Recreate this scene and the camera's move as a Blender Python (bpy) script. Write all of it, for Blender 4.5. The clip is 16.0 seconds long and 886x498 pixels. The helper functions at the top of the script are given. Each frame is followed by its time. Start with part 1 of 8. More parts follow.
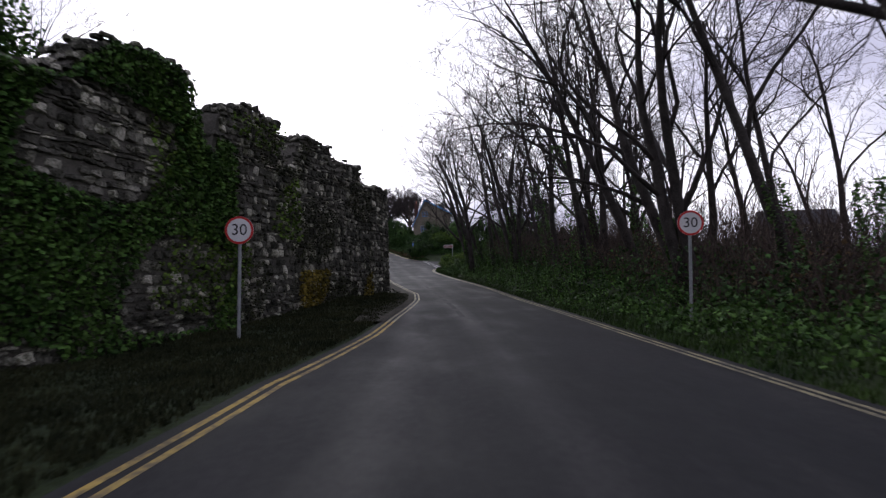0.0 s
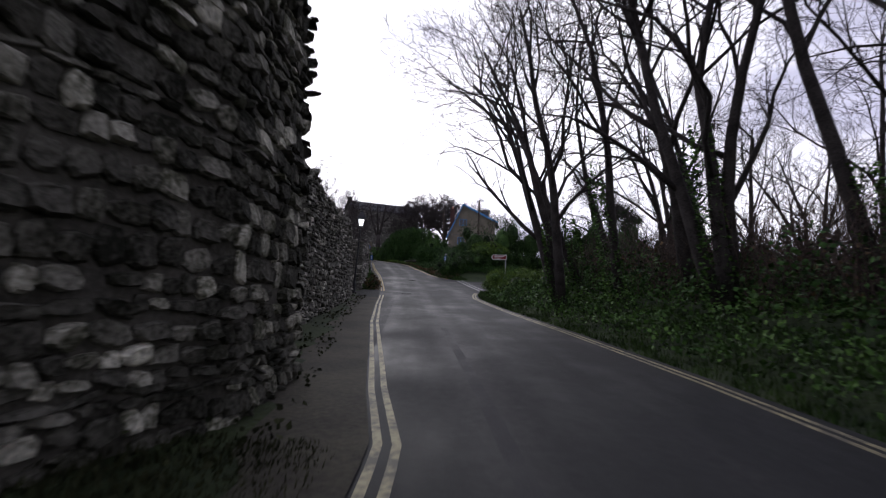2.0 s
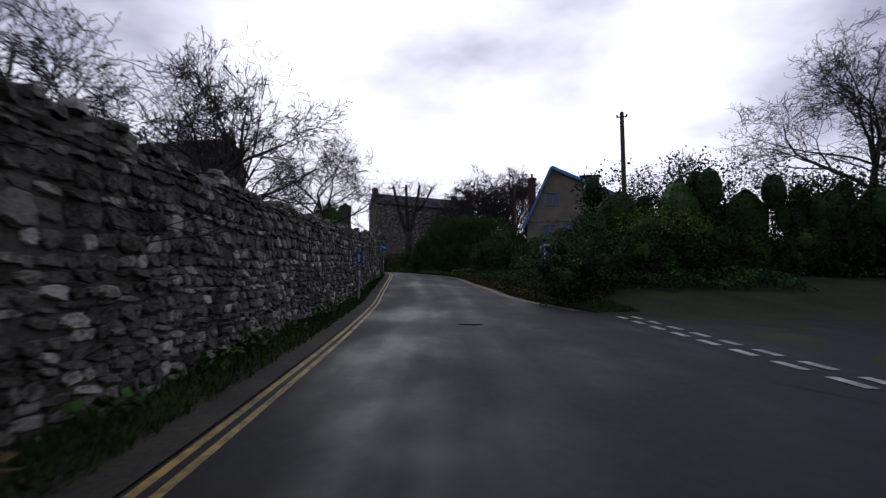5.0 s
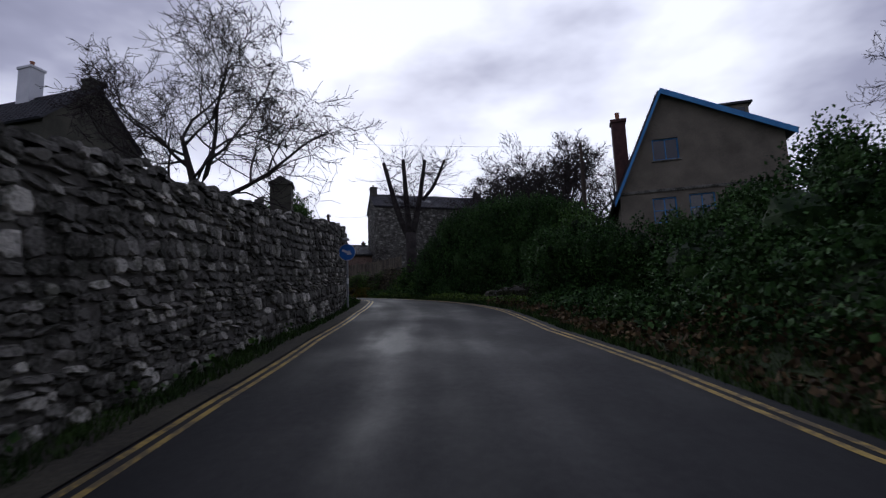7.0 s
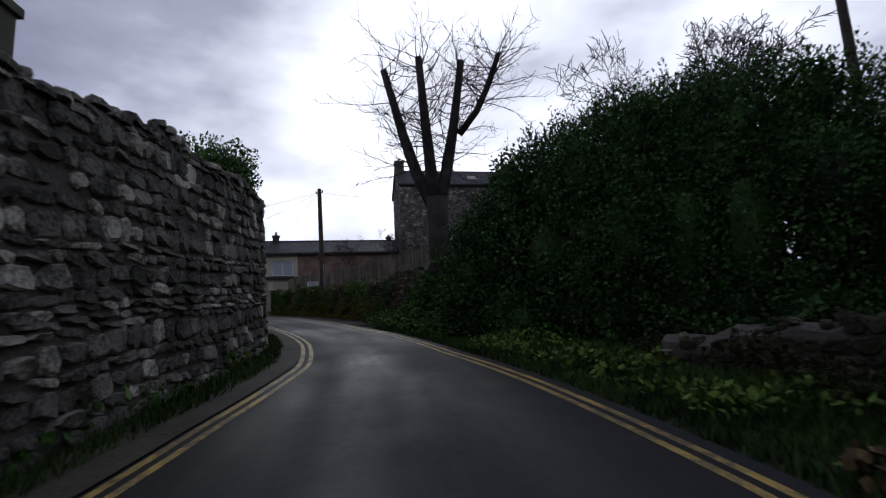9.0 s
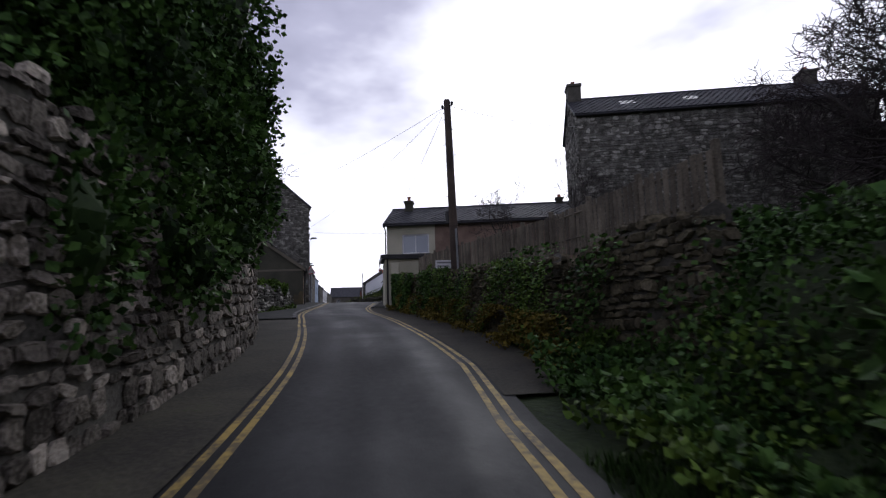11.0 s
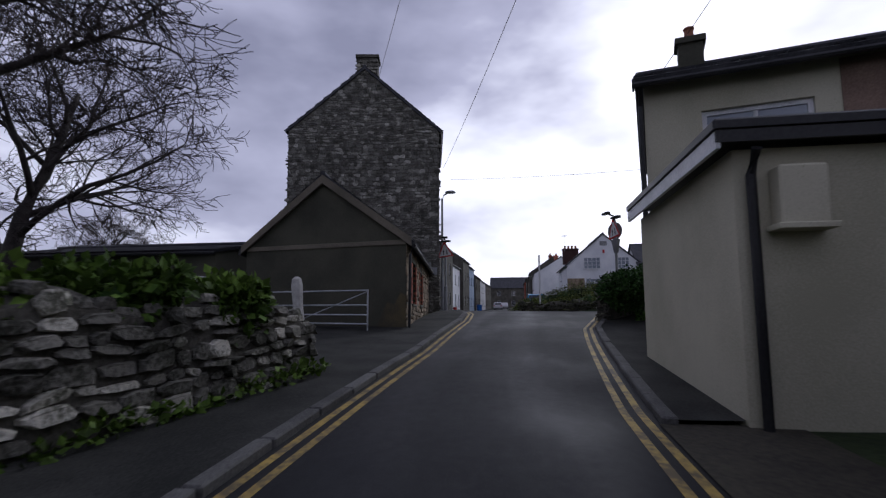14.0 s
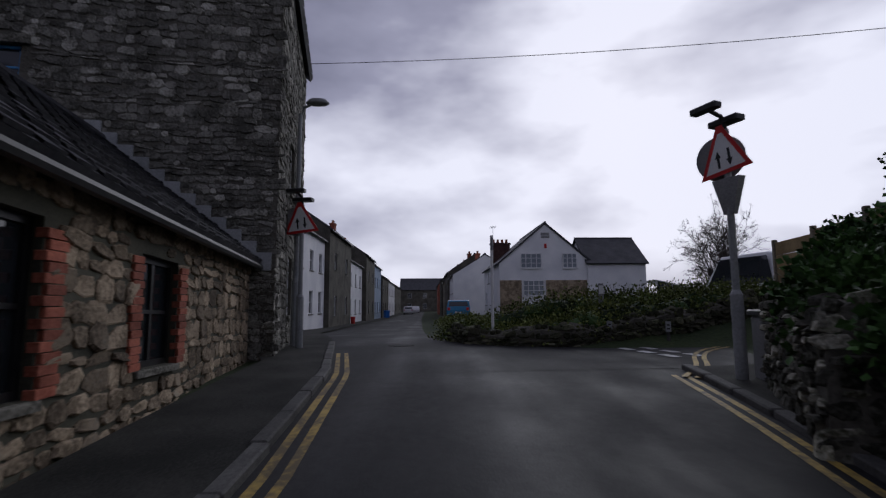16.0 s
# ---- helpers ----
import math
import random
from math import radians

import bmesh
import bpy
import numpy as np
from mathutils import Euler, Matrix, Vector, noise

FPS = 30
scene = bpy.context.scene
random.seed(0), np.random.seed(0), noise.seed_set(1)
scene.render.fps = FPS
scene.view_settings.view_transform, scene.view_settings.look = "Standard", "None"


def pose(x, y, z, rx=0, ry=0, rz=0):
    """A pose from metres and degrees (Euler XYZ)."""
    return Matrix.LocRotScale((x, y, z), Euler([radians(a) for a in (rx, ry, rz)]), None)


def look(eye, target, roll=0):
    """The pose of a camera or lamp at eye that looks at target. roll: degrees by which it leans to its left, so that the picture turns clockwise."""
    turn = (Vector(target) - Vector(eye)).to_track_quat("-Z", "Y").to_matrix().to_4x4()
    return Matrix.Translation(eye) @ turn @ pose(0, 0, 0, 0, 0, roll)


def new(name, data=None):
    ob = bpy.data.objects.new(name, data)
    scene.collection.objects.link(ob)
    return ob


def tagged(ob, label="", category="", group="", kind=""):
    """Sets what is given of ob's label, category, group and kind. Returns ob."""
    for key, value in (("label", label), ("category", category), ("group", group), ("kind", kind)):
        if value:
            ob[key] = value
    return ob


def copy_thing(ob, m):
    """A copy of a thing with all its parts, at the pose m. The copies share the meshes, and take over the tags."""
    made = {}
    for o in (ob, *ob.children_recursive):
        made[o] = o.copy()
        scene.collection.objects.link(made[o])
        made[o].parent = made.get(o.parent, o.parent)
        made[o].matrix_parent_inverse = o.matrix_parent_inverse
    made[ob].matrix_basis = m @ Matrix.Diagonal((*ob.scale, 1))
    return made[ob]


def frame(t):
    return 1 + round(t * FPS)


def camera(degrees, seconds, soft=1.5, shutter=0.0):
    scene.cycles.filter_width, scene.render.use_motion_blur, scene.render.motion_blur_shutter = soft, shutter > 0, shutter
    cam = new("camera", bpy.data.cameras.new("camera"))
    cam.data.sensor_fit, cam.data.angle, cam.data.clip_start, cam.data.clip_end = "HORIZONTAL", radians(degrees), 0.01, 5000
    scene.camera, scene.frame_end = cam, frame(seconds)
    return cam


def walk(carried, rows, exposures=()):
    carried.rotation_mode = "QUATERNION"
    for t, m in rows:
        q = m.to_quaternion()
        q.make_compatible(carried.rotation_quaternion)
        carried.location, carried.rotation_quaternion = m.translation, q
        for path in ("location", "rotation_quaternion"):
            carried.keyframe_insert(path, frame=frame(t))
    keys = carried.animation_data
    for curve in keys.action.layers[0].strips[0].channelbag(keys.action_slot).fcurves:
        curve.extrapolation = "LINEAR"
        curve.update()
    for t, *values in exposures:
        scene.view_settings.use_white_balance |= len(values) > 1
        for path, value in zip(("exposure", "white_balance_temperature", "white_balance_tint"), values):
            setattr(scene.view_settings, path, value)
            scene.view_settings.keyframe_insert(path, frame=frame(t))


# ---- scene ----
cam = camera(82.8, 16.0, soft=1.25, shutter=0.15)
PATH = [
    (0, (0.001, 0.001, 1.301), (-0.130, 1.996, 1.367), -0.17),
    (0.5, (-0.247, 4.854, 1.211), (-0.409, 6.844, 1.331), 0.11),
    (1, (-0.615, 9.773, 1.166), (-0.798, 11.760, 1.299), -0.22),
    (1.5, (-1.166, 14.793, 1.163), (-1.384, 16.776, 1.300), 1.21),
    (2, (-1.913, 19.912, 1.196), (-2.194, 21.886, 1.351), 2.26),
    (2.5, (-2.826, 25.103, 1.279), (-3.182, 27.063, 1.457), 3.18),
    (3, (-3.853, 30.288, 1.412), (-4.277, 32.234, 1.592), 2.66),
    (3.5, (-4.932, 35.381, 1.566), (-5.369, 37.323, 1.766), 1.23),
    (4, (-6.015, 40.387, 1.720), (-6.461, 42.328, 1.906), 0.01),
    (5.1, (-8.422, 51.259, 2.265), (-8.905, 53.188, 2.488), 0.52),
    (6.3, (-11.126, 62.309, 3.073), (-11.662, 64.213, 3.366), -0.27),
    (6.5, (-11.589, 64.002, 3.218), (-12.134, 65.902, 3.516), -1.27),
    (7, (-12.726, 68.146, 3.585), (-13.287, 70.044, 3.878), -2.21),
    (7.5, (-13.838, 72.128, 3.971), (-14.419, 74.014, 4.295), -2.27),
    (8, (-14.966, 75.913, 4.385), (-15.567, 77.789, 4.727), -1.77),
    (8.5, (-16.173, 79.503, 4.810), (-16.832, 81.357, 5.167), -1.77),
    (9, (-17.466, 82.901, 5.216), (-18.207, 84.733, 5.522), -3.03),
    (9.2, (-18.003, 84.192, 5.364), (-18.801, 86.001, 5.666), -2.90),
    (10.25, (-21.089, 89.887, 5.976), (-22.190, 91.535, 6.247), -2.33),
    (11.3, (-25.474, 94.991, 6.482), (-26.816, 96.452, 6.736), -1.14),
    (11.5, (-26.554, 96.035, 6.586), (-27.929, 97.464, 6.842), -0.74),
    (12, (-29.291, 98.523, 6.840), (-30.758, 99.856, 7.100), -1.17),
    (12.5, (-32.014, 100.776, 7.088), (-33.574, 102.003, 7.329), -0.63),
    (13, (-34.705, 102.736, 7.325), (-36.339, 103.861, 7.583), -1.47),
    (13.5, (-37.368, 104.470, 7.541), (-39.059, 105.504, 7.804), -1.21),
    (14, (-39.966, 106.105, 7.725), (-41.662, 107.141, 7.948), -0.22),
    (14.5, (-42.468, 107.768, 7.888), (-44.138, 108.849, 8.097), 0.21),
    (15, (-44.864, 109.523, 8.042), (-46.471, 110.693, 8.267), -0.58),
    (15.5, (-47.126, 111.341, 8.194), (-48.655, 112.612, 8.414), -1.49),
    (16, (-49.260, 113.171, 8.344), (-50.746, 114.490, 8.569), -0.32),
]

SKY_STRENGTH = 1.12
# light follows the clip's own exposure
walk(cam, [(t, look(eye, target, roll)) for t, eye, target, roll in PATH],
     exposures=[(0.0, 0.3, 6350, 10), (2.5, 0.3, 6350, 10), (4.2, -0.1, 6200, 10), (6.3, -0.58, 5900, 10), (9.2, -0.42, 6000, 6), (11.3, -0.02, 6150, 9), (13.0, -0.2, 5950, 9), (15.0, -0.48, 5950, 10), (16.0, -0.85, 6050, 10)])

# ---- world: bright overcast sky, faint wide sun behind the clouds ahead ----
world = bpy.data.worlds.new("overcast_sky")
scene.world = world
world.use_nodes = True
wn, wl = world.node_tree.nodes, world.node_tree.links
wn.clear()
w_out = wn.new("ShaderNodeOutputWorld")
w_bg = wn.new("ShaderNodeBackground")
w_bg.inputs["Strength"].default_value = SKY_STRENGTH
w_sky = wn.new("ShaderNodeTexSky")
w_sky.sky_type, w_sky.sun_disc = "NISHITA", False
w_sky.sun_elevation, w_sky.sun_rotation = radians(24), radians(-28)
w_co = wn.new("ShaderNodeTexCoord")
w_map = wn.new("ShaderNodeMapping")
w_map.inputs["Scale"].default_value = (1.0, 1.0, 2.2)
w_n1 = wn.new("ShaderNodeTexNoise")
w_n1.inputs["Scale"].default_value, w_n1.inputs["Detail"].default_value = 2.1, 5.0
w_n1.inputs["Roughness"].default_value = 0.5
def sky_lobe(azimuth, elevation, first, gain):
    """Where the cloud is thin: a soft bright patch, azimuth in degrees from +y towards +x."""
    az, el = radians(azimuth), radians(elevation)
    dot = wn.new("ShaderNodeVectorMath")
    dot.operation = "DOT_PRODUCT"
    dot.inputs[1].default_value = (math.sin(az) * math.cos(el), math.cos(az) * math.cos(el), math.sin(el))
    rise = wn.new("ShaderNodeMapRange")
    rise.interpolation_type = "SMOOTHSTEP"
    rise.inputs["From Min"].default_value, rise.inputs["From Max"].default_value = first, 1.0
    rise.inputs["To Min"].default_value, rise.inputs["To Max"].default_value = 0.0, gain
    wl.new(w_co.outputs["Generated"], dot.inputs[0])
    wl.new(dot.outputs["Value"], rise.inputs["Value"])
    return rise.outputs["Result"]


def sky_sum(first, *rest):
    for other in rest:
        add = wn.new("ShaderNodeMath")
        wl.new(first, add.inputs[0])
        wl.new(other, add.inputs[1])
        first = add.outputs[0]
    return first


w_sep = wn.new("ShaderNodeSeparateXYZ")
w_low = wn.new("ShaderNodeMapRange")
w_low.inputs["From Min"].default_value, w_low.inputs["From Max"].default_value = 0.03, 0.42
w_low.inputs["To Min"].default_value, w_low.inputs["To Max"].default_value = 0.07, -0.035
w_ramp = wn.new("ShaderNodeValToRGB")
w_ramp.color_ramp.elements[0].position, w_ramp.color_ramp.elements[0].color = 0.38, (0.29, 0.283, 0.385, 1)
w_ramp.color_ramp.elements[1].position, w_ramp.color_ramp.elements[1].color = 0.80, (1.35, 1.31, 1.42, 1)
w_mid = w_ramp.color_ramp.elements.new(0.55)
w_mid.color = (0.49, 0.473, 0.605, 1)
w_mix = wn.new("ShaderNodeMix")
w_mix.data_type, w_mix.blend_type = "RGBA", "ADD"
w_mix.inputs["Factor"].default_value = 0.004
wl.new(w_co.outputs["Generated"], w_map.inputs["Vector"])
wl.new(w_map.outputs["Vector"], w_n1.inputs["Vector"])
wl.new(w_co.outputs["Generated"], w_sep.inputs["Vector"])
wl.new(w_sep.outputs["Z"], w_low.inputs["Value"])
wl.new(sky_sum(w_n1.outputs["Fac"], w_low.outputs["Result"], sky_lobe(-9, 28, 0.84, 0.28), sky_lobe(-42, 17, 0.87, 0.24), sky_lobe(30, 16, 0.84, 0.15)), w_ramp.inputs["Fac"])
wl.new(w_ramp.outputs["Color"], w_mix.inputs["A"])
wl.new(w_sky.outputs["Color"], w_mix.inputs["B"])
wl.new(w_mix.outputs["Result"], w_bg.inputs["Color"])
wl.new(w_bg.outputs["Background"], w_out.inputs["Surface"])

sun_data = bpy.data.lights.new("sun", "SUN")
sun_data.energy, sun_data.angle, sun_data.color = 0.5, radians(25), (1.0, 0.98, 0.96)
sun = new("sun", sun_data)
sun.matrix_world = look((-42, 80, 42), (0, 0, 0))

# ---- materials ----
MATS = {}


def mat(name, c1, c2, scale=4.0, rough=0.85, bump=0.3, fine=40.0, metal=0.0, rnd="", spread=0.35, c3=None, dist=0.02, rough2=None, pale=0.0, spec=0.3, sharp=0.12, c3_at=0.85):
    """Two-scale noise surface in world metres. rnd: 'object' or 'island' varies the tone piece by piece."""
    if name in MATS:
        return MATS[name]
    m = bpy.data.materials.new(name)
    m.use_nodes = True
    n, l = m.node_tree.nodes, m.node_tree.links
    b = n["Principled BSDF"]
    b.inputs["Roughness"].default_value, b.inputs["Metallic"].default_value = rough, metal
    b.inputs["Specular IOR Level"].default_value = spec
    g = n.new("ShaderNodeNewGeometry")
    t1 = n.new("ShaderNodeTexNoise")
    t1.inputs["Scale"].default_value, t1.inputs["Detail"].default_value = scale, 5.0
    t2 = n.new("ShaderNodeTexNoise")
    t2.inputs["Scale"].default_value, t2.inputs["Detail"].default_value = fine, 4.0
    for t in (t1, t2):
        l.new(g.outputs["Position"], t.inputs["Vector"])
    r = n.new("ShaderNodeValToRGB")
    r.color_ramp.elements[0].position, r.color_ramp.elements[0].color = 0.5 - sharp, (*c1, 1)
    r.color_ramp.elements[1].position, r.color_ramp.elements[1].color = 0.5 + sharp, (*c2, 1)
    if c3:
        e = r.color_ramp.elements.new(min(c3_at, 0.5 + sharp + 0.1))
        e.color = (*c3, 1)
    a = n.new("ShaderNodeMath")
    a.operation = "MULTIPLY_ADD"
    a.inputs[1].default_value = 0.45
    l.new(t2.outputs["Fac"], a.inputs[0])
    s = n.new("ShaderNodeMath")
    s.operation = "MULTIPLY"
    s.inputs[1].default_value = 0.55
    l.new(t1.outputs["Fac"], s.inputs[0])
    l.new(s.outputs[0], a.inputs[2])
    l.new(a.outputs[0], r.inputs["Fac"])
    col = r.outputs["Color"]
    if rnd:
        if rnd == "object":
            o = n.new("ShaderNodeObjectInfo").outputs["Random"]
        else:
            o = g.outputs["Random Per Island"]
        mr = n.new("ShaderNodeMapRange")
        mr.inputs["To Min"].default_value, mr.inputs["To Max"].default_value = 1 - spread, 1 + spread
        if pale:
            pw = n.new("ShaderNodeMath")
            pw.operation = "POWER"
            pw.inputs[1].default_value = 4.0
            l.new(o, pw.inputs[0])
            o = pw.outputs[0]
            mr.inputs["To Min"].default_value, mr.inputs["To Max"].default_value = 1 - spread, 1 + pale
        l.new(o, mr.inputs["Value"])
        hv = n.new("ShaderNodeHueSaturation")
        l.new(col, hv.inputs["Color"])
        l.new(mr.outputs["Result"], hv.inputs["Value"])
        col = hv.outputs["Color"]
    l.new(col, b.inputs["Base Color"])
    if rough2 is not None:
        q = n.new("ShaderNodeMapRange")
        q.inputs["From Min"].default_value, q.inputs["From Max"].default_value = 0.35, 0.65
        q.inputs["To Min"].default_value, q.inputs["To Max"].default_value = rough, rough2
        l.new(t1.outputs["Fac"], q.inputs["Value"])
        l.new(q.outputs["Result"], b.inputs["Roughness"])
    if bump:
        u = n.new("ShaderNodeBump")
        u.inputs["Strength"].default_value, u.inputs["Distance"].default_value = bump, dist
        l.new(a.outputs[0], u.inputs["Height"])
        l.new(u.outputs["Normal"], b.inputs["Normal"])
    MATS[name] = m
    return m


ASPHALT_OLD = mat("asphalt_patch", (0.015, 0.015, 0.016), (0.038, 0.038, 0.04), 1.2, 0.65, 0.7, 80, dist=0.008, rough2=0.88, spec=0.25)


def lane_asphalt():
    """Damp worn asphalt. The map's u is metres across the lane, v metres along it."""
    m = bpy.data.materials.new("lane_asphalt")
    m.use_nodes = True
    n, l = m.node_tree.nodes, m.node_tree.links
    b = n["Principled BSDF"]
    uv = n.new("ShaderNodeUVMap")
    uv.uv_map = "lane"

    def field(sx, sy, detail=4.0, rough=0.55):
        mp = n.new("ShaderNodeMapping")
        mp.inputs["Scale"].default_value = (sx, sy, 1.0)
        t = n.new("ShaderNodeTexNoise")
        t.inputs["Scale"].default_value, t.inputs["Detail"].default_value, t.inputs["Roughness"].default_value = 1.0, detail, rough
        l.new(uv.outputs["UV"], mp.inputs["Vector"])
        l.new(mp.outputs["Vector"], t.inputs["Vector"])
        return t.outputs["Fac"]

    def ramp(src, a, c, lo, hi):
        r = n.new("ShaderNodeMapRange")
        r.inputs["From Min"].default_value, r.inputs["From Max"].default_value = a, c
        r.inputs["To Min"].default_value, r.inputs["To Max"].default_value = lo, hi
        l.new(src, r.inputs["Value"])
        return r.outputs["Result"]

    def op(kind, p, q):
        k = n.new("ShaderNodeMath")
        k.operation = kind
        for i, v in enumerate((p, q)):
            if isinstance(v, (int, float)):
                k.inputs[i].default_value = v
            else:
                l.new(v, k.inputs[i])
        return k.outputs[0]

    streak = field(1.5, 0.09)
    patch = field(0.5, 0.3, 6.0, 0.62)
    grain = field(42.0, 42.0, 3.0)
    grit = field(9.0, 7.0, 5.0, 0.7)
    sep = n.new("ShaderNodeSeparateXYZ")
    l.new(uv.outputs["UV"], sep.inputs["Vector"])
    bend = op("MULTIPLY", op("SUBTRACT", field(0.02, 0.06, 1.0), 0.5), 1.2)
    across = op("ADD", sep.outputs["X"], bend)
    track = op("ABSOLUTE", op("SUBTRACT", op("ABSOLUTE", across, 0.0), 0.78), 0.0)
    worn = ramp(track, 0.08, 0.42, 1.0, 0.0)
    tone = op("ADD", op("MULTIPLY", streak, 0.34), op("MULTIPLY", patch, 0.5))
    tone = op("ADD", tone, op("MULTIPLY", grit, 0.24))
    tone = op("ADD", tone, op("MULTIPLY", worn, 0.045))
    c = n.new("ShaderNodeValToRGB")
    e = c.color_ramp.elements
    e[0].position, e[0].color = 0.40, (0.008, 0.0088, 0.0094, 1)
    e[1].position, e[1].color = 0.72, (0.049, 0.048, 0.047, 1)
    k = e.new(0.55)
    k.color = (0.0205, 0.021, 0.022, 1)
    l.new(tone, c.inputs["Fac"])
    l.new(c.outputs["Color"], b.inputs["Base Color"])
    wet = op("SUBTRACT", op("ADD", op("MULTIPLY", patch, 0.8), op("MULTIPLY", streak, 0.35)), op("MULTIPLY", worn, 0.06))
    l.new(ramp(wet, 0.40, 0.72, 0.52, 0.88), b.inputs["Roughness"])
    b.inputs["Specular IOR Level"].default_value = 0.17
    u = n.new("ShaderNodeBump")
    u.inputs["Strength"].default_value, u.inputs["Distance"].default_value = 0.55, 0.006
    l.new(op("ADD", op("MULTIPLY", grain, 0.6), op("MULTIPLY", grit, 0.6)), u.inputs["Height"])
    l.new(u.outputs["Normal"], b.inputs["Normal"])
    return m


LANE = lane_asphalt()
YELLOW = mat("yellow_paint", (0.13, 0.10, 0.05), (0.44, 0.31, 0.075), 2.2, 0.65, 0.3, 16, dist=0.004, sharp=0.08)
# worn yellow, made paler and greyer: sky glare put into the colour
YELLOW_PALE = mat("glare_pale_yellow_paint", (0.12, 0.11, 0.08), (0.38, 0.34, 0.19), 2.2, 0.65, 0.3, 16, dist=0.004, sharp=0.08)
WHITE_LINE = mat("white_road_paint", (0.2, 0.2, 0.2), (0.6, 0.6, 0.58), 3.0, 0.7, 0.3, 25, dist=0.004)
GROUND = mat("turf", (0.012, 0.022, 0.007), (0.034, 0.05, 0.014), 0.8, 0.95, 0.8, 14, c3=(0.07, 0.055, 0.03), dist=0.05)
VERGE = mat("muddy_verge", (0.03, 0.027, 0.02), (0.065, 0.06, 0.04), 1.1, 0.9, 0.8, 18, c3=(0.045, 0.06, 0.02), dist=0.03)
PAVING = mat("worn_tarmac_footway", (0.018, 0.019, 0.017), (0.052, 0.052, 0.046), 1.3, 0.9, 0.8, 45, c3=(0.026, 0.036, 0.014), dist=0.012, spec=0.15)
KERB = mat("kerb_stone", (0.05, 0.05, 0.048), (0.12, 0.118, 0.11), 2.0, 0.85, 0.4, 40, rnd="object", spread=0.25)
MORTAR = mat("lime_mortar", (0.055, 0.052, 0.042), (0.13, 0.122, 0.10), 1.2, 0.95, 0.8, 22, c3=(0.035, 0.05, 0.02), dist=0.04)
STONE = mat("limestone", (0.08, 0.08, 0.06), (0.34, 0.325, 0.275), 2.4, 0.9, 1.0, 24, rnd="island", spread=0.55, dist=0.05, pale=1.1, spec=0.2, sharp=0.075, c3=(0.30, 0.29, 0.235))
STONE_OB = mat("limestone_block", (0.08, 0.08, 0.06), (0.34, 0.325, 0.275), 2.4, 0.9, 1.0, 24, rnd="object", spread=0.55, dist=0.05, pale=1.1, spec=0.2, sharp=0.075, c3=(0.30, 0.29, 0.235))
STONE_RUIN = mat("flecked_limestone", (0.036, 0.037, 0.024), (0.20, 0.193, 0.155), 2.4, 0.9, 1.0, 24, rnd="island", spread=0.55, dist=0.05, pale=2.2, spec=0.2, sharp=0.075, c3=(0.30, 0.29, 0.235))
STONE_RUIN_OB = mat("flecked_limestone_block", (0.036, 0.037, 0.024), (0.20, 0.193, 0.155), 2.4, 0.9, 1.0, 24, rnd="object", spread=0.55, dist=0.05, pale=2.2, spec=0.2, sharp=0.075, c3=(0.30, 0.29, 0.235))
STONE_FINE = mat("tight_grey_rubble", (0.085, 0.083, 0.068), (0.30, 0.29, 0.25), 3.0, 0.9, 0.9, 26, rnd="island", spread=0.42, dist=0.03, pale=0.7, spec=0.2, sharp=0.085, c3=(0.27, 0.26, 0.22))
STONE_FINE_OB = mat("tight_grey_rubble_block", (0.085, 0.083, 0.068), (0.30, 0.29, 0.25), 3.0, 0.9, 0.9, 26, rnd="object", spread=0.42, dist=0.03, pale=0.7, spec=0.2, sharp=0.085, c3=(0.27, 0.26, 0.22))
STONE_BROWN = mat("brownish_rubble", (0.085, 0.074, 0.056), (0.34, 0.30, 0.245), 2.6, 0.9, 1.0, 24, rnd="island", spread=0.5, dist=0.05, pale=0.8, spec=0.2, sharp=0.08, c3=(0.28, 0.26, 0.21))
STONE_BROWN_OB = mat("brownish_rubble_block", (0.085, 0.074, 0.056), (0.34, 0.30, 0.245), 2.6, 0.9, 1.0, 24, rnd="object", spread=0.5, dist=0.05, pale=0.8, spec=0.2, sharp=0.08, c3=(0.28, 0.26, 0.21))
STONE_MOSSY = mat("mossy_rubble", (0.028, 0.034, 0.016), (0.13, 0.125, 0.085), 3.0, 0.95, 0.9, 20, rnd="island", spread=0.5, dist=0.04, pale=0.9, spec=0.15, c3=(0.06, 0.075, 0.03))
STONE_MOSSY_OB = mat("mossy_rubble_block", (0.028, 0.034, 0.016), (0.13, 0.125, 0.085), 3.0, 0.95, 0.9, 20, rnd="object", spread=0.5, dist=0.04, pale=0.9, spec=0.15, c3=(0.06, 0.075, 0.03))
STONE_DAMP = mat("damp_mossy_stone", (0.045, 0.042, 0.026), (0.17, 0.145, 0.095), 3.0, 0.95, 0.9, 22, rnd="island", spread=0.5, dist=0.04, spec=0.15, c3=(0.085, 0.085, 0.04))
STONE_DAMP_OB = mat("damp_mossy_stone_block", (0.045, 0.042, 0.026), (0.17, 0.145, 0.095), 3.0, 0.95, 0.9, 22, rnd="object", spread=0.5, dist=0.04, spec=0.15, c3=(0.085, 0.085, 0.04))
YELLOW_LEAF = mat("yellowing_leaf", (0.07, 0.06, 0.012), (0.21, 0.16, 0.03), 1.5, 0.7, 0.1, 10, rnd="island", spread=0.6, spec=0.12)
STONE_WARM = mat("sandstone", (0.12, 0.092, 0.06), (0.36, 0.285, 0.195), 3.0, 0.9, 0.9, 30, rnd="island", spread=0.5, dist=0.03, sharp=0.075, c3=(0.27, 0.235, 0.175))
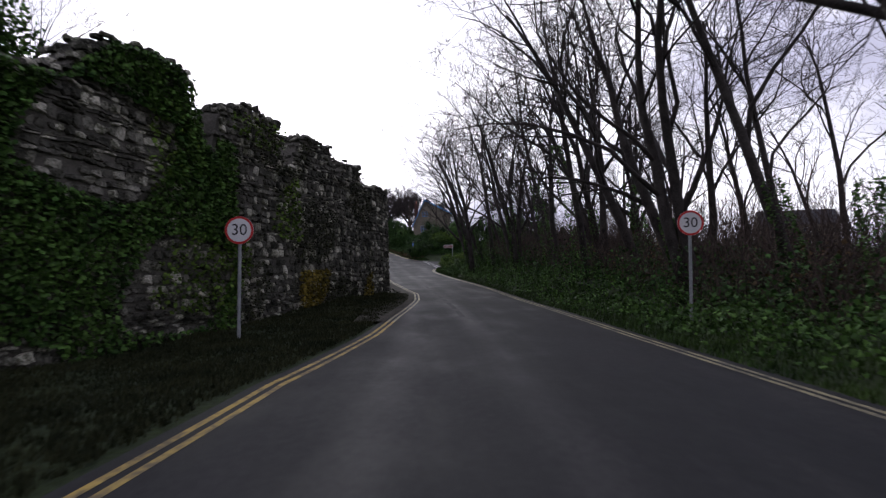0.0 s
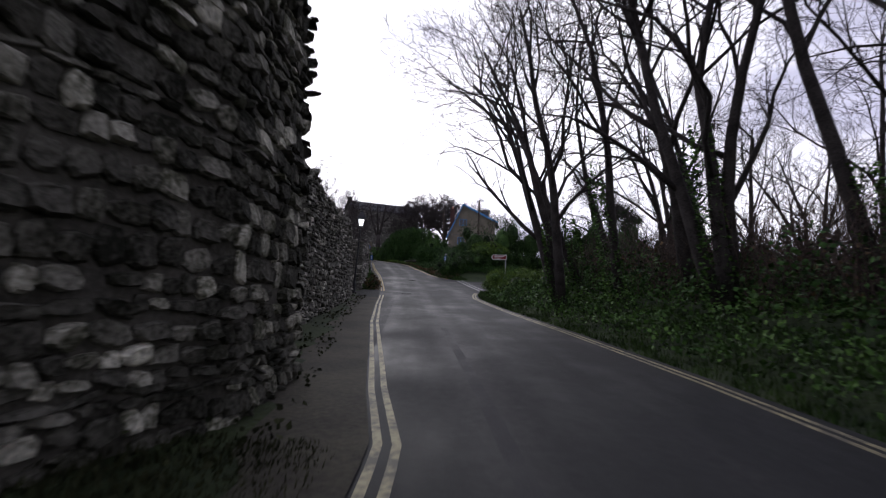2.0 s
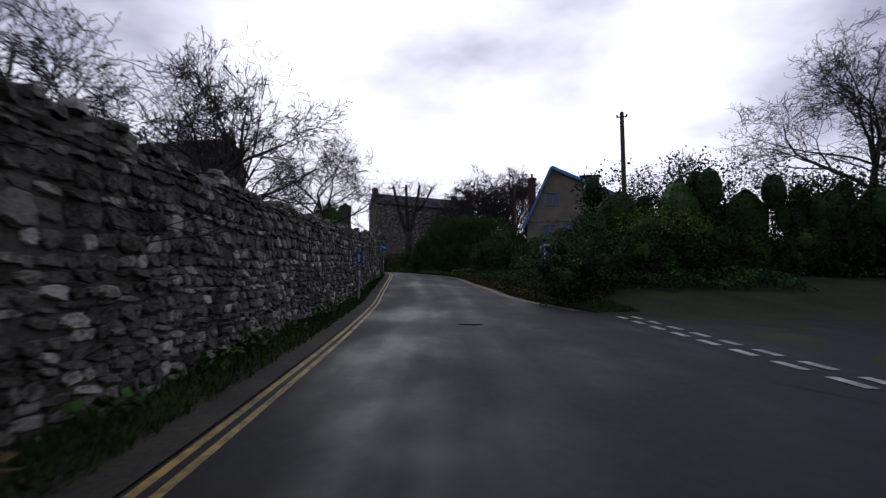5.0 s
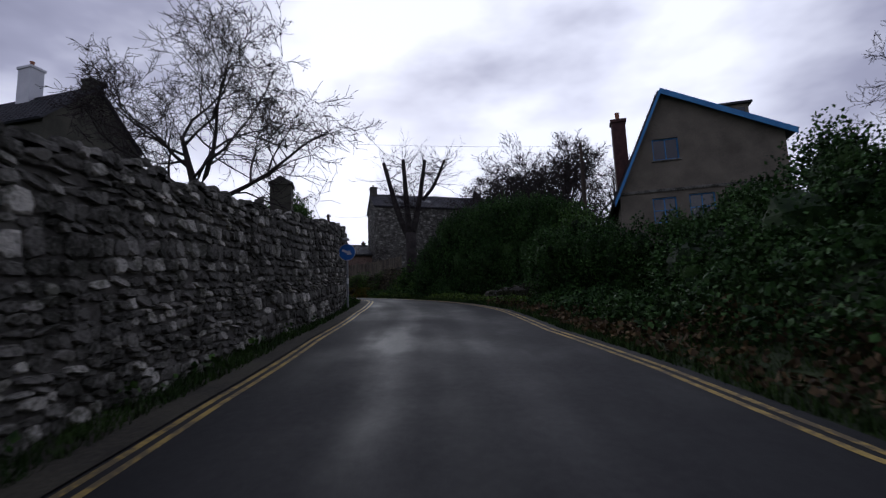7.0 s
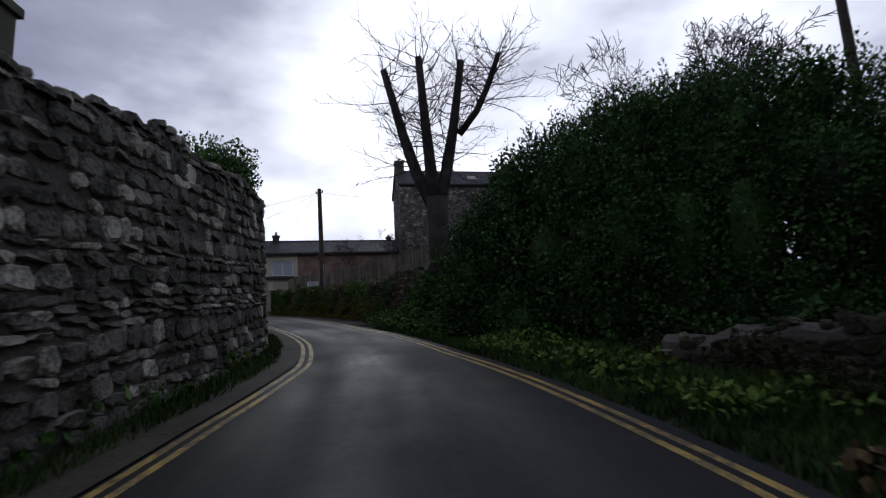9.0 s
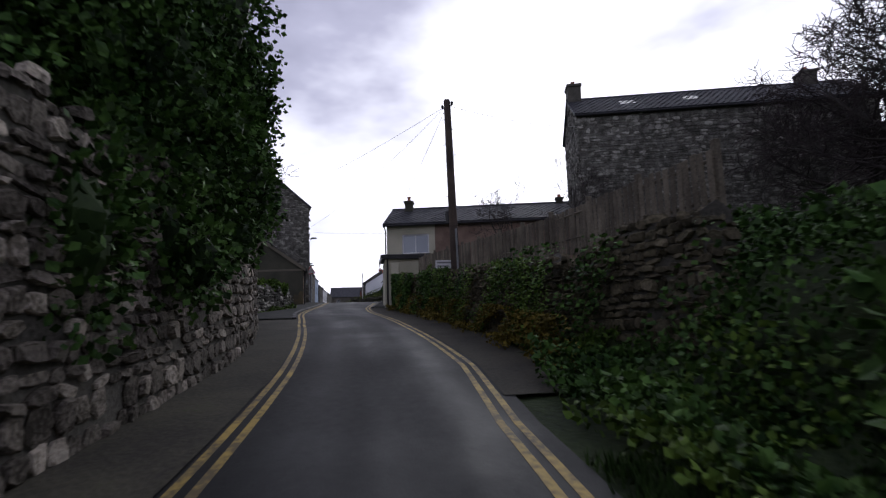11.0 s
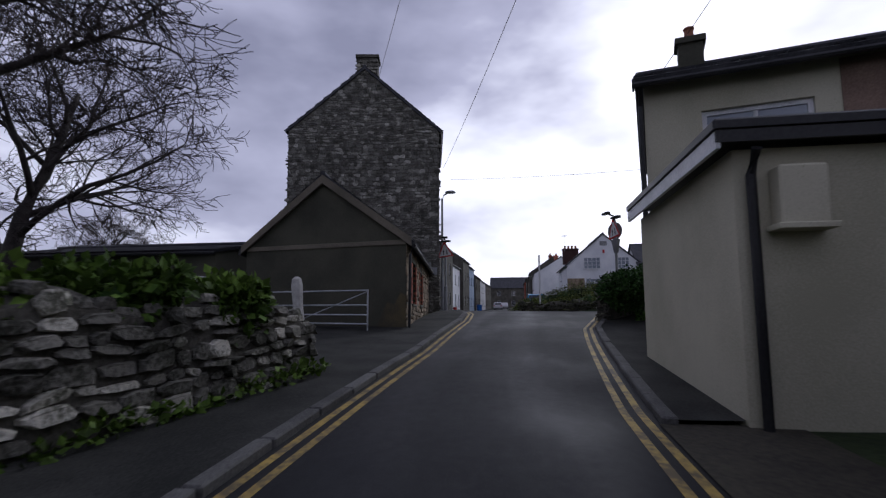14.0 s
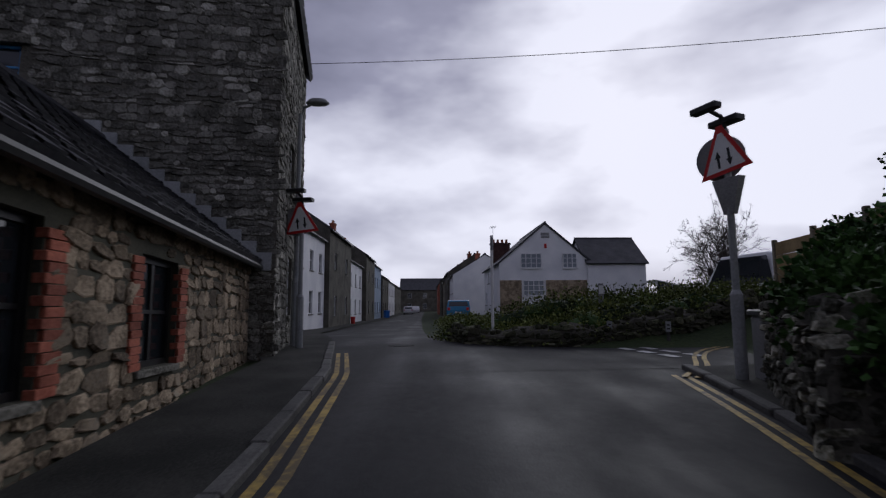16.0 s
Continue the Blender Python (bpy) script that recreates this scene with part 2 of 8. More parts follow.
STONE_WARM_OB = mat("sandstone_block", (0.12, 0.092, 0.06), (0.36, 0.285, 0.195), 3.0, 0.9, 0.9, 30, rnd="object", spread=0.5, dist=0.03, sharp=0.075, c3=(0.27, 0.235, 0.175))
BRICK_DARK = mat("dark_red_brick", (0.05, 0.026, 0.024), (0.10, 0.05, 0.044), 4.0, 0.85, 0.4, 40)
BRICK = mat("red_brick", (0.22, 0.06, 0.035), (0.40, 0.13, 0.08), 4.0, 0.85, 0.4, 40, rnd="object", spread=0.3)
BARK = mat("bark", (0.018, 0.015, 0.013), (0.06, 0.052, 0.046), 3.0, 0.95, 0.9, 25, dist=0.03)
TWIG = mat("twig_bark", (0.02, 0.016, 0.015), (0.055, 0.042, 0.04), 3.0, 0.9, 0.2, 20)
BRUSH = mat("brown_brushwood", (0.035, 0.026, 0.022), (0.095, 0.068, 0.052), 2.0, 0.9, 0.1, 20, rnd="island", spread=0.5)
IVY = mat("ivy_leaf", (0.021, 0.054, 0.012), (0.086, 0.160, 0.034), 1.5, 0.6, 0.1, 10, rnd="island", spread=0.7, spec=0.12)
HEDGE = mat("hedge_leaf", (0.017, 0.045, 0.011), (0.060, 0.120, 0.030), 1.2, 0.6, 0.1, 10, rnd="island", spread=0.7, spec=0.12)
# laurel leaves; also the dark colour painted as shade inside every bush
LAUREL_AND_SHADE = mat("dark_laurel_leaf_and_shade", (0.010, 0.026, 0.006), (0.036, 0.070, 0.016), 1.2, 0.6, 0.1, 10, rnd="island", spread=0.7, spec=0.12)
SHRUB = mat("bright_shrub_leaf", (0.042, 0.080, 0.012), (0.125, 0.195, 0.034), 1.2, 0.6, 0.1, 10, rnd="island", spread=0.6, spec=0.12)
ROUGH_GRASS = mat("rough_grass_leaf", (0.042, 0.060, 0.014), (0.150, 0.172, 0.045), 1.2, 0.6, 0.1, 10, rnd="island", spread=0.6, spec=0.12)
MOSS = mat("dull_moss_grass", (0.014, 0.018, 0.008), (0.042, 0.046, 0.02), 0.9, 0.8, 0.0, 10, rnd="island", spread=0.5, spec=0.1)
BRACKEN = mat("dead_bracken", (0.05, 0.035, 0.018), (0.13, 0.085, 0.035), 1.5, 0.9, 0.1, 10, rnd="island", spread=0.6)
GRASS = mat("grass_blade", (0.016, 0.036, 0.008), (0.052, 0.092, 0.020), 0.8, 0.7, 0.0, 10, rnd="island", spread=0.6, spec=0.12)
SLATE = mat("slate", (0.022, 0.023, 0.027), (0.06, 0.06, 0.066), 2.0, 0.6, 0.5, 20, rnd="island", spread=0.35, dist=0.01)
RENDER_GREY = mat("dark_cement_render", (0.048, 0.048, 0.035), (0.098, 0.095, 0.068), 0.9, 0.9, 0.4, 45, c3=(0.05, 0.055, 0.03), dist=0.008)
RENDER_CREAM = mat("cream_render", (0.40, 0.38, 0.275), (0.56, 0.53, 0.40), 0.8, 0.85, 0.3, 60, c3=(0.35, 0.35, 0.23), dist=0.006)
RENDER_WHITE = mat("white_render", (0.62, 0.63, 0.65), (0.80, 0.80, 0.80), 0.8, 0.8, 0.2, 50, dist=0.005)
RENDER_BLUE = mat("pale_blue_render", (0.25, 0.33, 0.45), (0.36, 0.44, 0.55), 0.8, 0.8, 0.2, 50, dist=0.005)
RENDER_TAN = mat("tan_roughcast", (0.12, 0.108, 0.08), (0.21, 0.185, 0.14), 1.2, 0.9, 0.5, 35, dist=0.01)
RENDER_BROWN = mat("brown_roughcast", (0.15, 0.10, 0.075), (0.27, 0.19, 0.145), 1.4, 0.9, 0.5, 35, dist=0.01)
OCHRE = mat("ochre_stained_render", (0.05, 0.047, 0.038), (0.13, 0.105, 0.05), 1.6, 0.9, 0.5, 40, dist=0.01)
PAINT_WHITE = mat("white_gloss_paint", (0.55, 0.56, 0.57), (0.78, 0.78, 0.78), 2.0, 0.45, 0.1, 30)
PAINT_BLUE = mat("blue_gloss_paint", (0.04, 0.18, 0.42), (0.07, 0.28, 0.55), 2.0, 0.45, 0.1, 30)
PAINT_BLACK = mat("black_paint", (0.012, 0.012, 0.013), (0.03, 0.03, 0.03), 2.0, 0.4, 0.1, 30)
CAST_IRON = mat("worn_cast_iron", (0.02, 0.02, 0.021), (0.05, 0.049, 0.047), 6.0, 0.8, 0.6, 40, spec=0.2)
FELT = mat("roofing_felt", (0.02, 0.02, 0.022), (0.045, 0.045, 0.047), 1.5, 0.95, 0.4, 40, spec=0.08)
PAINT_GREY = mat("grey_post_paint", (0.20, 0.21, 0.21), (0.32, 0.33, 0.33), 2.0, 0.5, 0.15, 30)
GALV = mat("galvanised_steel", (0.40, 0.42, 0.44), (0.62, 0.63, 0.64), 3.0, 0.45, 0.1, 40, metal=0.6)
POLE_WOOD = mat("tarred_pole_wood", (0.035, 0.026, 0.02), (0.09, 0.068, 0.052), 2.0, 0.85, 0.5, 30)
FENCE_OCHRE = mat("ochre_stained_fence", (0.16, 0.11, 0.05), (0.30, 0.22, 0.11), 2.0, 0.9, 0.4, 30, rnd="object", spread=0.25)
FENCE_WOOD = mat("weathered_fence_wood", (0.10, 0.085, 0.062), (0.22, 0.19, 0.14), 2.0, 0.9, 0.5, 30, rnd="object", spread=0.3)
SIGN_RED = mat("sign_red", (0.42, 0.02, 0.02), (0.55, 0.03, 0.03), 2.0, 0.5, 0.0)
SIGN_WHITE = mat("sign_white", (0.62, 0.62, 0.60), (0.75, 0.75, 0.74), 2.0, 0.5, 0.0)
SIGN_BLUE = mat("sign_blue", (0.02, 0.12, 0.42), (0.03, 0.17, 0.52), 2.0, 0.45, 0.0)
SIGN_BLACK = mat("sign_black", (0.01, 0.01, 0.01), (0.02, 0.02, 0.02), 2.0, 0.5, 0.0)
SIGN_BACK = mat("sign_back_grey", (0.16, 0.16, 0.16), (0.26, 0.26, 0.26), 2.0, 0.6, 0.0)
RUBBER = mat("tyre_rubber", (0.012, 0.012, 0.012), (0.025, 0.025, 0.025), 4.0, 0.8, 0.1)
CAR_BLUE = mat("blue_car_paint", (0.02, 0.14, 0.26), (0.03, 0.18, 0.32), 1.0, 0.25, 0.0)
CAR_SILVER = mat("silver_car_paint", (0.5, 0.5, 0.52), (0.6, 0.6, 0.62), 1.0, 0.25, 0.0)
CLAY = mat("terracotta", (0.25, 0.10, 0.06), (0.38, 0.17, 0.10), 3.0, 0.8, 0.2, 30)
LICHEN_WHITE = mat("lichen_white_stone", (0.38, 0.37, 0.34), (0.6, 0.59, 0.55), 6.0, 0.9, 0.5, 40)


def glass_mat(name, colour):
    m = bpy.data.materials.new(name)
    m.use_nodes = True
    b = m.node_tree.nodes["Principled BSDF"]
    b.inputs["Base Color"].default_value = colour
    b.inputs["Roughness"].default_value = 0.04
    b.inputs["Specular IOR Level"].default_value = 0.7
    return m


GLASS = glass_mat("window_glass", (0.02, 0.024, 0.028, 1))
NET_GLASS = glass_mat("net_curtained_glass", (0.24, 0.27, 0.31, 1))


# ---- mesh helpers ----
class Geo:
    """Vertices and faces gathered by hand, made into one mesh."""

    def __init__(self):
        self.v, self.f = [], []

    def add(self, verts, faces):
        o = len(self.v)
        self.v.extend(verts)
        self.f.extend(tuple(o + i for i in f) for f in faces)

    def box(self, x0, y0, z0, x1, y1, z1, m=None):
        vs = [Vector((x, y, z)) for z in (z0, z1) for x, y in ((x0, y0), (x1, y0), (x1, y1), (x0, y1))]
        if m is not None:
            vs = [m @ p for p in vs]
        self.add([tuple(p) for p in vs], [(3, 2, 1, 0), (4, 5, 6, 7), (0, 1, 5, 4), (1, 2, 6, 5), (2, 3, 7, 6), (3, 0, 4, 7)])

    def bevel_box(self, x0, y0, z0, x1, y1, z1, c=0.01, m=None):
        """A box with chamfered upright and top edges."""
        ring = [(x0 + c, y0), (x1 - c, y0), (x1, y0 + c), (x1, y1 - c), (x1 - c, y1), (x0 + c, y1), (x0, y1 - c), (x0, y0 + c)]
        inn = [(min(max(x, x0 + c), x1 - c), min(max(y, y0 + c), y1 - c)) for x, y in ring]
        vs = [Vector((x, y, z0)) for x, y in ring] + [Vector((x, y, z1 - c)) for x, y in ring] + [Vector((x, y, z1)) for x, y in inn]
        if m is not None:
            vs = [m @ p for p in vs]
        fs = [tuple(range(7, -1, -1)), tuple(range(16, 24))]
        for k in (0, 8):
            fs += [(k + i, k + (i + 1) % 8, k + 8 + (i + 1) % 8, k + 8 + i) for i in range(8)]
        self.add([tuple(p) for p in vs], fs)

    def tube(self, pts, radii, sides=6, cap=True):
        o = len(self.v)
        n = len(pts)
        for i, p in enumerate(pts):
            p = Vector(p)
            d = (Vector(pts[min(i + 1, n - 1)]) - Vector(pts[max(i - 1, 0)])).normalized()
            a = d.orthogonal().normalized() if abs(d.z) > 0.95 else d.cross(Vector((0, 0, 1))).normalized()
            b = d.cross(a)
            for k in range(sides):
                w = 2 * math.pi * k / sides
                self.v.append(tuple(p + (a * math.cos(w) + b * math.sin(w)) * radii[i]))
        for i in range(n - 1):
            for k in range(sides):
                q = (k + 1) % sides
                self.f.append((o + i * sides + k, o + i * sides + q, o + (i + 1) * sides + q, o + (i + 1) * sides + k))
        if cap:
            self.f.append(tuple(o + k for k in range(sides - 1, -1, -1)))
            self.f.append(tuple(o + (n - 1) * sides + k for k in range(sides)))

    def lathe(self, profile, x=0.0, y=0.0, sides=12, m=None):
        """Profile of (radius, z) turned round the upright axis."""
        vs, fs = [], []
        for r, z in profile:
            for k in range(sides):
                w = 2 * math.pi * k / sides
                vs.append(Vector((x + r * math.cos(w), y + r * math.sin(w), z)))
        for i in range(len(profile) - 1):
            for k in range(sides):
                q = (k + 1) % sides
                fs.append((i * sides + k, i * sides + q, (i + 1) * sides + q, (i + 1) * sides + k))
        fs.append(tuple(range(sides - 1, -1, -1)))
        fs.append(tuple((len(profile) - 1) * sides + k for k in range(sides)))
        if m is not None:
            vs = [m @ p for p in vs]
        self.add([tuple(p) for p in vs], fs)

    def slab(self, poly, y0, y1):
        """A polygon of (x, z), pushed from y0 to y1."""
        n = len(poly)
        self.add([(x, y0, z) for x, z in poly] + [(x, y1, z) for x, z in poly],
                 [tuple(range(n)), tuple(range(2 * n - 1, n - 1, -1))] + [(i, n + i, n + (i + 1) % n, (i + 1) % n) for i in range(n)])

    def mesh(self, name, material, smooth=False):
        me = bpy.data.meshes.new(name)
        me.from_pydata([tuple(p) for p in self.v], [], self.f)
        me.materials.append(material)
        if smooth:
            me.polygons.foreach_set("use_smooth", [True] * len(me.polygons))
        me.update()
        return me


def thing(name, label, category, m=None, group="", kind=""):
    """An Empty at the thing's base."""
    ob = new(name)
    ob.empty_display_size = 0.2
    if m is not None:
        ob.matrix_basis = m
    return tagged(ob, label, category, group, kind)


def part(name, geo, material, parent=None, label="", smooth=False, kind=""):
    """One mesh object, as a part under its thing."""
    me = geo if isinstance(geo, bpy.types.Mesh) else geo.mesh(name, material, smooth)
    ob = new(name, me)
    if parent is not None:
        ob.parent = parent
    return tagged(ob, label, kind=kind)


def structure(name, geo, material, label, category, smooth=False):
    return tagged(part(name, geo, material, smooth=smooth), label, category, kind="structure")


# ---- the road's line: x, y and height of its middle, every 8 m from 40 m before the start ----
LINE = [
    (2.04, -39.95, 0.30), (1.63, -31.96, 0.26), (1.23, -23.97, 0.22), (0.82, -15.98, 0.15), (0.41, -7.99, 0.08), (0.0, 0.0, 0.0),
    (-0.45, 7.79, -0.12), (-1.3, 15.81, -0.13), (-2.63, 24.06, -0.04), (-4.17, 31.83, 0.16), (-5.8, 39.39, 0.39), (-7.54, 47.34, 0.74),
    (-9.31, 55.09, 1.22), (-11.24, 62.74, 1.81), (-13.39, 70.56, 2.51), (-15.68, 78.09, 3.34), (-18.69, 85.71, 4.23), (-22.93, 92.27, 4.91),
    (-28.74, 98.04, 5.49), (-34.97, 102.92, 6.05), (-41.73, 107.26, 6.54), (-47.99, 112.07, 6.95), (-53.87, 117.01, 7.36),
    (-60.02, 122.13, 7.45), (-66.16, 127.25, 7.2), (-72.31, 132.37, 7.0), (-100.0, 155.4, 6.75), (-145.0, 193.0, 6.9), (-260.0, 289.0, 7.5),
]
LEFT = [(-40, -2.6), (0, -2.4), (6, -2.2), (10.5, -1.6), (14.3, -1.3), (20.5, -0.55), (24, -0.4), (26, -0.65), (30, -0.98), (34, -1.28), (41, -1.55),
        (50, -1.75), (57, -2.05), (68, -2.4), (75, -2.75), (80, -2.8), (86, -2.55), (90, -2.1), (93.5, -1.55), (97, -1.5), (105, -1.65), (113, -1.9),
        (118, -1.75), (122, -1.48), (127, -1.2), (133, -1.12), (136.8, -1.35), (142.6, -2.3), (150, -4.2), (160, -5.1), (190, -4.9), (330, -4.5)]
RIGHT = [(-40, 4.3), (0, 4.25), (10, 4.0), (20, 3.95), (27, 4.15), (33, 4.05), (42, 3.75), (47, 3.65), (49.7, 3.95), (52, 4.5), (56, 4.8), (62, 4.7),
         (66, 4.4), (70, 3.35), (73, 2.95), (76, 2.8), (80, 2.4), (85, 2.3), (88, 2.0), (91, 1.65), (94, 1.25), (97, 1.1), (102, 1.1), (105, 1.3),
         (112, 1.25), (119, 1.45), (123, 1.65), (127, 2.05), (131, 2.45), (134, 3.1), (137, 3.7), (140, 2.8), (142, 0.6), (146, -0.1), (160, -0.4), (190, -0.8), (330, -1.0)]
# height of the bank beside the road, and how many metres it takes to rise
BANK_R = [(-40, 1.0), (2, 0.7), (9, 0.15), (14, 0.15), (20, 0.8), (40, 1.0), (47, 0.5), (51, 0.0), (65, 0.0), (70, 0.9), (80, 1.5), (92, 1.6), (101, 1.6), (104, 1.55), (110, 1.65), (119, 2.1), (120.6, 0.2), (125, 0.0), (140, 0.0), (142, 0.7), (160, 0.8), (175, 0.0), (330, 0.0)]
RISE_R = [(-40, 0.3), (77, 0.3), (80, 1.5), (84, 5.0), (88, 8.0), (94, 8.0), (97, 4.5), (100, 1.0), (103, 0.3)]
BANK_L = [(-40, -0.1), (12, -0.1), (20, 0.2), (48, 0.1), (52, 0.2), (95, 0.25), (100, 0.1), (104, -0.06), (160, -0.06), (330, 0.0)]


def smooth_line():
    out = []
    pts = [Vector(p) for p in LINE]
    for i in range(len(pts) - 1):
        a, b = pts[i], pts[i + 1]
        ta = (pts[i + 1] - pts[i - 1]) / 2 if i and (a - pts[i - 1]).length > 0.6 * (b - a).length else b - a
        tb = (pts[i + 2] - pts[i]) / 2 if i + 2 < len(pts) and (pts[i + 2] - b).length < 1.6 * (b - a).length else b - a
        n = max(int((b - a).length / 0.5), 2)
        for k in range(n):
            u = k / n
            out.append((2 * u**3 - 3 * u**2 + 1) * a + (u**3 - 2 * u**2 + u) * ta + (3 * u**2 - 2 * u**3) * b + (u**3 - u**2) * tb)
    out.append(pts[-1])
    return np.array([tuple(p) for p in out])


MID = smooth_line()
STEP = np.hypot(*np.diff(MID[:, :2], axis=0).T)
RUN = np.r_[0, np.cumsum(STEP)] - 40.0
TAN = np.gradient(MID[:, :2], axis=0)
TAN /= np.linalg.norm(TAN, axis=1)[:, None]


def along(s, l, up=0.0):
    """The place s metres along the road, l metres to the right of its middle."""
    x, y, z = (np.interp(s, RUN, MID[:, k]) for k in range(3))
    tx, ty = np.interp(s, RUN, TAN[:, 0]), np.interp(s, RUN, TAN[:, 1])
    return Vector((x + ty * l, y - tx * l, z + up))


def heading(s):
    """The road's direction as a turn about z, in degrees, 0 facing +y."""
    return math.degrees(math.atan2(-np.interp(s, RUN, TAN[:, 0]), np.interp(s, RUN, TAN[:, 1])))


def table(rows, s):
    return np.interp(s, [r[0] for r in rows], [r[1] for r in rows])


def station(x, y):
    """Distance along the road, offset to the right, and the road's height, for many places at once."""
    x, y = np.atleast_1d(np.asarray(x, float)), np.atleast_1d(np.asarray(y, float))
    best, idx = np.full(x.shape, 1e18), np.zeros(x.shape, int)
    for k in range(0, len(MID), 2):
        d = (x - MID[k, 0]) ** 2 + (y - MID[k, 1]) ** 2
        w = d < best
        best[w], idx[w] = d[w], k
    wx, wy = x - MID[idx, 0], y - MID[idx, 1]
    tx, ty = TAN[idx, 0], TAN[idx, 1]
    ahead = wx * tx + wy * ty
    s = RUN[idx] + np.clip(ahead, -1.0, 1.0)
    return s, wx * ty - wy * tx, np.interp(s, RUN, MID[:, 2])


def ease(u):
    u = np.clip(u, 0, 1)
    return u * u * (3 - 2 * u)


def terrain(x, y):
    x, y = np.atleast_1d(np.asarray(x, float)), np.atleast_1d(np.asarray(y, float))
    s, l, z = station(x, y)
    le, re = table(LEFT, s), table(RIGHT, s)
    wall = (s > 102.0) & (s < 124)
    right = np.where(wall, ease((l - 2.85) / 1.4), ease((l - re - table(RISE_R, s)) / 2.6)) * table(BANK_R, s)
    left = ease((le - l - 0.3) / 2.5) * table(BANK_L, s)
    rough = 0.05 * np.sin(x * 1.7 + np.sin(y * 1.1)) * np.sin(y * 1.3) * ease((np.maximum(l - re, le - l) - 0.4) / 1.5)
    return z + right + left + rough


def ground_at(x, y):
    return float(terrain(x, y)[0])


def build_ground():
    def lines(a, b, fine):
        far = [6, 14, 26, 45, 75, 120, 200, 350, 600, 1100, 2000, 3200]
        return np.array([a - d for d in reversed(far)] + list(np.arange(a, b + 0.01, fine)) + [b + d for d in far])
    xs, ys = lines(-100, 34, 0.8), lines(-40, 175, 0.8)
    gx, gy = np.meshgrid(xs, ys)
    z = terrain(gx.ravel(), gy.ravel())
    s, l, zr = station(gx.ravel(), gy.ravel())
    inside = (l > table(LEFT, s) - 0.15) & (l < table(RIGHT, s) + 0.15)
    z = np.where(inside, zr - 0.06, z - 0.01)
    geo = Geo()
    geo.v = list(zip(gx.ravel(), gy.ravel(), z))
    w = len(xs)
    geo.f = [(j * w + i, j * w + i + 1, (j + 1) * w + i + 1, (j + 1) * w + i) for j in range(len(ys) - 1) for i in range(w - 1)]
    structure("ground", geo, GROUND, "rough winter turf and earth beside the lane", "ground", smooth=True)


def ribbon(s0, s1, left, right, up, step=0.5, cols=1):
    """A strip along the road between two offsets, which may be functions of s."""
    geo = Geo()
    n = max(int((s1 - s0) / step), 1)
    for i in range(n + 1):
        s = s0 + (s1 - s0) * i / n
        a, b = (left(s) if callable(left) else left), (right(s) if callable(right) else right)
        for c in range(cols + 1):
            geo.v.append(tuple(along(s, a + (b - a) * c / cols, up)))
    w = cols + 1
    geo.f = [(i * w + c, i * w + c + 1, (i + 1) * w + c + 1, (i + 1) * w + c) for i in range(n) for c in range(cols)]
    return geo


def edge_l(s):
    return float(table(LEFT, s))


def edge_r(s):
    return float(table(RIGHT, s))


build_ground()
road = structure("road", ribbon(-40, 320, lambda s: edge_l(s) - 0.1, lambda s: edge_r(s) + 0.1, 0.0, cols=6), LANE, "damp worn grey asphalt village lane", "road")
lane_map = road.data.uv_layers.new(name="lane")
lane_uv = []
for i in range(721):
    s = -40 + 0.5 * i
    a, b = edge_l(s) - 0.1, edge_r(s) + 0.1
    lane_uv += [(a + (b - a) * c / 6, s) for c in range(7)]
for lp in road.data.loops:
    lane_map.data[lp.index].uv = lane_uv[lp.vertex_index]
# the lower stretches take YELLOW_PALE, with the glare painted in
for k, (s0, s1, side, inset, paint) in enumerate((
        (-40, 13.0, -1, 0.10, YELLOW), (13.0, 47.2, -1, 0.10, YELLOW_PALE), (50.6, 139.5, -1, 0.10, YELLOW), (-40, 51.5, 1, 0.12, YELLOW), (66.5, 136.5, 1, 0.12, YELLOW))):
    for j in range(2):
        o = inset - 0.06 + 0.15 * j
        if side < 0:
            g = ribbon(s0, s1, lambda s: edge_l(s) + o, lambda s: edge_l(s) + o + 0.075, 0.004)
        else:
            g = ribbon(s0, s1, lambda s: edge_r(s) - o - 0.075, lambda s: edge_r(s) - o, 0.004)
        structure("yellow_line", g, paint if (side < 0 or s0 > 0) else YELLOW_PALE, "worn double yellow line at the road's edge", "road marking")


def bent_line(pts, offsets, width, paint, label):
    """A line painted round a corner, smoothed through pts, once for each offset to the right."""
    q = [Vector((*p, 0)) for p in pts]
    for _ in range(3):
        q = [q[0]] + [v for a, b in zip(q, q[1:]) for v in (a.lerp(b, 0.25), a.lerp(b, 0.75))] + [q[-1]]
    for o in offsets:
        geo = Geo()
        for i, p in enumerate(q):
            d = (q[min(i + 1, len(q) - 1)] - q[max(i - 1, 0)]).normalized()
            for side in (o, o + width):
                x, y = p.x + d.y * side, p.y - d.x * side
                geo.v.append((x, y, float(station(x, y)[2][0]) + 0.02))
        geo.f = [(2 * i, 2 * i + 1, 2 * i + 3, 2 * i + 2) for i in range(len(q) - 1)]
        structure("yellow_line", geo, paint, label, "road marking")


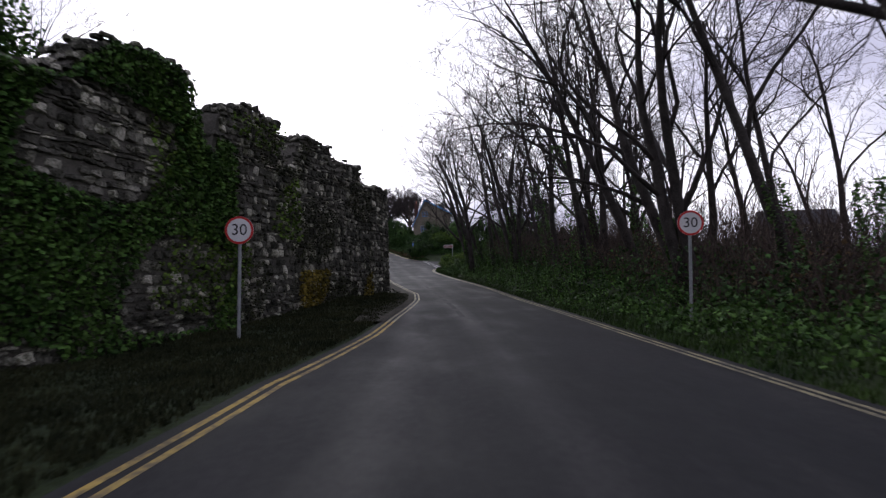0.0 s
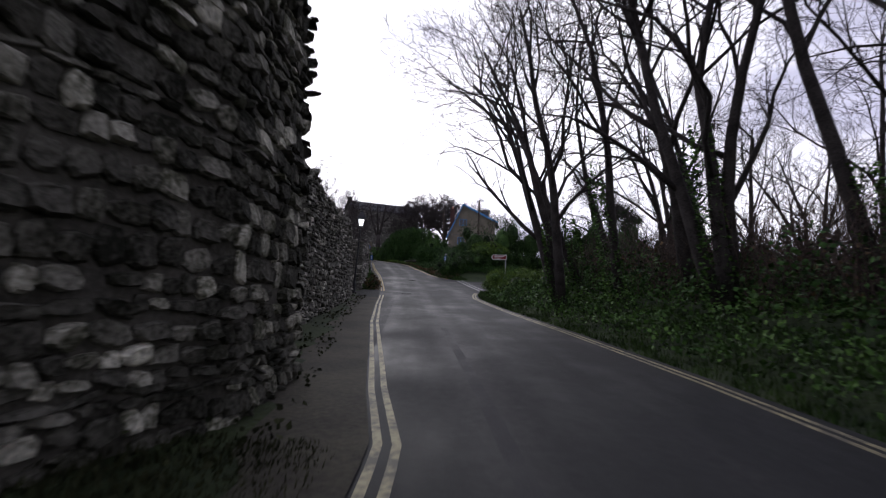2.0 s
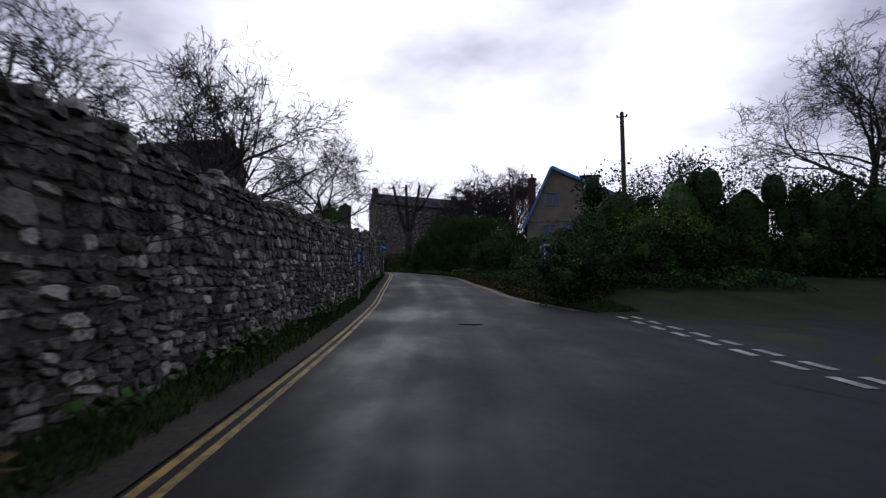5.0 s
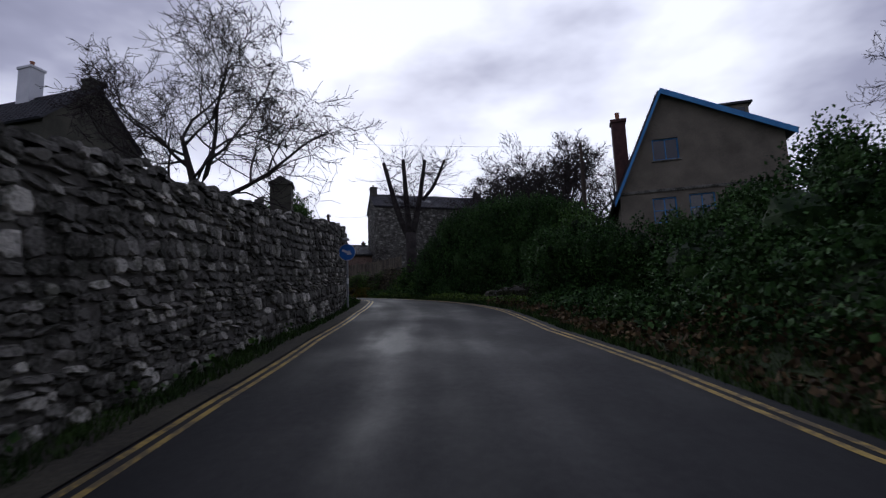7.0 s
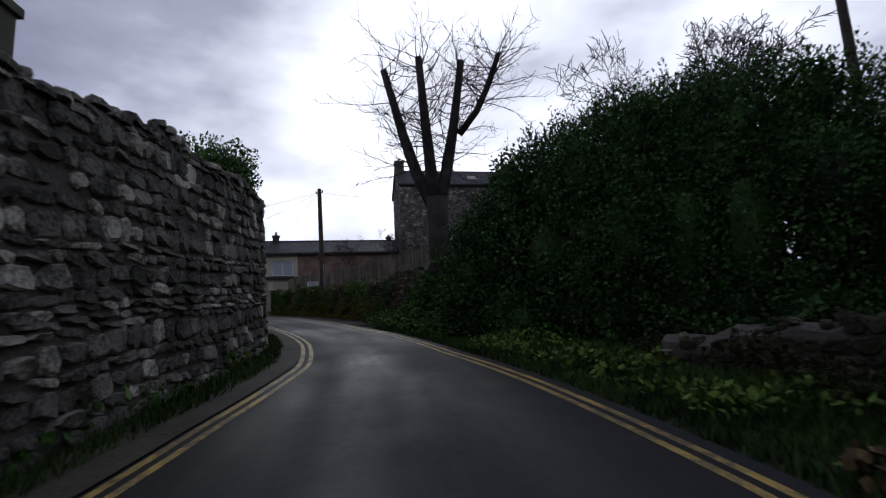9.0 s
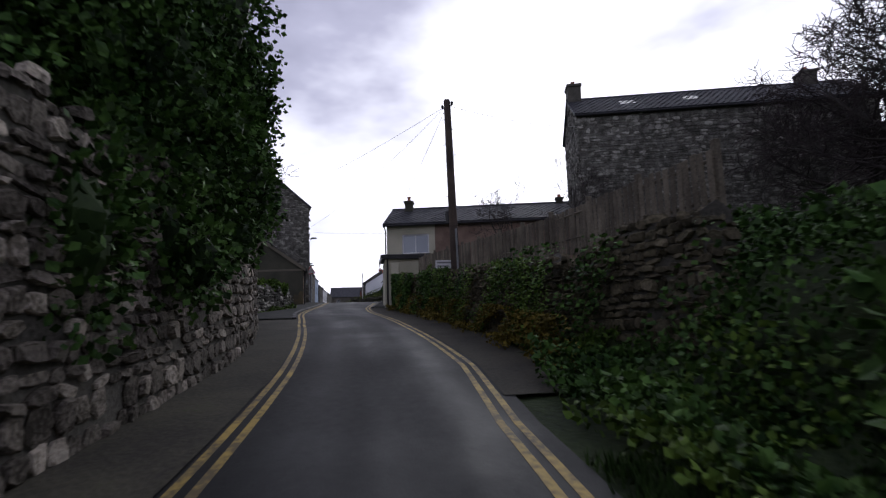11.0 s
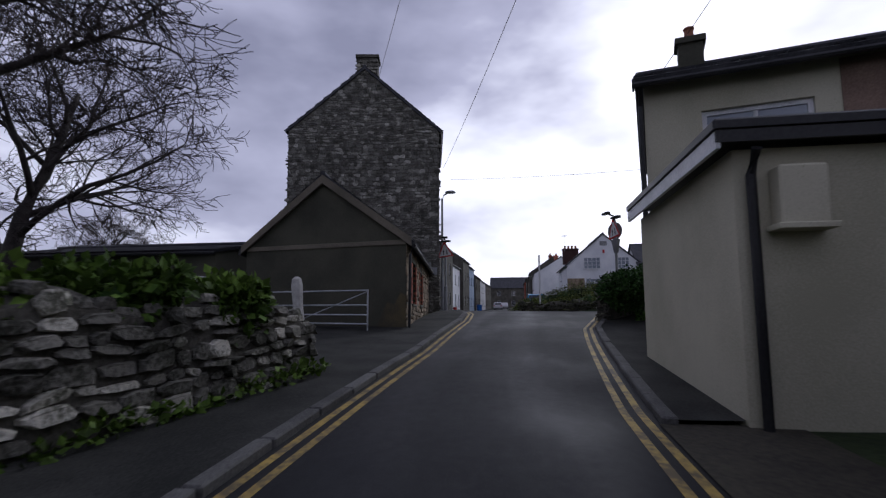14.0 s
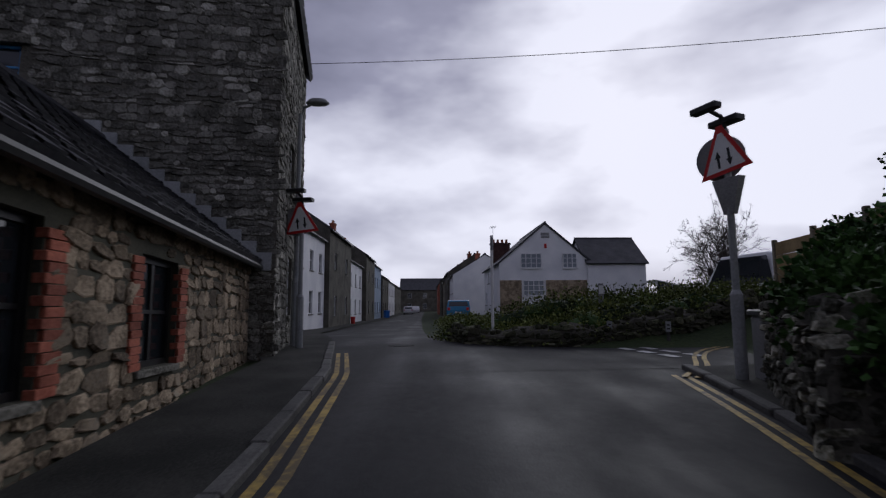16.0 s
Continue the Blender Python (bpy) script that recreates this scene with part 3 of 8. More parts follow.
def side_road(name, rows, label):
    """A side road from rows of (x, y, half width), laid just over the ground."""
    geo = Geo()
    for i, (x, y, hw) in enumerate(rows):
        a, b = rows[max(i - 1, 0)], rows[min(i + 1, len(rows) - 1)]
        d = Vector((b[0] - a[0], b[1] - a[1])).normalized()
        for c in range(7):
            o = hw * (c / 3 - 1)
            px, py = x + d.y * o, y - d.x * o
            s, l, z = station(px, py)
            geo.v.append((px, py, float(z[0]) + (0.003 if i == 0 else 0.006)))
    geo.f = [(i * 7 + c, i * 7 + c + 1, i * 7 + 8 + c, i * 7 + 7 + c) for i in range(len(rows) - 1) for c in range(6)]
    ob = structure(name, geo, LANE, label, "road")
    layer = ob.data.uv_layers.new(name="lane")
    for lp in ob.data.loops:
        p = geo.v[lp.vertex_index]
        s, l, z = station(p[0], p[1])
        layer.data[lp.index].uv = (float(l[0]), float(s[0]))
    return ob


side_road("side_road_lower", [(-6.2, 57.5, 6.5), (-3.5, 60.0, 5.2), (-0.5, 62.5, 3.8), (3.0, 65.2, 3.1), (9.0, 69.0, 2.8), (18.0, 74.0, 2.8), (40.0, 84.0, 2.8)], "side lane joining at the bend")
side_road("side_road_upper", [(-57.0, 121.0, 3.6), (-55.0, 123.0, 3.2), (-53.0, 125.5, 2.4), (-50.5, 129.5, 2.1), (-46.0, 137.0, 2.0), (-38.0, 150.0, 2.0)], "side lane climbing away beside the hedge")
bent_line([tuple(along(136.3, edge_r(136.3) - 0.2))[:2], (-52.5, 121.1), (-53.2, 122.6), (-53.5, 124.0), (-53.3, 126.2)], (0.0, 0.15), 0.075, YELLOW, "worn double yellow line bending round the corner")

# ---- stone walls ----
RNG = random.Random(7)


def lump(rng, sides=7):
    """A rough stone: outline and face in the x-z plane, one metre across, its face towards -y."""
    ring = []
    for k in range(sides):
        w = 2 * math.pi * (k + rng.uniform(-0.25, 0.25)) / sides
        c, s = math.cos(w), math.sin(w)
        r = 0.5 / max(abs(c), abs(s)) ** 0.85 * rng.uniform(0.8, 1.03)
        ring.append((c * r, s * r))
    tx, tz = rng.uniform(-0.25, 0.25), rng.uniform(-0.35, 0.35)
    vs = [(x, 0.25, z) for x, z in ring]
    vs += [(x * 1.0, -0.45 + rng.uniform(-0.15, 0.1), z * 1.0) for x, z in ring]
    vs += [(x * (0.84 + rng.uniform(-0.1, 0.06)), -0.9 + tx * x * 2 + tz * z * 2 + rng.uniform(-0.12, 0.12), z * (0.82 + rng.uniform(-0.12, 0.06))) for x, z in ring]
    fs = [(i, (i + 1) % sides, sides + (i + 1) % sides, sides + i) for i in range(sides)]
    fs += [(sides + i, sides + (i + 1) % sides, 2 * sides + (i + 1) % sides, 2 * sides + i) for i in range(sides)]
    fs.append(tuple(2 * sides + i for i in range(sides)))
    return vs, [tuple(reversed(f)) for f in fs]


LUMPS = [lump(random.Random(90 + k)) for k in range(14)]
LUMP_MESH = {}


def lump_mesh(k, material):
    key = (k, material.name)
    if key not in LUMP_MESH:
        g = Geo()
        g.add(*LUMPS[k])
        LUMP_MESH[key] = g.mesh("stone", material)
    return LUMP_MESH[key]


def lay_stones(parent, place, length, height, near, mats, size=(0.34, 0.17), depth=0.05, seed=1, fill=0.93, limit=280, skip=None, name="stone", tight=1.12):
    """Coursed rubble. place(u, v) gives the pose of a point of the face (x along, z up, -y out); height(u) the top;
    near: the stretch (u0, u1, v0, v1) whose stones are parts of their own; the rest is one joined part."""
    rng = random.Random(seed)
    rest = Geo()
    made = 0
    v = -0.05
    top = max(height(length * k / 60) for k in range(61))
    while v < top:
        h = size[1] * rng.choice((0.5, 0.75, 0.95, 1.1, 1.4, 1.8)) * rng.uniform(0.9, 1.12)
        u = rng.uniform(-0.2, 0)
        while u < length:
            w = max(size[0] * rng.uniform(0.4, 1.55), h * 0.8)
            c = u + w / 2
            hh = h * rng.uniform(0.62, 1.12)
            vc = v + h / 2 + rng.uniform(-0.02, 0.02) + 0.03 * math.sin(c * 1.3)
            if 0 < c < length and vc + hh * 0.3 < height(c) and rng.random() < fill + 0.04 and not (skip and skip(c, vc)):
                k = rng.randrange(len(LUMPS))
                m = place(c, vc) @ Matrix.Rotation(rng.gauss(0, 0.11), 4, "Y") @ Matrix.Diagonal((w * tight, depth * rng.uniform(0.4, 1.5), hh * tight, 1))
                if made < limit and near[0] <= c <= near[1] and near[2] <= vc <= near[3]:
                    ob = new(name, lump_mesh(k, mats[1]))
                    ob.parent = parent
                    ob.matrix_basis = m
                    made += 1
                else:
                    vs, fs = LUMPS[k]
                    rest.add([tuple(m @ Vector(p)) for p in vs], fs)
            u += w + 0.012
        v += h + 0.008
    if rest.v:
        part("rubble_stonework", rest, mats[0], parent, kind="stuff")


def polyline(pts):
    run = [0.0]
    for a, b in zip(pts, pts[1:]):
        run.append(run[-1] + math.hypot(b[0] - a[0], b[1] - a[1]))
    return run


def stone_wall(name, label, pts, tops, thick=0.55, near=(0, 0, 0, 0), mats=(STONE, STONE_OB), size=(0.34, 0.17), seed=1, face=1, batter=0.03, rough_top=0.12, both=False, low=0.0, depth=0.05):
    """A rubble wall along pts, its face on the right of the line (face=1) or the left. tops: rows of (run, height over the ground)."""
    run = polyline(pts)
    length = run[-1]
    size = (size[0] * 0.8, size[1] * 0.74)
    rng = random.Random(seed + 50)
    wob = [rng.uniform(0, 6.28) for _ in range(6)]

    def height(u):
        return float(np.interp(u, [t[0] for t in tops], [t[1] for t in tops])) + rough_top * (
            0.5 * math.sin(u * 2.3 + wob[0]) + 0.35 * math.sin(u * 5.1 + wob[1]) + 0.3 * math.sin(u * 11.7 + wob[2]))

    def spot(u):
        i = max(min(int(np.searchsorted(run, u)) - 1, len(pts) - 2), 0)
        a, b = Vector(pts[i]), Vector(pts[i + 1])
        d = (b - a).normalized()
        p = a + d * (u - run[i])
        return p, d

    base = {}

    def floor(u):
        k = round(u * 2)
        if k not in base:
            p, d = spot(min(max(k / 2, 0), length))
            base[k] = ground_at(p.x, p.y) - low
        a, b = math.floor(u * 2), math.floor(u * 2) + 1
        for q in (a, b):
            if q not in base:
                p, d = spot(min(max(q / 2, 0), length))
                base[q] = ground_at(p.x, p.y) - low
        return base[a] + (base[b] - base[a]) * (u * 2 - a)

    wall = thing(name, label, "wall", kind="structure")
    core = Geo()
    n = max(int(length / 0.3), 2)
    for i in range(n + 1):
        u = length * i / n
        p, d = spot(u)
        if 0 < i < n:
            d = (spot(min(u + 0.4, length))[1] + spot(max(u - 0.4, 0))[1]).normalized()
        out = Vector((d.y, -d.x)) * face
        z0, h = floor(u), height(u)
        for o, z in ((0.0, -0.4), (-batter * h, h - 0.06), (-thick * 0.5, h + 0.03 + rng.uniform(-0.04, 0.05)), (-thick + batter * h, h - 0.06), (-thick, -0.4)):
            core.v.append((p.x + out.x * o, p.y + out.y * o, z0 + z))
    for i in range(n):
        for k in range(4):
            q = (i * 5 + k, i * 5 + k + 1, i * 5 + k + 6, i * 5 + k + 5)
            core.f.append(q if face > 0 else tuple(reversed(q)))
    core.f.append((0, 1, 2, 3, 4))
    core.f.append(tuple(n * 5 + k for k in (4, 3, 2, 1, 0)))
    part("mortar_core", core, MORTAR, wall)

    def place_side(sign):
        def place(u, v):
            p, d = spot(u)
            out = Vector((d.y, -d.x)) * face * sign
            off = (0.0 if sign > 0 else thick) - batter * v
            q = p + out * (off if sign > 0 else off - 0.0)
            if sign < 0:
                q = p + out * (thick - batter * v)
            x = Vector((d.x, d.y, 0)) * (face * sign)
            y = Vector((-out.x, -out.y, 0))
            m = Matrix.Identity(4)
            for r in range(3):
                m[r][0], m[r][1], m[r][2] = x[r], y[r], (0, 0, 1)[r]
            m.translation = (q.x, q.y, floor(u) + v)
            return m
        return place

    lay_stones(wall, place_side(1), length, height, near, mats, size, seed=seed, depth=depth)
    # the broken ends
    for u, sg in ((0.02, -1), (length - 0.02, 1)):
        p, d = spot(u)
        out = Vector((d.y, -d.x)) * face
        n2 = Vector((d.x, d.y, 0)) * sg
        x2 = (-n2).cross(Vector((0, 0, 1)))
        mid = p - out * thick * 0.5

        def end_place(a, v, mid=mid, x2=x2, n2=n2, u=u):
            m = Matrix.Identity(4)
            for r in range(3):
                m[r][0], m[r][1], m[r][2] = x2[r], -n2[r], (0, 0, 1)[r]
            m.translation = (mid.x + x2.x * (a - thick / 2), mid.y + x2.y * (a - thick / 2), floor(u) + v)
            return m

        lay_stones(wall, end_place, thick, lambda a, u=u: height(u), (0, 0, 0, 0), mats, size, seed=seed + 7, depth=depth)
    # rough stones along the top
    cap = Geo()
    u = 0.1
    while u < length - 0.1:
        w = size[0] * rng.uniform(0.5, 1.3)
        p, d = spot(u)
        out = Vector((d.y, -d.x)) * face
        for o in np.arange(-0.12, -thick + 0.05, -0.2):
            k = rng.randrange(len(LUMPS))
            m = Matrix.Translation((p.x + out.x * o, p.y + out.y * o, floor(u) + height(u) - 0.03 + rng.uniform(-0.06, 0.05)))
            m = m @ Matrix.Rotation(math.atan2(d.y, d.x) + rng.uniform(-0.4, 0.4), 4, "Z") @ Matrix.Rotation(radians(-90) + rng.uniform(-0.3, 0.3), 4, "X")
            m = m @ Matrix.Diagonal((w, 0.07, rng.uniform(0.16, 0.26), 1))
            vs, fs = LUMPS[k]
            cap.add([tuple(m @ Vector(q)) for q in vs], fs)
        u += w * 0.85
    part("coping_stones", cap, mats[0], wall, kind="stuff")
    return wall


def side_pts(rows):
    return [tuple(along(s, l))[:2] for s, l in rows]


WALL_A = [(-7.7, -2.0), (-7.0, 5.0), (-6.45, 9.5), (-6.05, 12.2), (-5.6, 15.5), (-5.1, 18.6), (-4.65, 21.6), (-4.2, 23.9), (-4.6, 26.0)]
RUIN_TOP = [(0, 4.6), (9, 4.6), (9.77, 4.78), (10.08, 5.19), (10.65, 5.76), (11.45, 5.89), (12.05, 5.92), (12.74, 5.69), (13.1, 4.5), (13.42, 4.15), (13.7, 4.6), (13.85, 5.3), (14.63, 5.75), (15.42, 5.65), (16.63, 5.62), (16.85, 4.5), (17.3, 4.4), (17.6, 4.6), (17.8, 5.35), (18.24, 5.59), (20.16, 5.56), (20.55, 4.6), (21.0, 4.5), (21.3, 5.2), (22.94, 5.41), (23.3, 4.6), (23.94, 4.5), (24.58, 4.87), (31, 4.7)]
stone_wall("wall_ruin_tall", "tall ruined rubble wall with a broken crenellated top and creeping ivy", WALL_A,
           RUIN_TOP, thick=1.0, mats=(STONE_RUIN, STONE_RUIN_OB), near=(12, 22, 0.2, 2.6), size=(0.25, 0.175), seed=3, rough_top=0.1, depth=0.07)
stone_wall("wall_ruin_low", "low tumbled rubble wall with mossy stones", side_pts([(24.3, -2.8), (27.5, -2.7), (30.4, -2.65), (32.6, -2.7)]),
           [(0, 1.95), (4, 1.8), (6, 1.65), (8.3, 1.45)], thick=0.7, near=(2, 8.3, 0.2, 1.5), size=(0.34, 0.14), seed=5, depth=0.07)
stone_wall("wall_castle", "old grey rubble castle wall sloping down beside the lane", side_pts([(32.4, -2.75), (34.5, -2.8), (37.5, -2.8), (41, -2.9), (44, -2.95), (46.4, -3.1)]),
           [(0, 3.1), (0.3, 3.6), (0.8, 3.9), (1.5, 3.9), (1.9, 3.65), (3.4, 3.5), (6.5, 3.45), (9, 3.5), (11, 3.5), (12.5, 3.1), (14.0, 2.6)], thick=0.9, near=(1, 12, 0.3, 2.0), size=(0.25, 0.15), seed=8, rough_top=0.1, depth=0.07)
stone_wall("wall_entrance_return", "rubble wall end facing the entrance path", [(-15.4, 46.8), (-12.63, 48.25), (-10.95, 49.15)], [(0, 2.8), (5, 2.85)], thick=0.6,
           near=(1.5, 5.1, 0.1, 2.7), size=(0.34, 0.13), seed=11, depth=0.06)
stone_wall("wall_lane_lower", "long rubble garden wall along the lane with weeds at its foot", side_pts([(50.6, -3.0), (55.3, -3.05), (60, -3.2), (66, -3.3), (70, -3.3), (75, -3.5), (79, -3.65)]),
           [(0, 2.85), (3, 2.6), (8, 2.45), (14, 2.5), (18, 2.6), (29, 2.7)], thick=0.6, near=(15, 24, 0.2, 2.0), size=(0.26, 0.17), seed=13)
stone_wall("wall_lane_bend", "rubble garden wall curving round the bend of the lane", side_pts([(79, -3.65), (83, -3.35), (86, -3.05), (90, -2.85), (93, -2.5), (95.5, -2.15), (97.5, -2.2), (99.5, -2.5)]),
           [(0, 2.7), (7, 2.85), (11, 3.1), (16, 3.05), (21, 2.9)], thick=0.6, near=(7, 17, 0.2, 2.2), size=(0.3, 0.19), seed=17)
stone_wall("wall_lane_upper", "rubble wall hung with ivy", side_pts([(99.5, -2.5), (103, -2.55), (106, -2.5), (108.5, -2.6), (112, -2.9), (114.9, -3.2)]),
           [(0, 2.7), (6, 2.6), (9, 2.8), (13, 3.1), (15.6, 2.85)], thick=0.6, near=(5, 15.6, 0.2, 2.4), size=(0.28, 0.18), seed=19, mats=(STONE_BROWN, STONE_BROWN_OB))
stone_wall("wall_yard", "low rubble wall in front of the yard, topped with shrubs", side_pts([(118.6, -4.0), (120.5, -3.4), (122.5, -2.75), (124.6, -2.3), (125.4, -2.75)]),
           [(0, 1.2), (3, 1.2), (5.6, 1.0), (6.4, 0.8), (7.5, 0.65)], thick=0.55, near=(0.2, 7.5, 0.0, 1.4), size=(0.36, 0.17), seed=23, depth=0.07)
stone_wall("wall_retaining", "rubble retaining wall grown over with ivy and ferns", side_pts([(120.3, 2.75), (119, 2.6), (115.5, 2.55), (112, 2.5), (108.5, 2.55), (105.5, 2.9), (102.5, 3.3)]),
           [(0, 1.55), (4, 1.4), (10, 1.45), (14, 1.55), (20, 1.85)], thick=0.5, near=(2, 14, 0.2, 1.7), size=(0.25, 0.13), mats=(STONE_DAMP, STONE_DAMP_OB), seed=29)
stone_wall("wall_bank_low", "low tumbled stone wall at the foot of the hedge", [(-13.2, 88.6), (-14.6, 89.2), (-16.2, 89.8), (-17.4, 90.3)], [(0, 0.7), (2, 0.6), (3, 0.65), (4.6, 0.35)], thick=0.4, near=(0, 6.3, 0, 0.7), size=(0.24, 0.15), seed=31,
           mats=(STONE_MOSSY, STONE_MOSSY_OB), face=-1)
stone_wall("wall_corner_right", "low rubble wall under the junction hedge", [(-50.2, 117.6), (-51.3, 120.2), (-50.6, 122.6), (-48.0, 126.4)], [(0, 1.0), (9, 0.9)], thick=0.4, near=(0, 5, 0, 1), size=(0.26, 0.15), seed=37, face=-1, mats=(STONE_RUIN, STONE_RUIN_OB))
stone_wall("wall_verge", "low mossy stone facing under the grassy hedge bank", side_pts([(142.6, 0.55), (141.5, 0.9), (140.7, 1.9), (140.4, 3.2), (140.85, 5.8), (142.0, 8.4), (143.0, 9.6), (144.4, 11.5)]),
           [(0, 0.3), (4, 0.38), (12, 0.52)], thick=0.3, near=(0.5, 9, 0, 0.5), size=(0.24, 0.13), seed=41, mats=(STONE_MOSSY, STONE_MOSSY_OB))

# ---- trees ----


def grow_tree(seed, height=11.0, trunk_r=0.22, lean=0.08, levels=4, spread=0.75, first=0.28, kids=(7, 6, 5, 4), up=0.25, fork=False, reach=1.0, fine=0.005, sway=1.0):
    """Trunk and limbs in one Geo, thin twigs in another."""
    rng = random.Random(seed)
    wood, twig = Geo(), Geo()

    def shoot(p, d, length, r, level):
        n = (7, 6, 5, 4, 3)[level]
        pts, rad = [p.copy()], [r]
        q, e = p.copy(), d.copy()
        for i in range(n):
            wander = sway * (0.10, 0.22, 0.28, 0.30, 0.32)[level]
            e = (e + Vector((rng.gauss(0, wander), rng.gauss(0, wander), rng.gauss(0, wander * 0.6) + up * (0.12 if level else 0.0)))).normalized()
            q = q + e * (length / n)
            pts.append(q.copy())
            rad.append(max(r * (1 - 0.78 * (i + 1) / n), fine))
        (wood if level < 3 else twig).tube(pts, rad, (9, 6, 4, 3, 3)[level], cap=level < 2)
        if level >= levels:
            return
        k = kids[level]
        for j in range(k):
            f = (first if level == 0 else 0.22) + (1 - (first if level == 0 else 0.22)) * (j + rng.uniform(0.1, 0.9)) / k
            i = min(int(f * n), n - 1)
            a = pts[i].lerp(pts[i + 1], f * n - i)
            dd = (pts[i + 1] - pts[i]).normalized()
            side = dd.orthogonal().normalized()
            side.rotate(Matrix.Rotation(rng.uniform(0, 6.283), 3, dd))
            ang = rng.uniform(0.45, 0.95) * spread
            nd = (dd * math.cos(ang) + side * math.sin(ang)).normalized()
            ll = length * rng.uniform(0.42, 0.66) * (1.15 - 0.5 * f) * (reach if level == 0 else 1.0)
            shoot(a, nd, ll, max(rad[i] * rng.uniform(0.42, 0.6), fine * 1.2), level + 1)

    stems = 1 if not fork else rng.randint(2, 3)
    for _ in range(stems):
        d = Vector((rng.gauss(0, lean), rng.gauss(0, lean), 1)).normalized()
        if fork:
            d = Vector((rng.uniform(-0.28, 0.28), rng.uniform(-0.28, 0.28), 1)).normalized()
        shoot(Vector((rng.uniform(-0.15, 0.15) * (stems > 1), rng.uniform(-0.15, 0.15) * (stems > 1), -0.35)), d, height, trunk_r, 0)
    return wood, twig


def unit(v):
    return v / np.maximum(np.linalg.norm(v, axis=1), 1e-6)[:, None]


def leaf_shapes(g, p, d, up, w, h):
    """Small folded leaves at places p, pointing along d."""
    side = unit(np.cross(d, up) + 1e-5)
    b = p + d * (h * 0.45)[:, None] - up * (h * 0.08)[:, None]
    vs = np.stack([p, b + side * w[:, None], p + d * h[:, None], b - side * w[:, None]], 1).reshape(-1, 3)
    o = len(g.v)
    k = o + 4 * np.arange(len(p))[:, None]
    g.v.extend(map(tuple, vs.tolist()))
    g.f.extend(map(tuple, np.concatenate([k + [[0, 1, 2]], k + [[0, 2, 3]]], 1).reshape(-1, 3).tolist()))


def leaf_shape(g, p, d, up, w, h):
    leaf_shapes(g, np.array([p]), np.array([d]), np.array([up]), np.array([w]), np.array([h]))


def leaf_cloud(g, blobs, count, size, seed, shell=0.75, droop=0.0):
    """Leaves scattered through the outer part of ellipsoids (x, y, z, rx, ry, rz)."""
    rn = np.random.default_rng(seed)
    vol = [b[3] * b[4] + b[4] * b[5] + b[3] * b[5] for b in blobs]
    tot = sum(vol)
    for b, v in zip(blobs, vol):
        c = int(count * v / tot)
        n = unit(rn.normal(size=(c, 3)))
        r = (shell + (1 - shell) * rn.random(c)) * (1 + 0.16 * np.sin(n[:, 0] * 7 + b[0]) * np.sin(n[:, 1] * 6 + b[1]) + 0.1 * np.sin(n[:, 2] * 9 + n[:, 0] * 5))
        p = np.array(b[:3]) + n * np.array(b[3:6]) * r[:, None]
        d = unit(n + rn.normal(0, 0.6, (c, 3)) - np.array((0, 0, droop)))
        s = size * rn.uniform(0.6, 1.4, c)
        leaf_shapes(g, p, d, unit(rn.normal(size=(c, 3))), s * 0.42, s)


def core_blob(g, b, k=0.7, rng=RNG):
    """A dark inner mass for twigs and the shade among them, hidden behind the leaves."""
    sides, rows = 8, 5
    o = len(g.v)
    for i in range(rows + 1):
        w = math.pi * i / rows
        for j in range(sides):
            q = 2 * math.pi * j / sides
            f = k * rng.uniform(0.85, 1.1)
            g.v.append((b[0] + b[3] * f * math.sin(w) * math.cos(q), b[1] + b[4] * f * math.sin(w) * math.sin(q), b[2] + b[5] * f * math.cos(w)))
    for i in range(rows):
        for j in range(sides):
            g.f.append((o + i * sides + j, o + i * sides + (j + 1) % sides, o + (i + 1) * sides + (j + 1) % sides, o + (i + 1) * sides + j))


TREE_KINDS = {}


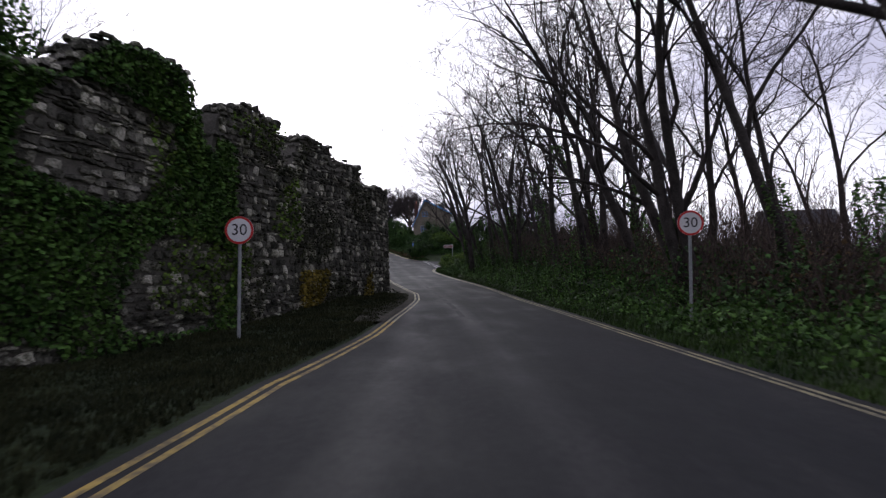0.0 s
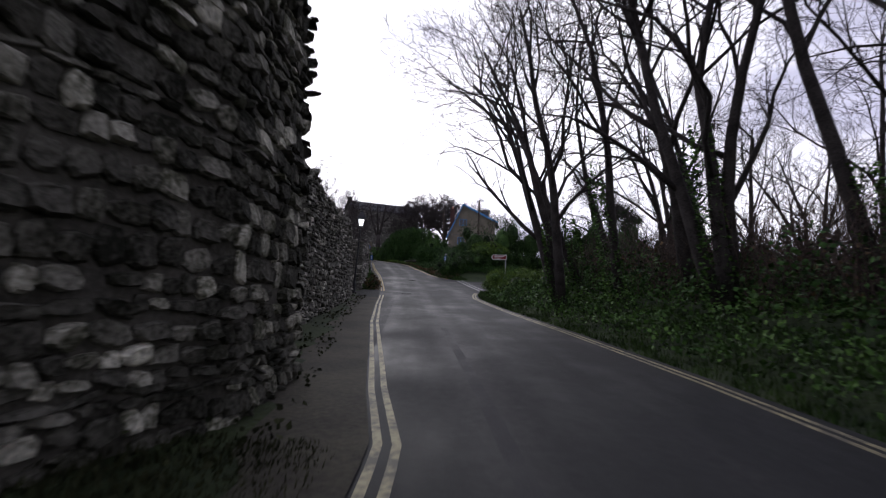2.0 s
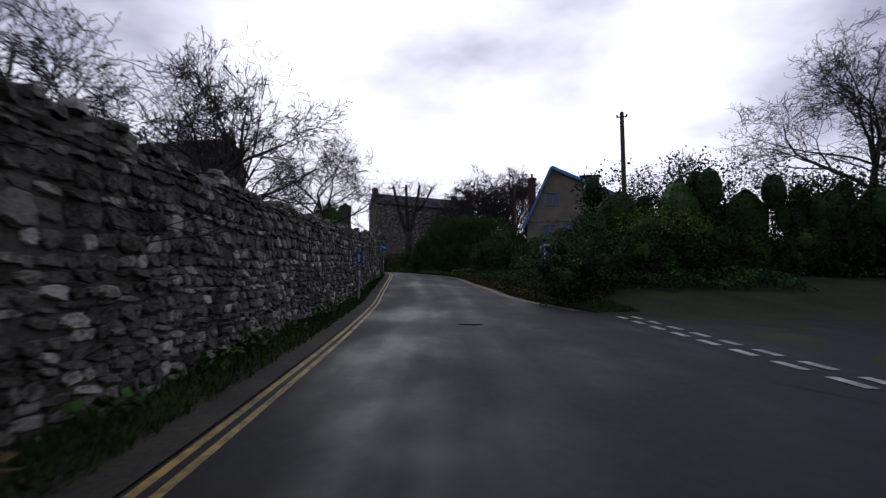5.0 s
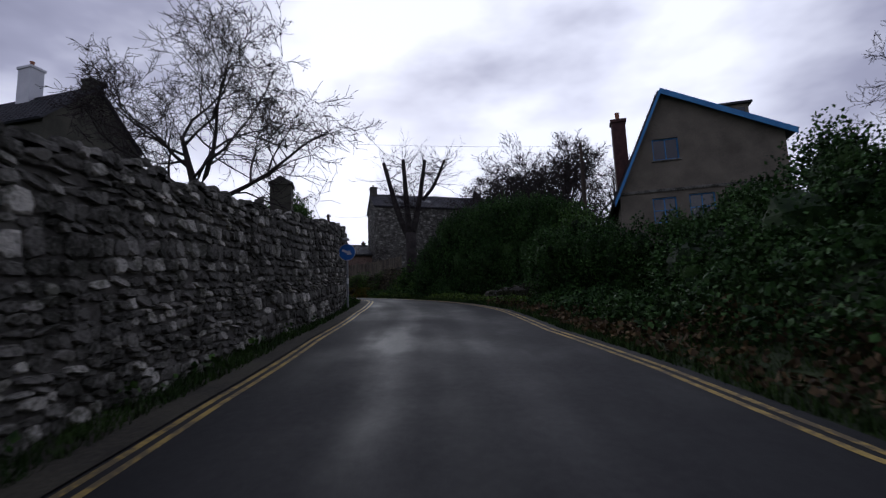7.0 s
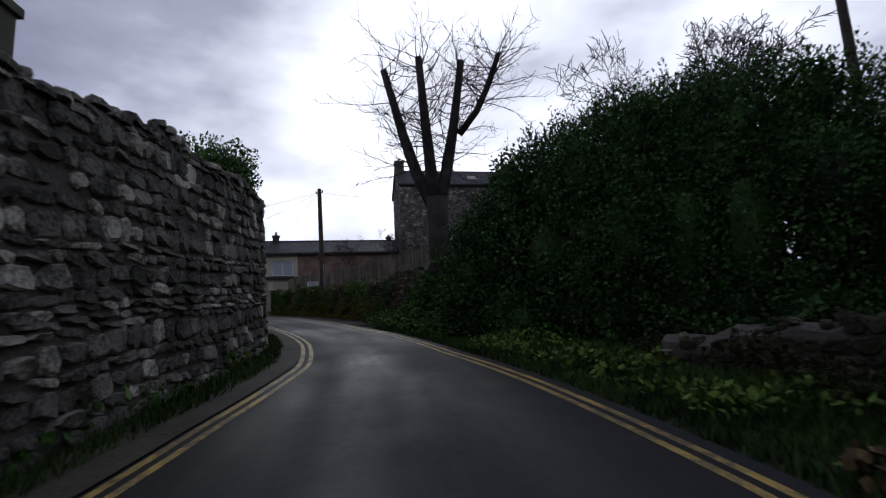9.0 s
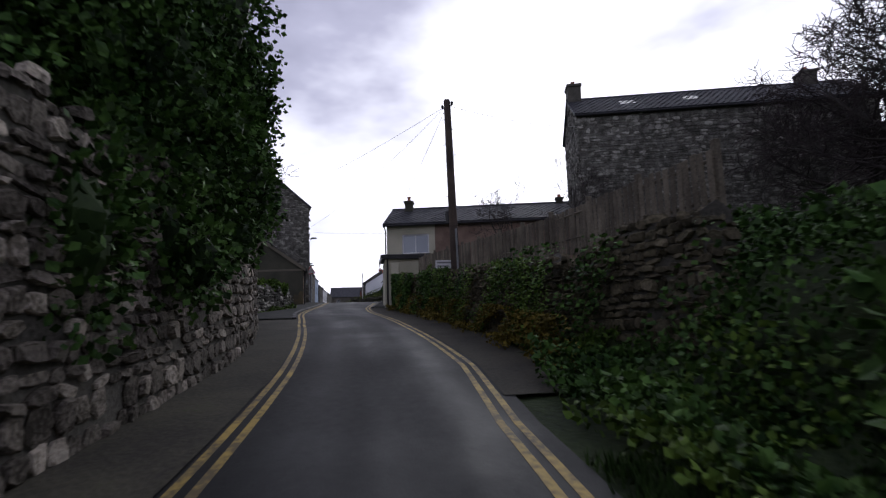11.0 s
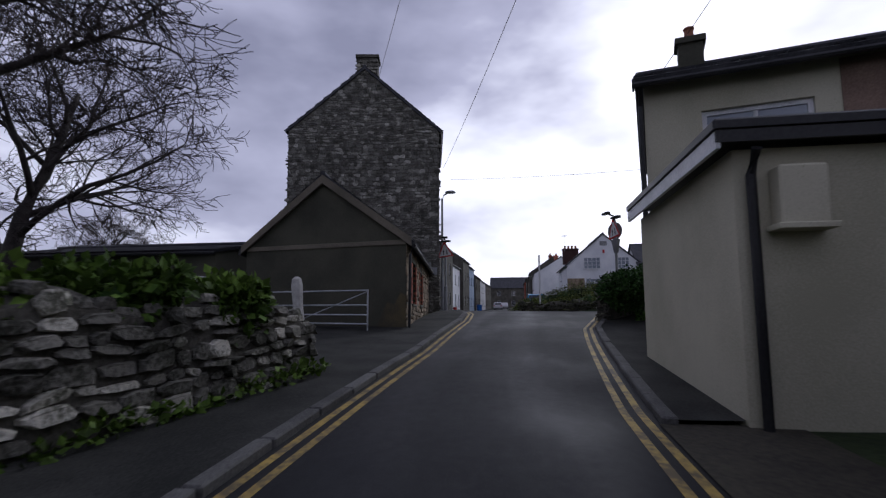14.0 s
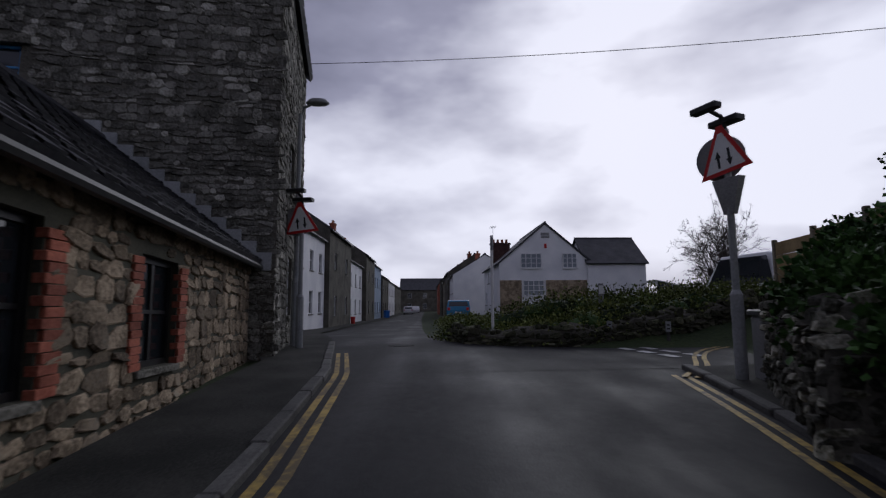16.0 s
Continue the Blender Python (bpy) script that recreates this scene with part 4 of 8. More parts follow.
def tree(kind, x, y, scale=1.0, turn=0.0, label="", dz=0.0, lean=(0, 0), group="bare trees"):
    """A bare winter tree. Kinds are grown once; later ones share the meshes."""
    specs = {
        "wood": dict(seed=21, height=11, trunk_r=0.2, kids=(9, 6, 5, 4), spread=0.8, first=0.3),
        "wood_b": dict(seed=34, height=12, trunk_r=0.17, kids=(8, 6, 5, 4), spread=0.7, first=0.35),
        "wood_c": dict(seed=47, height=10.5, trunk_r=0.2, kids=(7, 6, 5, 4), spread=0.85, first=0.25, fork=True),
        "round": dict(seed=58, height=7.0, trunk_r=0.26, kids=(12, 8, 7, 6), spread=1.05, first=0.22, up=0.1, fine=0.008),
        "round_b": dict(seed=63, height=7.5, trunk_r=0.24, kids=(13, 9, 7, 6), spread=1.1, first=0.2, up=0.1, fine=0.008),
        "spread": dict(seed=97, height=7.6, trunk_r=0.36, kids=(10, 10, 8, 6), spread=1.2, first=0.58, up=0.05, reach=1.65, lean=0.02, fine=0.0095),
        "fan": dict(seed=113, height=5.0, trunk_r=0.34, kids=(14, 11, 8, 5), spread=1.15, first=0.4, up=0.12, reach=2.0, lean=0.02, fine=0.0115, sway=0.6),
        "scrub": dict(seed=71, height=4.0, trunk_r=0.07, kids=(8, 5, 4, 3), spread=0.9, first=0.1, fork=True),
        "sapling": dict(seed=83, height=6.5, trunk_r=0.08, kids=(12, 5, 4, 3), spread=0.6, first=0.15, lean=0.03),
    }
    m = pose(x, y, ground_at(x, y) + dz, lean[0], lean[1], turn) @ Matrix.Scale(scale, 4)
    if kind in TREE_KINDS:
        ob = copy_thing(TREE_KINDS[kind], pose(x, y, ground_at(x, y) + dz, lean[0], lean[1], turn))
        ob.scale = (scale, scale, scale)
        if label:
            tagged(ob, label)
        return ob
    wood, twig = grow_tree(**specs[kind])
    ob = thing("tree", label or "bare winter tree with dark branching limbs", "tree", m, group)
    part("trunk", wood, BARK, ob, smooth=True)
    part("crown", twig, TWIG, ob, "fine bare twigs")
    TREE_KINDS[kind] = ob
    return ob


def ivy_on(tree_x, tree_y, height, r, seed, n=900, tilt=(0.0, 0.0)):
    """Ivy sleeve round a trunk that leans by tilt, metres a metre."""
    rn = np.random.default_rng(seed)
    g = Geo()
    z0 = ground_at(tree_x, tree_y)
    h = height * rn.random(n) ** 1.2
    w = rn.uniform(0, 6.283, n)
    rr = r * (1.25 - 0.6 * h / height) * rn.uniform(0.8, 1.3, n)
    d = unit(np.stack([np.cos(w), np.sin(w), rn.uniform(-0.6, 0.2, n)], 1))
    p = np.stack([tree_x + tilt[0] * h + np.cos(w) * rr, tree_y + tilt[1] * h + np.sin(w) * rr, z0 + h], 1)
    leaf_shapes(g, p, d, unit(rn.normal(size=(n, 3)) + np.array((0, 0, 1))), np.full(n, 0.04), np.full(n, 0.1))
    ob = part("ivy", g, IVY)
    return tagged(ob, "dark ivy climbing a tree trunk", "ivy", kind="stuff")


def lean_to(dx, dy, degrees, turn):
    """The two tilts that lean a thing turned by turn towards (dx, dy)."""
    c, s = math.cos(radians(turn)), math.sin(radians(turn))
    return (-degrees * (-s * dx + c * dy), degrees * (c * dx + s * dy))


WOOD = [("wood_c", 37.5, 5.2, 1.0), ("wood", 38.6, 6.4, 0.95), ("wood_b", 35.0, 6.2, 0.95), ("wood", 33.2, 7.6, 1.05), ("wood_c", 30.5, 6.6, 0.9), ("wood_b", 28.6, 8.4, 1.05), ("wood", 26.0, 7.2, 1.0),
        ("wood_c", 23.5, 8.8, 1.05), ("wood_b", 21.0, 7.0, 1.0), ("wood", 18.6, 8.6, 1.1), ("wood_c", 15.2, 8.0, 1.1), ("wood_b", 12.6, 9.6, 1.1), ("wood", 9.4, 8.6, 1.05), ("wood_b", 40.5, 8.5, 0.9),
        ("wood", 36.5, 10.5, 0.95), ("wood_b", 32.0, 12.0, 1.0), ("wood_c", 27.5, 13.0, 1.0), ("wood", 22.0, 13.5, 1.05), ("wood_b", 17.0, 13.0, 1.0), ("wood_c", 42.5, 12.0, 0.85), ("wood", 44.0, 17.0, 0.9),
        ("wood_b", 38.0, 18.0, 0.95), ("wood_c", 33.0, 19.0, 0.9), ("wood", 27.0, 20.0, 1.0), ("wood_b", 21.0, 19.5, 1.0), ("wood_c", 6.0, 7.4, 1.1), ("wood", 2.0, 9.0, 1.1), ("wood_b", -3.0, 8.0, 1.0),
        ("wood_c", 48.0, 24.0, 0.9), ("wood", 30.0, 28.0, 0.95), ("wood_b", 40.0, 30.0, 0.95), ("wood_c", 20.0, 27.0, 1.0)]
for i, (kind, s, l, sc) in enumerate(WOOD):
    q = along(s, l)
    hd = radians(heading(s))
    away = RNG.uniform(8, 17) if l < 11 else RNG.uniform(3, 9)
    lx, ly = -math.cos(hd), -math.sin(hd)
    tree(kind, q.x, q.y, sc, 53 * i, "ivy-clad bare tree on the roadside bank" if i < 14 else "bare winter tree in the wood above the bank", lean=lean_to(lx, ly, away, 53 * i), group="trees of the roadside wood")
    if i < 14 or i == 25:
        k = math.tan(radians(away))
        ivy_on(q.x, q.y, RNG.uniform(2.5, 6.0), 0.24, 300 + i, 1100, (lx * k, ly * k))

# ---- houses ----


def frame_pose(x, y, z, s):
    """Local x to the right of the road, local y along it, at station s."""
    return pose(x, y, z, 0, 0, heading(s))


def panel(geo, m, w, h, holes, reveal=0.16):
    """A wall face in local x-z with real openings (x, z, w, h) and their reveals; -y is outside."""
    xs = sorted({0.0, w, *[v for o in holes for v in (o[0], o[0] + o[2])]})
    zs = sorted({0.0, h, *[v for o in holes for v in (o[1], o[1] + o[3])]})
    for a, b in zip(xs, xs[1:]):
        for c, d in zip(zs, zs[1:]):
            if any(o[0] - 1e-6 <= a and b <= o[0] + o[2] + 1e-6 and o[1] - 1e-6 <= c and d <= o[1] + o[3] + 1e-6 for o in holes):
                continue
            geo.add([tuple(m @ Vector(p)) for p in ((a, 0, c), (b, 0, c), (b, 0, d), (a, 0, d))], [(0, 1, 2, 3)])
    for x, z, ww, hh in holes:
        q = [(x, z), (x + ww, z), (x + ww, z + hh), (x, z + hh)]
        for i in range(4):
            p0, p1 = q[i], q[(i + 1) % 4]
            geo.add([tuple(m @ Vector(p)) for p in ((p0[0], 0, p0[1]), (p1[0], 0, p1[1]), (p1[0], reveal, p1[1]), (p0[0], reveal, p0[1]))], [(3, 2, 1, 0)])


def window(parent, m, x, z, w, h, frame_mat, cols=2, rows=2, sill=STONE, depth=0.1, bar=0.05, curtain=False, glass=GLASS):
    """A window set in an opening: frame and bars, panes, a sill."""
    g = Geo()
    b = bar
    for x0, x1, z0, z1 in ((x, x + w, z, z + b), (x, x + w, z + h - b, z + h), (x, x + b, z + b, z + h - b), (x + w - b, x + w, z + b, z + h - b)):
        g.box(x0, depth - 0.03, z0, x1, depth + 0.04, z1, m)
    for i in range(1, cols):
        q = x + w * i / cols
        g.box(q - b * 0.4, depth - 0.02, z + b, q + b * 0.4, depth + 0.03, z + h - b, m)
    for i in range(1, rows):
        q = z + h * i / rows
        g.box(x + b, depth - 0.018, q - b * 0.32, x + w - b, depth + 0.028, q + b * 0.32, m)
    win = part("window", g, frame_mat, parent)
    p = Geo()
    p.box(x + b, depth + 0.005, z + b, x + w - b, depth + 0.013, z + h - b, m)
    part("pane", p, glass, win)
    if curtain:
        c = Geo()
        c.box(x + b, depth + 0.08, z + b, x + w - b, depth + 0.10, z + h - b, m)
        part("blind", c, PAINT_WHITE, win, "drawn pale blind")
    s = Geo()
    s.bevel_box(x - 0.06, -0.06, z - 0.07, x + w + 0.06, depth - 0.02, z - 0.003, 0.012, m)
    part("sill", s, sill, win)
    return win


def slated_slope(geo, a, b, c, d, size=(0.32, 0.24), rng=None, lift=0.02):
    """Slates over the slope a-b (eave) to d-c (ridge), each a thin lapped piece."""
    rng = rng or random.Random(5)
    a, b, c, d = Vector(a), Vector(b), Vector(c), Vector(d)
    n = (b - a).cross(d - a).normalized()
    rows = max(int((d - a).length / size[1]), 1)
    cols = max(int((b - a).length / size[0]), 1)
    for r in range(rows):
        v0, v1 = r / rows, min((r + 1.25) / rows, 1.0)
        for k in range(cols + 1):
            u0, u1 = max((k - 0.5 * (r % 2)) / cols, 0), min((k + 1 - 0.5 * (r % 2)) / cols - 0.012, 1)
            if u1 <= u0:
                continue
            j = lift * rng.uniform(0.7, 1.4)
            lo0, lo1 = a.lerp(b, u0).lerp(d.lerp(c, u0), v0), a.lerp(b, u1).lerp(d.lerp(c, u1), v0)
            hi0, hi1 = a.lerp(b, u0).lerp(d.lerp(c, u0), v1), a.lerp(b, u1).lerp(d.lerp(c, u1), v1)
            geo.add([tuple(lo0 + n * (j + 0.012)), tuple(lo1 + n * (j + 0.012)), tuple(hi1 + n * 0.006), tuple(hi0 + n * 0.006), tuple(lo0 + n * j * 0.2), tuple(lo1 + n * j * 0.2)],
                    [(0, 1, 2, 3), (4, 5, 1, 0)])


def chimney(parent, m, x, y, z0, z1, w, d, material, pots=2, pot_h=0.35):
    g = Geo()
    g.bevel_box(x - w / 2, y - d / 2, z0, x + w / 2, y + d / 2, z1 - 0.14, 0.01, m)
    g.bevel_box(x - w / 2 - 0.06, y - d / 2 - 0.06, z1 - 0.14, x + w / 2 + 0.06, y + d / 2 + 0.06, z1, 0.02, m)
    ch = part("chimney", g, material, parent)
    for i in range(pots):
        p = Geo()
        q = x + (i - (pots - 1) / 2) * w / max(pots, 1) * 0.75
        p.lathe([(0.11, z1 - 0.003), (0.13, z1 + 0.05), (0.10, z1 + 0.1), (0.095, z1 + pot_h - 0.06), (0.125, z1 + pot_h - 0.03), (0.11, z1 + pot_h)], q, y, 10, m)
        part("chimney_pot", p, CLAY, ch)
    return ch


def house(name, label, m, w, d, eave, rise, along_x, wall_mat, roof_mat=SLATE, holes=None, over=0.22, verge=0.15, trim=None, slates=True, gutter=None, back=False):
    """A house with its front-left corner at the origin. along_x: the ridge runs along x; else gables face front and back."""
    holes = holes or {}
    h = thing(name, label, "house", m)
    faces = {"front": (Matrix.Identity(4), w), "right": (pose(w, 0, 0, 0, 0, 90), d), "back": (pose(w, d, 0, 0, 0, 180), w), "left": (pose(0, d, 0, 0, 0, -90), d)}
    for key, (f, ww) in faces.items():
        g = Geo()
        panel(g, f, ww, eave, [o[:4] for o in holes.get(key, ())])
        gable = key in (("left", "right") if along_x else ("front", "back"))
        if gable:
            g.add([tuple(f @ Vector(p)) for p in ((0, 0, eave), (ww, 0, eave), (ww / 2, 0, eave + rise))], [(0, 1, 2)])
        # foot of the wall below ground
        g.add([tuple(f @ Vector(p)) for p in ((0, 0, -1.2), (ww, 0, -1.2), (ww, 0, 0), (0, 0, 0))], [(0, 1, 2, 3)])
        part("wall", g, wall_mat, h)
        for o in holes.get(key, ()):
            kw = o[5] if len(o) > 5 else {}
            window(h, f, *o[:4], o[4] if len(o) > 4 else PAINT_WHITE, **kw)
    t = 0.1
    k = rise / ((d if along_x else w) / 2)
    if along_x:
        x0, x1 = -verge, w + verge
        slopes = [((x0, -over, eave - k * over), (x1, -over, eave - k * over), (x1, d / 2, eave + rise), (x0, d / 2, eave + rise)),
                  ((x1, d + over, eave - k * over), (x0, d + over, eave - k * over), (x0, d / 2, eave + rise), (x1, d / 2, eave + rise))]
    else:
        y0, y1 = -verge, d + verge
        slopes = [((-over, y1, eave - k * over), (-over, y0, eave - k * over), (w / 2, y0, eave + rise), (w / 2, y1, eave + rise)),
                  ((w + over, y0, eave - k * over), (w + over, y1, eave - k * over), (w / 2, y1, eave + rise), (w / 2, y0, eave + rise))]
    deck, sl = Geo(), Geo()
    for a, b, c, e in slopes:
        n = (Vector(b) - Vector(a)).cross(Vector(e) - Vector(a)).normalized()
        low = [tuple(Vector(p) + n * 0.015) for p in (a, b, c, e)]
        top = [tuple(Vector(p) + n * (0.015 + t)) for p in (a, b, c, e)]
        deck.add(low + top, [(3, 2, 1, 0), (4, 5, 6, 7), (0, 1, 5, 4), (1, 2, 6, 5), (2, 3, 7, 6), (3, 0, 4, 7)])
        if slates:
            slated_slope(sl, *top)
    roof = part("roof", deck, roof_mat, h)
    if slates:
        part("slate_covering", sl, roof_mat, roof, kind="stuff")
    ridge = Geo()
    if along_x:
        ridge.tube([(-verge, d / 2, eave + rise + t + 0.02), (w + verge, d / 2, eave + rise + t + 0.02)], [0.09, 0.09], 8)
    else:
        ridge.tube([(w / 2, -verge, eave + rise + t + 0.02), (w / 2, d + verge, eave + rise + t + 0.02)], [0.09, 0.09], 8)
    part("ridge_tiles", ridge, SLATE, roof)
    if trim:
        for sgn in (0, 1):
            b = Geo()
            if along_x:
                for px, pz, qx, qz in ((-over, eave - k * over, d / 2, eave + rise), (d + over, eave - k * over, d / 2, eave + rise)):
                    xx = (-verge - 0.03) if sgn == 0 else (w + verge)
                    b.add([(xx, px, pz - 0.12), (xx + 0.03, px, pz - 0.12), (xx + 0.03, px, pz + 0.12), (xx, px, pz + 0.12), (xx, qx, qz - 0.12), (xx + 0.03, qx, qz - 0.12), (xx + 0.03, qx, qz + 0.12), (xx, qx, qz + 0.12)],
                          [(0, 1, 2, 3), (7, 6, 5, 4), (0, 4, 5, 1), (1, 5, 6, 2), (2, 6, 7, 3), (3, 7, 4, 0)])
            else:
                yy = (-verge - 0.03) if sgn == 0 else (d + verge)
                for px, pz in ((-over, eave - k * over), (w + over, eave - k * over)):
                    qx, qz = w / 2, eave + rise
                    b.add([(px, yy, pz - 0.13), (px, yy + 0.03, pz - 0.13), (px, yy + 0.03, pz + 0.12), (px, yy, pz + 0.12), (qx, yy, qz - 0.13), (qx, yy + 0.03, qz - 0.13), (qx, yy + 0.03, qz + 0.12), (qx, yy, qz + 0.12)],
                          [(0, 1, 2, 3), (7, 6, 5, 4), (0, 4, 5, 1), (1, 5, 6, 2), (2, 6, 7, 3), (3, 7, 4, 0)])
            part("bargeboard", b, trim, roof)
    if gutter:
        g = Geo()
        ze = eave - k * over - 0.02
        if along_x:
            g.tube([(-verge, -over - 0.05, ze), (w + verge, -over - 0.05, ze)], [0.055, 0.055], 8)
        else:
            for xx in (-over - 0.05, w + over + 0.05):
                g.tube([(xx, -verge, ze), (xx, d + verge, ze)], [0.055, 0.055], 8)
        part("gutter", g, gutter, h)
    return h


def clad(h, m, w, height, near, mats, size, seed, skip=None, depth=0.035):
    """Rubble facing on a house wall in local x-z, as parts of the house."""
    lay_stones(h, lambda u, v: m @ Matrix.Translation((u, 0, v)), w, height, near, mats, size, depth, seed, fill=0.97, limit=250, skip=skip, tight=1.24)


# tall stone house end with its chimney on the gable
gb = house("tall_stone_house", "tall grey rubble house with a blank gable and slate roof", pose(-61.15, 111.34, 7.25, 0, 0, 59.8), 6.4, 5.6, 7.93, 2.75, False, MORTAR, trim=None, over=0.12, verge=0.06,
           holes={"front": [(1.55, 4.8, 0.6, 0.75, PAINT_BLUE, dict(cols=1, rows=2))], "right": [(2.0, 0.9, 0.9, 1.3, PAINT_WHITE), (4.2, 0.02, 0.9, 2.0, PAINT_BLACK, dict(cols=1, rows=1)), (2.0, 3.6, 0.9, 1.2, PAINT_WHITE), (4.2, 3.6, 0.9, 1.2, PAINT_WHITE)]})
chimney(gb, Matrix.Identity(4), 3.3, 0.35, 10.2, 11.4, 0.9, 0.62, MORTAR, 0)


def gable_height(w, eave, rise):
    return lambda u: eave + rise * (1 - abs(u - w / 2) / (w / 2)) - 0.05


clad(gb, Matrix.Identity(4), 6.4, gable_height(6.4, 7.93, 2.75), (2.2, 6.2, 3.2, 5.2), (STONE_FINE, STONE_FINE_OB), (0.2, 0.1), 61, depth=0.022, skip=lambda u, v: 1.4 < u < 2.3 and 4.65 < v < 5.7)
clad(gb, pose(6.4, 0, 0, 0, 0, 90), 5.6, lambda u: 7.9, (0, 3, 0.5, 3.0), (STONE_FINE, STONE_FINE_OB), (0.21, 0.11), 62, depth=0.022,
     skip=lambda u, v: any(a - 0.1 < u < a + ww + 0.1 and c - 0.1 < v < c + hh + 0.12 for a, c, ww, hh in ((2.0, 0.9, 0.9, 1.3), (4.2, 0.02, 0.9, 2.0), (2.0, 3.6, 0.9, 1.2), (4.2, 3.6, 0.9, 1.2))))
lt = Geo()
lt.bevel_box(1.4, -0.09, 5.55, 2.3, 0.02, 5.72, 0.015)
part("lintel", lt, STONE, gb)
lay_stones(gb, lambda u, v: Matrix.Translation((2.85 + u, 0.03, 10.2 + v)), 0.9, lambda u: 1.1, (0, 0, 0, 0), (STONE, STONE_OB), (0.26, 0.13), 0.03, 64)
# rendered shed with a low gable, stone on its road side
shed_m = pose(-55.6, 108.86, 7.02, 0, 0, 39)
SHED_WIN = [(1.2, 0.8, 1.0, 1.2), (3.6, 0.85, 0.85, 1.1)]
shed = house("stone_shed", "low gabled shed, dark cement-rendered end and rubble road side", shed_m, 5.15, 7.9, 2.38, 1.9, False, RENDER_GREY, over=0.16, verge=0.1, gutter=PAINT_BLACK,
             holes={"right": [(*o, PAINT_BLACK, dict(cols=2, rows=2, depth=0.12, bar=0.06)) for o in SHED_WIN]})
band = Geo()
band.bevel_box(0.02, -0.035, 2.30, 5.13, 0.02, 2.42, 0.01)
for sgn in (-1, 1):
    x0, x1 = 2.575 + sgn * 2.72, 2.575
    band.add([(x0, -0.14, 2.23), (x0, -0.02, 2.23), (x0, -0.02, 2.45), (x0, -0.14, 2.45), (x1, -0.14, 4.12), (x1, -0.02, 4.12), (x1, -0.02, 4.36), (x1, -0.14, 4.36)],
             [(0, 1, 2, 3), (7, 6, 5, 4), (0, 4, 5, 1), (1, 5, 6, 2), (2, 6, 7, 3), (3, 7, 4, 0)])
part("rendered_band", band, RENDER_TAN, shed, "paler cement band round the gable")
corner = Geo()
corner.slab([(4.2, -0.5), (5.14, -0.5), (5.14, 0.95), (4.98, 1.05), (4.8, 0.72), (4.6, 0.8), (4.42, 0.42), (4.3, 0.1)], -0.006, 0.02)
part("stain_patch", corner, OCHRE, shed, "stained ochre patch of bare render")


def in_win(u, v):
    return any(a - 0.17 < u < a + ww + 0.17 and c - 0.1 < v < c + hh + 0.08 for a, c, ww, hh in SHED_WIN)


clad(shed, pose(5.15, 0, 0, 0, 0, 90), 7.9, lambda u: 2.33, (0, 6.5, -0.1, 2.4), (STONE_WARM, STONE_WARM_OB), (0.23, 0.125), 66, skip=in_win, depth=0.028)
brick = Geo()
brick.bevel_box(-0.11, -0.035, 0, 0.11, 0.05, 0.068, 0.006)
brick_mesh = brick.mesh("brick", BRICK)
for a, c, ww, hh in SHED_WIN:
    for i in range(int(hh / 0.076)):
        for x in (a - 0.1 - 0.03 * (i % 2), a + ww + 0.1 + 0.03 * (i % 2)):
            ob = new("brick", brick_mesh)
            ob.parent = shed
            ob.matrix_basis = pose(5.15, 0, 0, 0, 0, 90) @ Matrix.Translation((x, 0, c + i * 0.076))
dp = Geo()
dp.tube([(5.33, -0.02, 2.2), (5.25, -0.02, 2.0), (5.23, -0.02, -0.2)], [0.04] * 3, 8)
part("downpipe", dp, PAINT_BLACK, shed)
# the old shed is out of square: its road side runs off at more than a right angle
SKEW, FALL = 0.31, 0.03
for ob in list(shed.children_recursive):
    if ob.type != "MESH":
        continue
    if ob.data.users == 1:
        b = ob.matrix_basis.copy()
        k = Matrix(((1, -SKEW, 0, 0), (0, 1, 0, 0), (0, -FALL, 1, 0), (0, 0, 0, 1)))
        ob.data.transform(b.inverted() @ k @ b if ob.parent == shed else k)
    else:
        p = ob.matrix_basis.translation
        ob.matrix_basis = Matrix.Translation((-SKEW * p.y, 0, -FALL * p.y)) @ Matrix.Translation(p) @ Matrix.Rotation(SKEW, 4, "Z") @ Matrix.Translation(-p) @ ob.matrix_basis

to_shed = shed_m.inverted() @ gb.matrix_basis
for i in range(15):  # stepped lead flashing where the shed roof meets the gable
    x = 6.2 - 0.26 * i
    q = to_shed @ Vector((x, 0, 0))
    z = 2.38 + 1.9 * (5.15 - (q.x + SKEW * q.y)) / 2.575 - FALL * q.y + shed_m.translation.z - gb.matrix_basis.translation.z + 0.12
    if z > 4.1:
        break
    sf = Geo()
    sf.box(x - 0.13, -0.06, z - 0.12, x + 0.13, -0.012, z + 0.2)
    part("lead_flashing", sf, PAINT_GREY, gb)


# low building in the yard behind the shed
low = house("yard_bungalow", "low dark-walled outbuilding with a shallow felt roof and white window", frame_pose(-63.9, 101.8, 7.1, 133.0), 8.6, 5.0, 2.45, 0.45, True, RENDER_GREY, FELT, slates=False, gutter=PAINT_BLACK,
            holes={"front": [(3.6, 0.75, 1.15, 1.3, PAINT_WHITE, dict(cols=2, rows=1)), (1.4, 0.95, 1.1, 0.9, PAINT_WHITE, dict(cols=1, rows=1, curtain=True, glass=NET_GLASS))]})

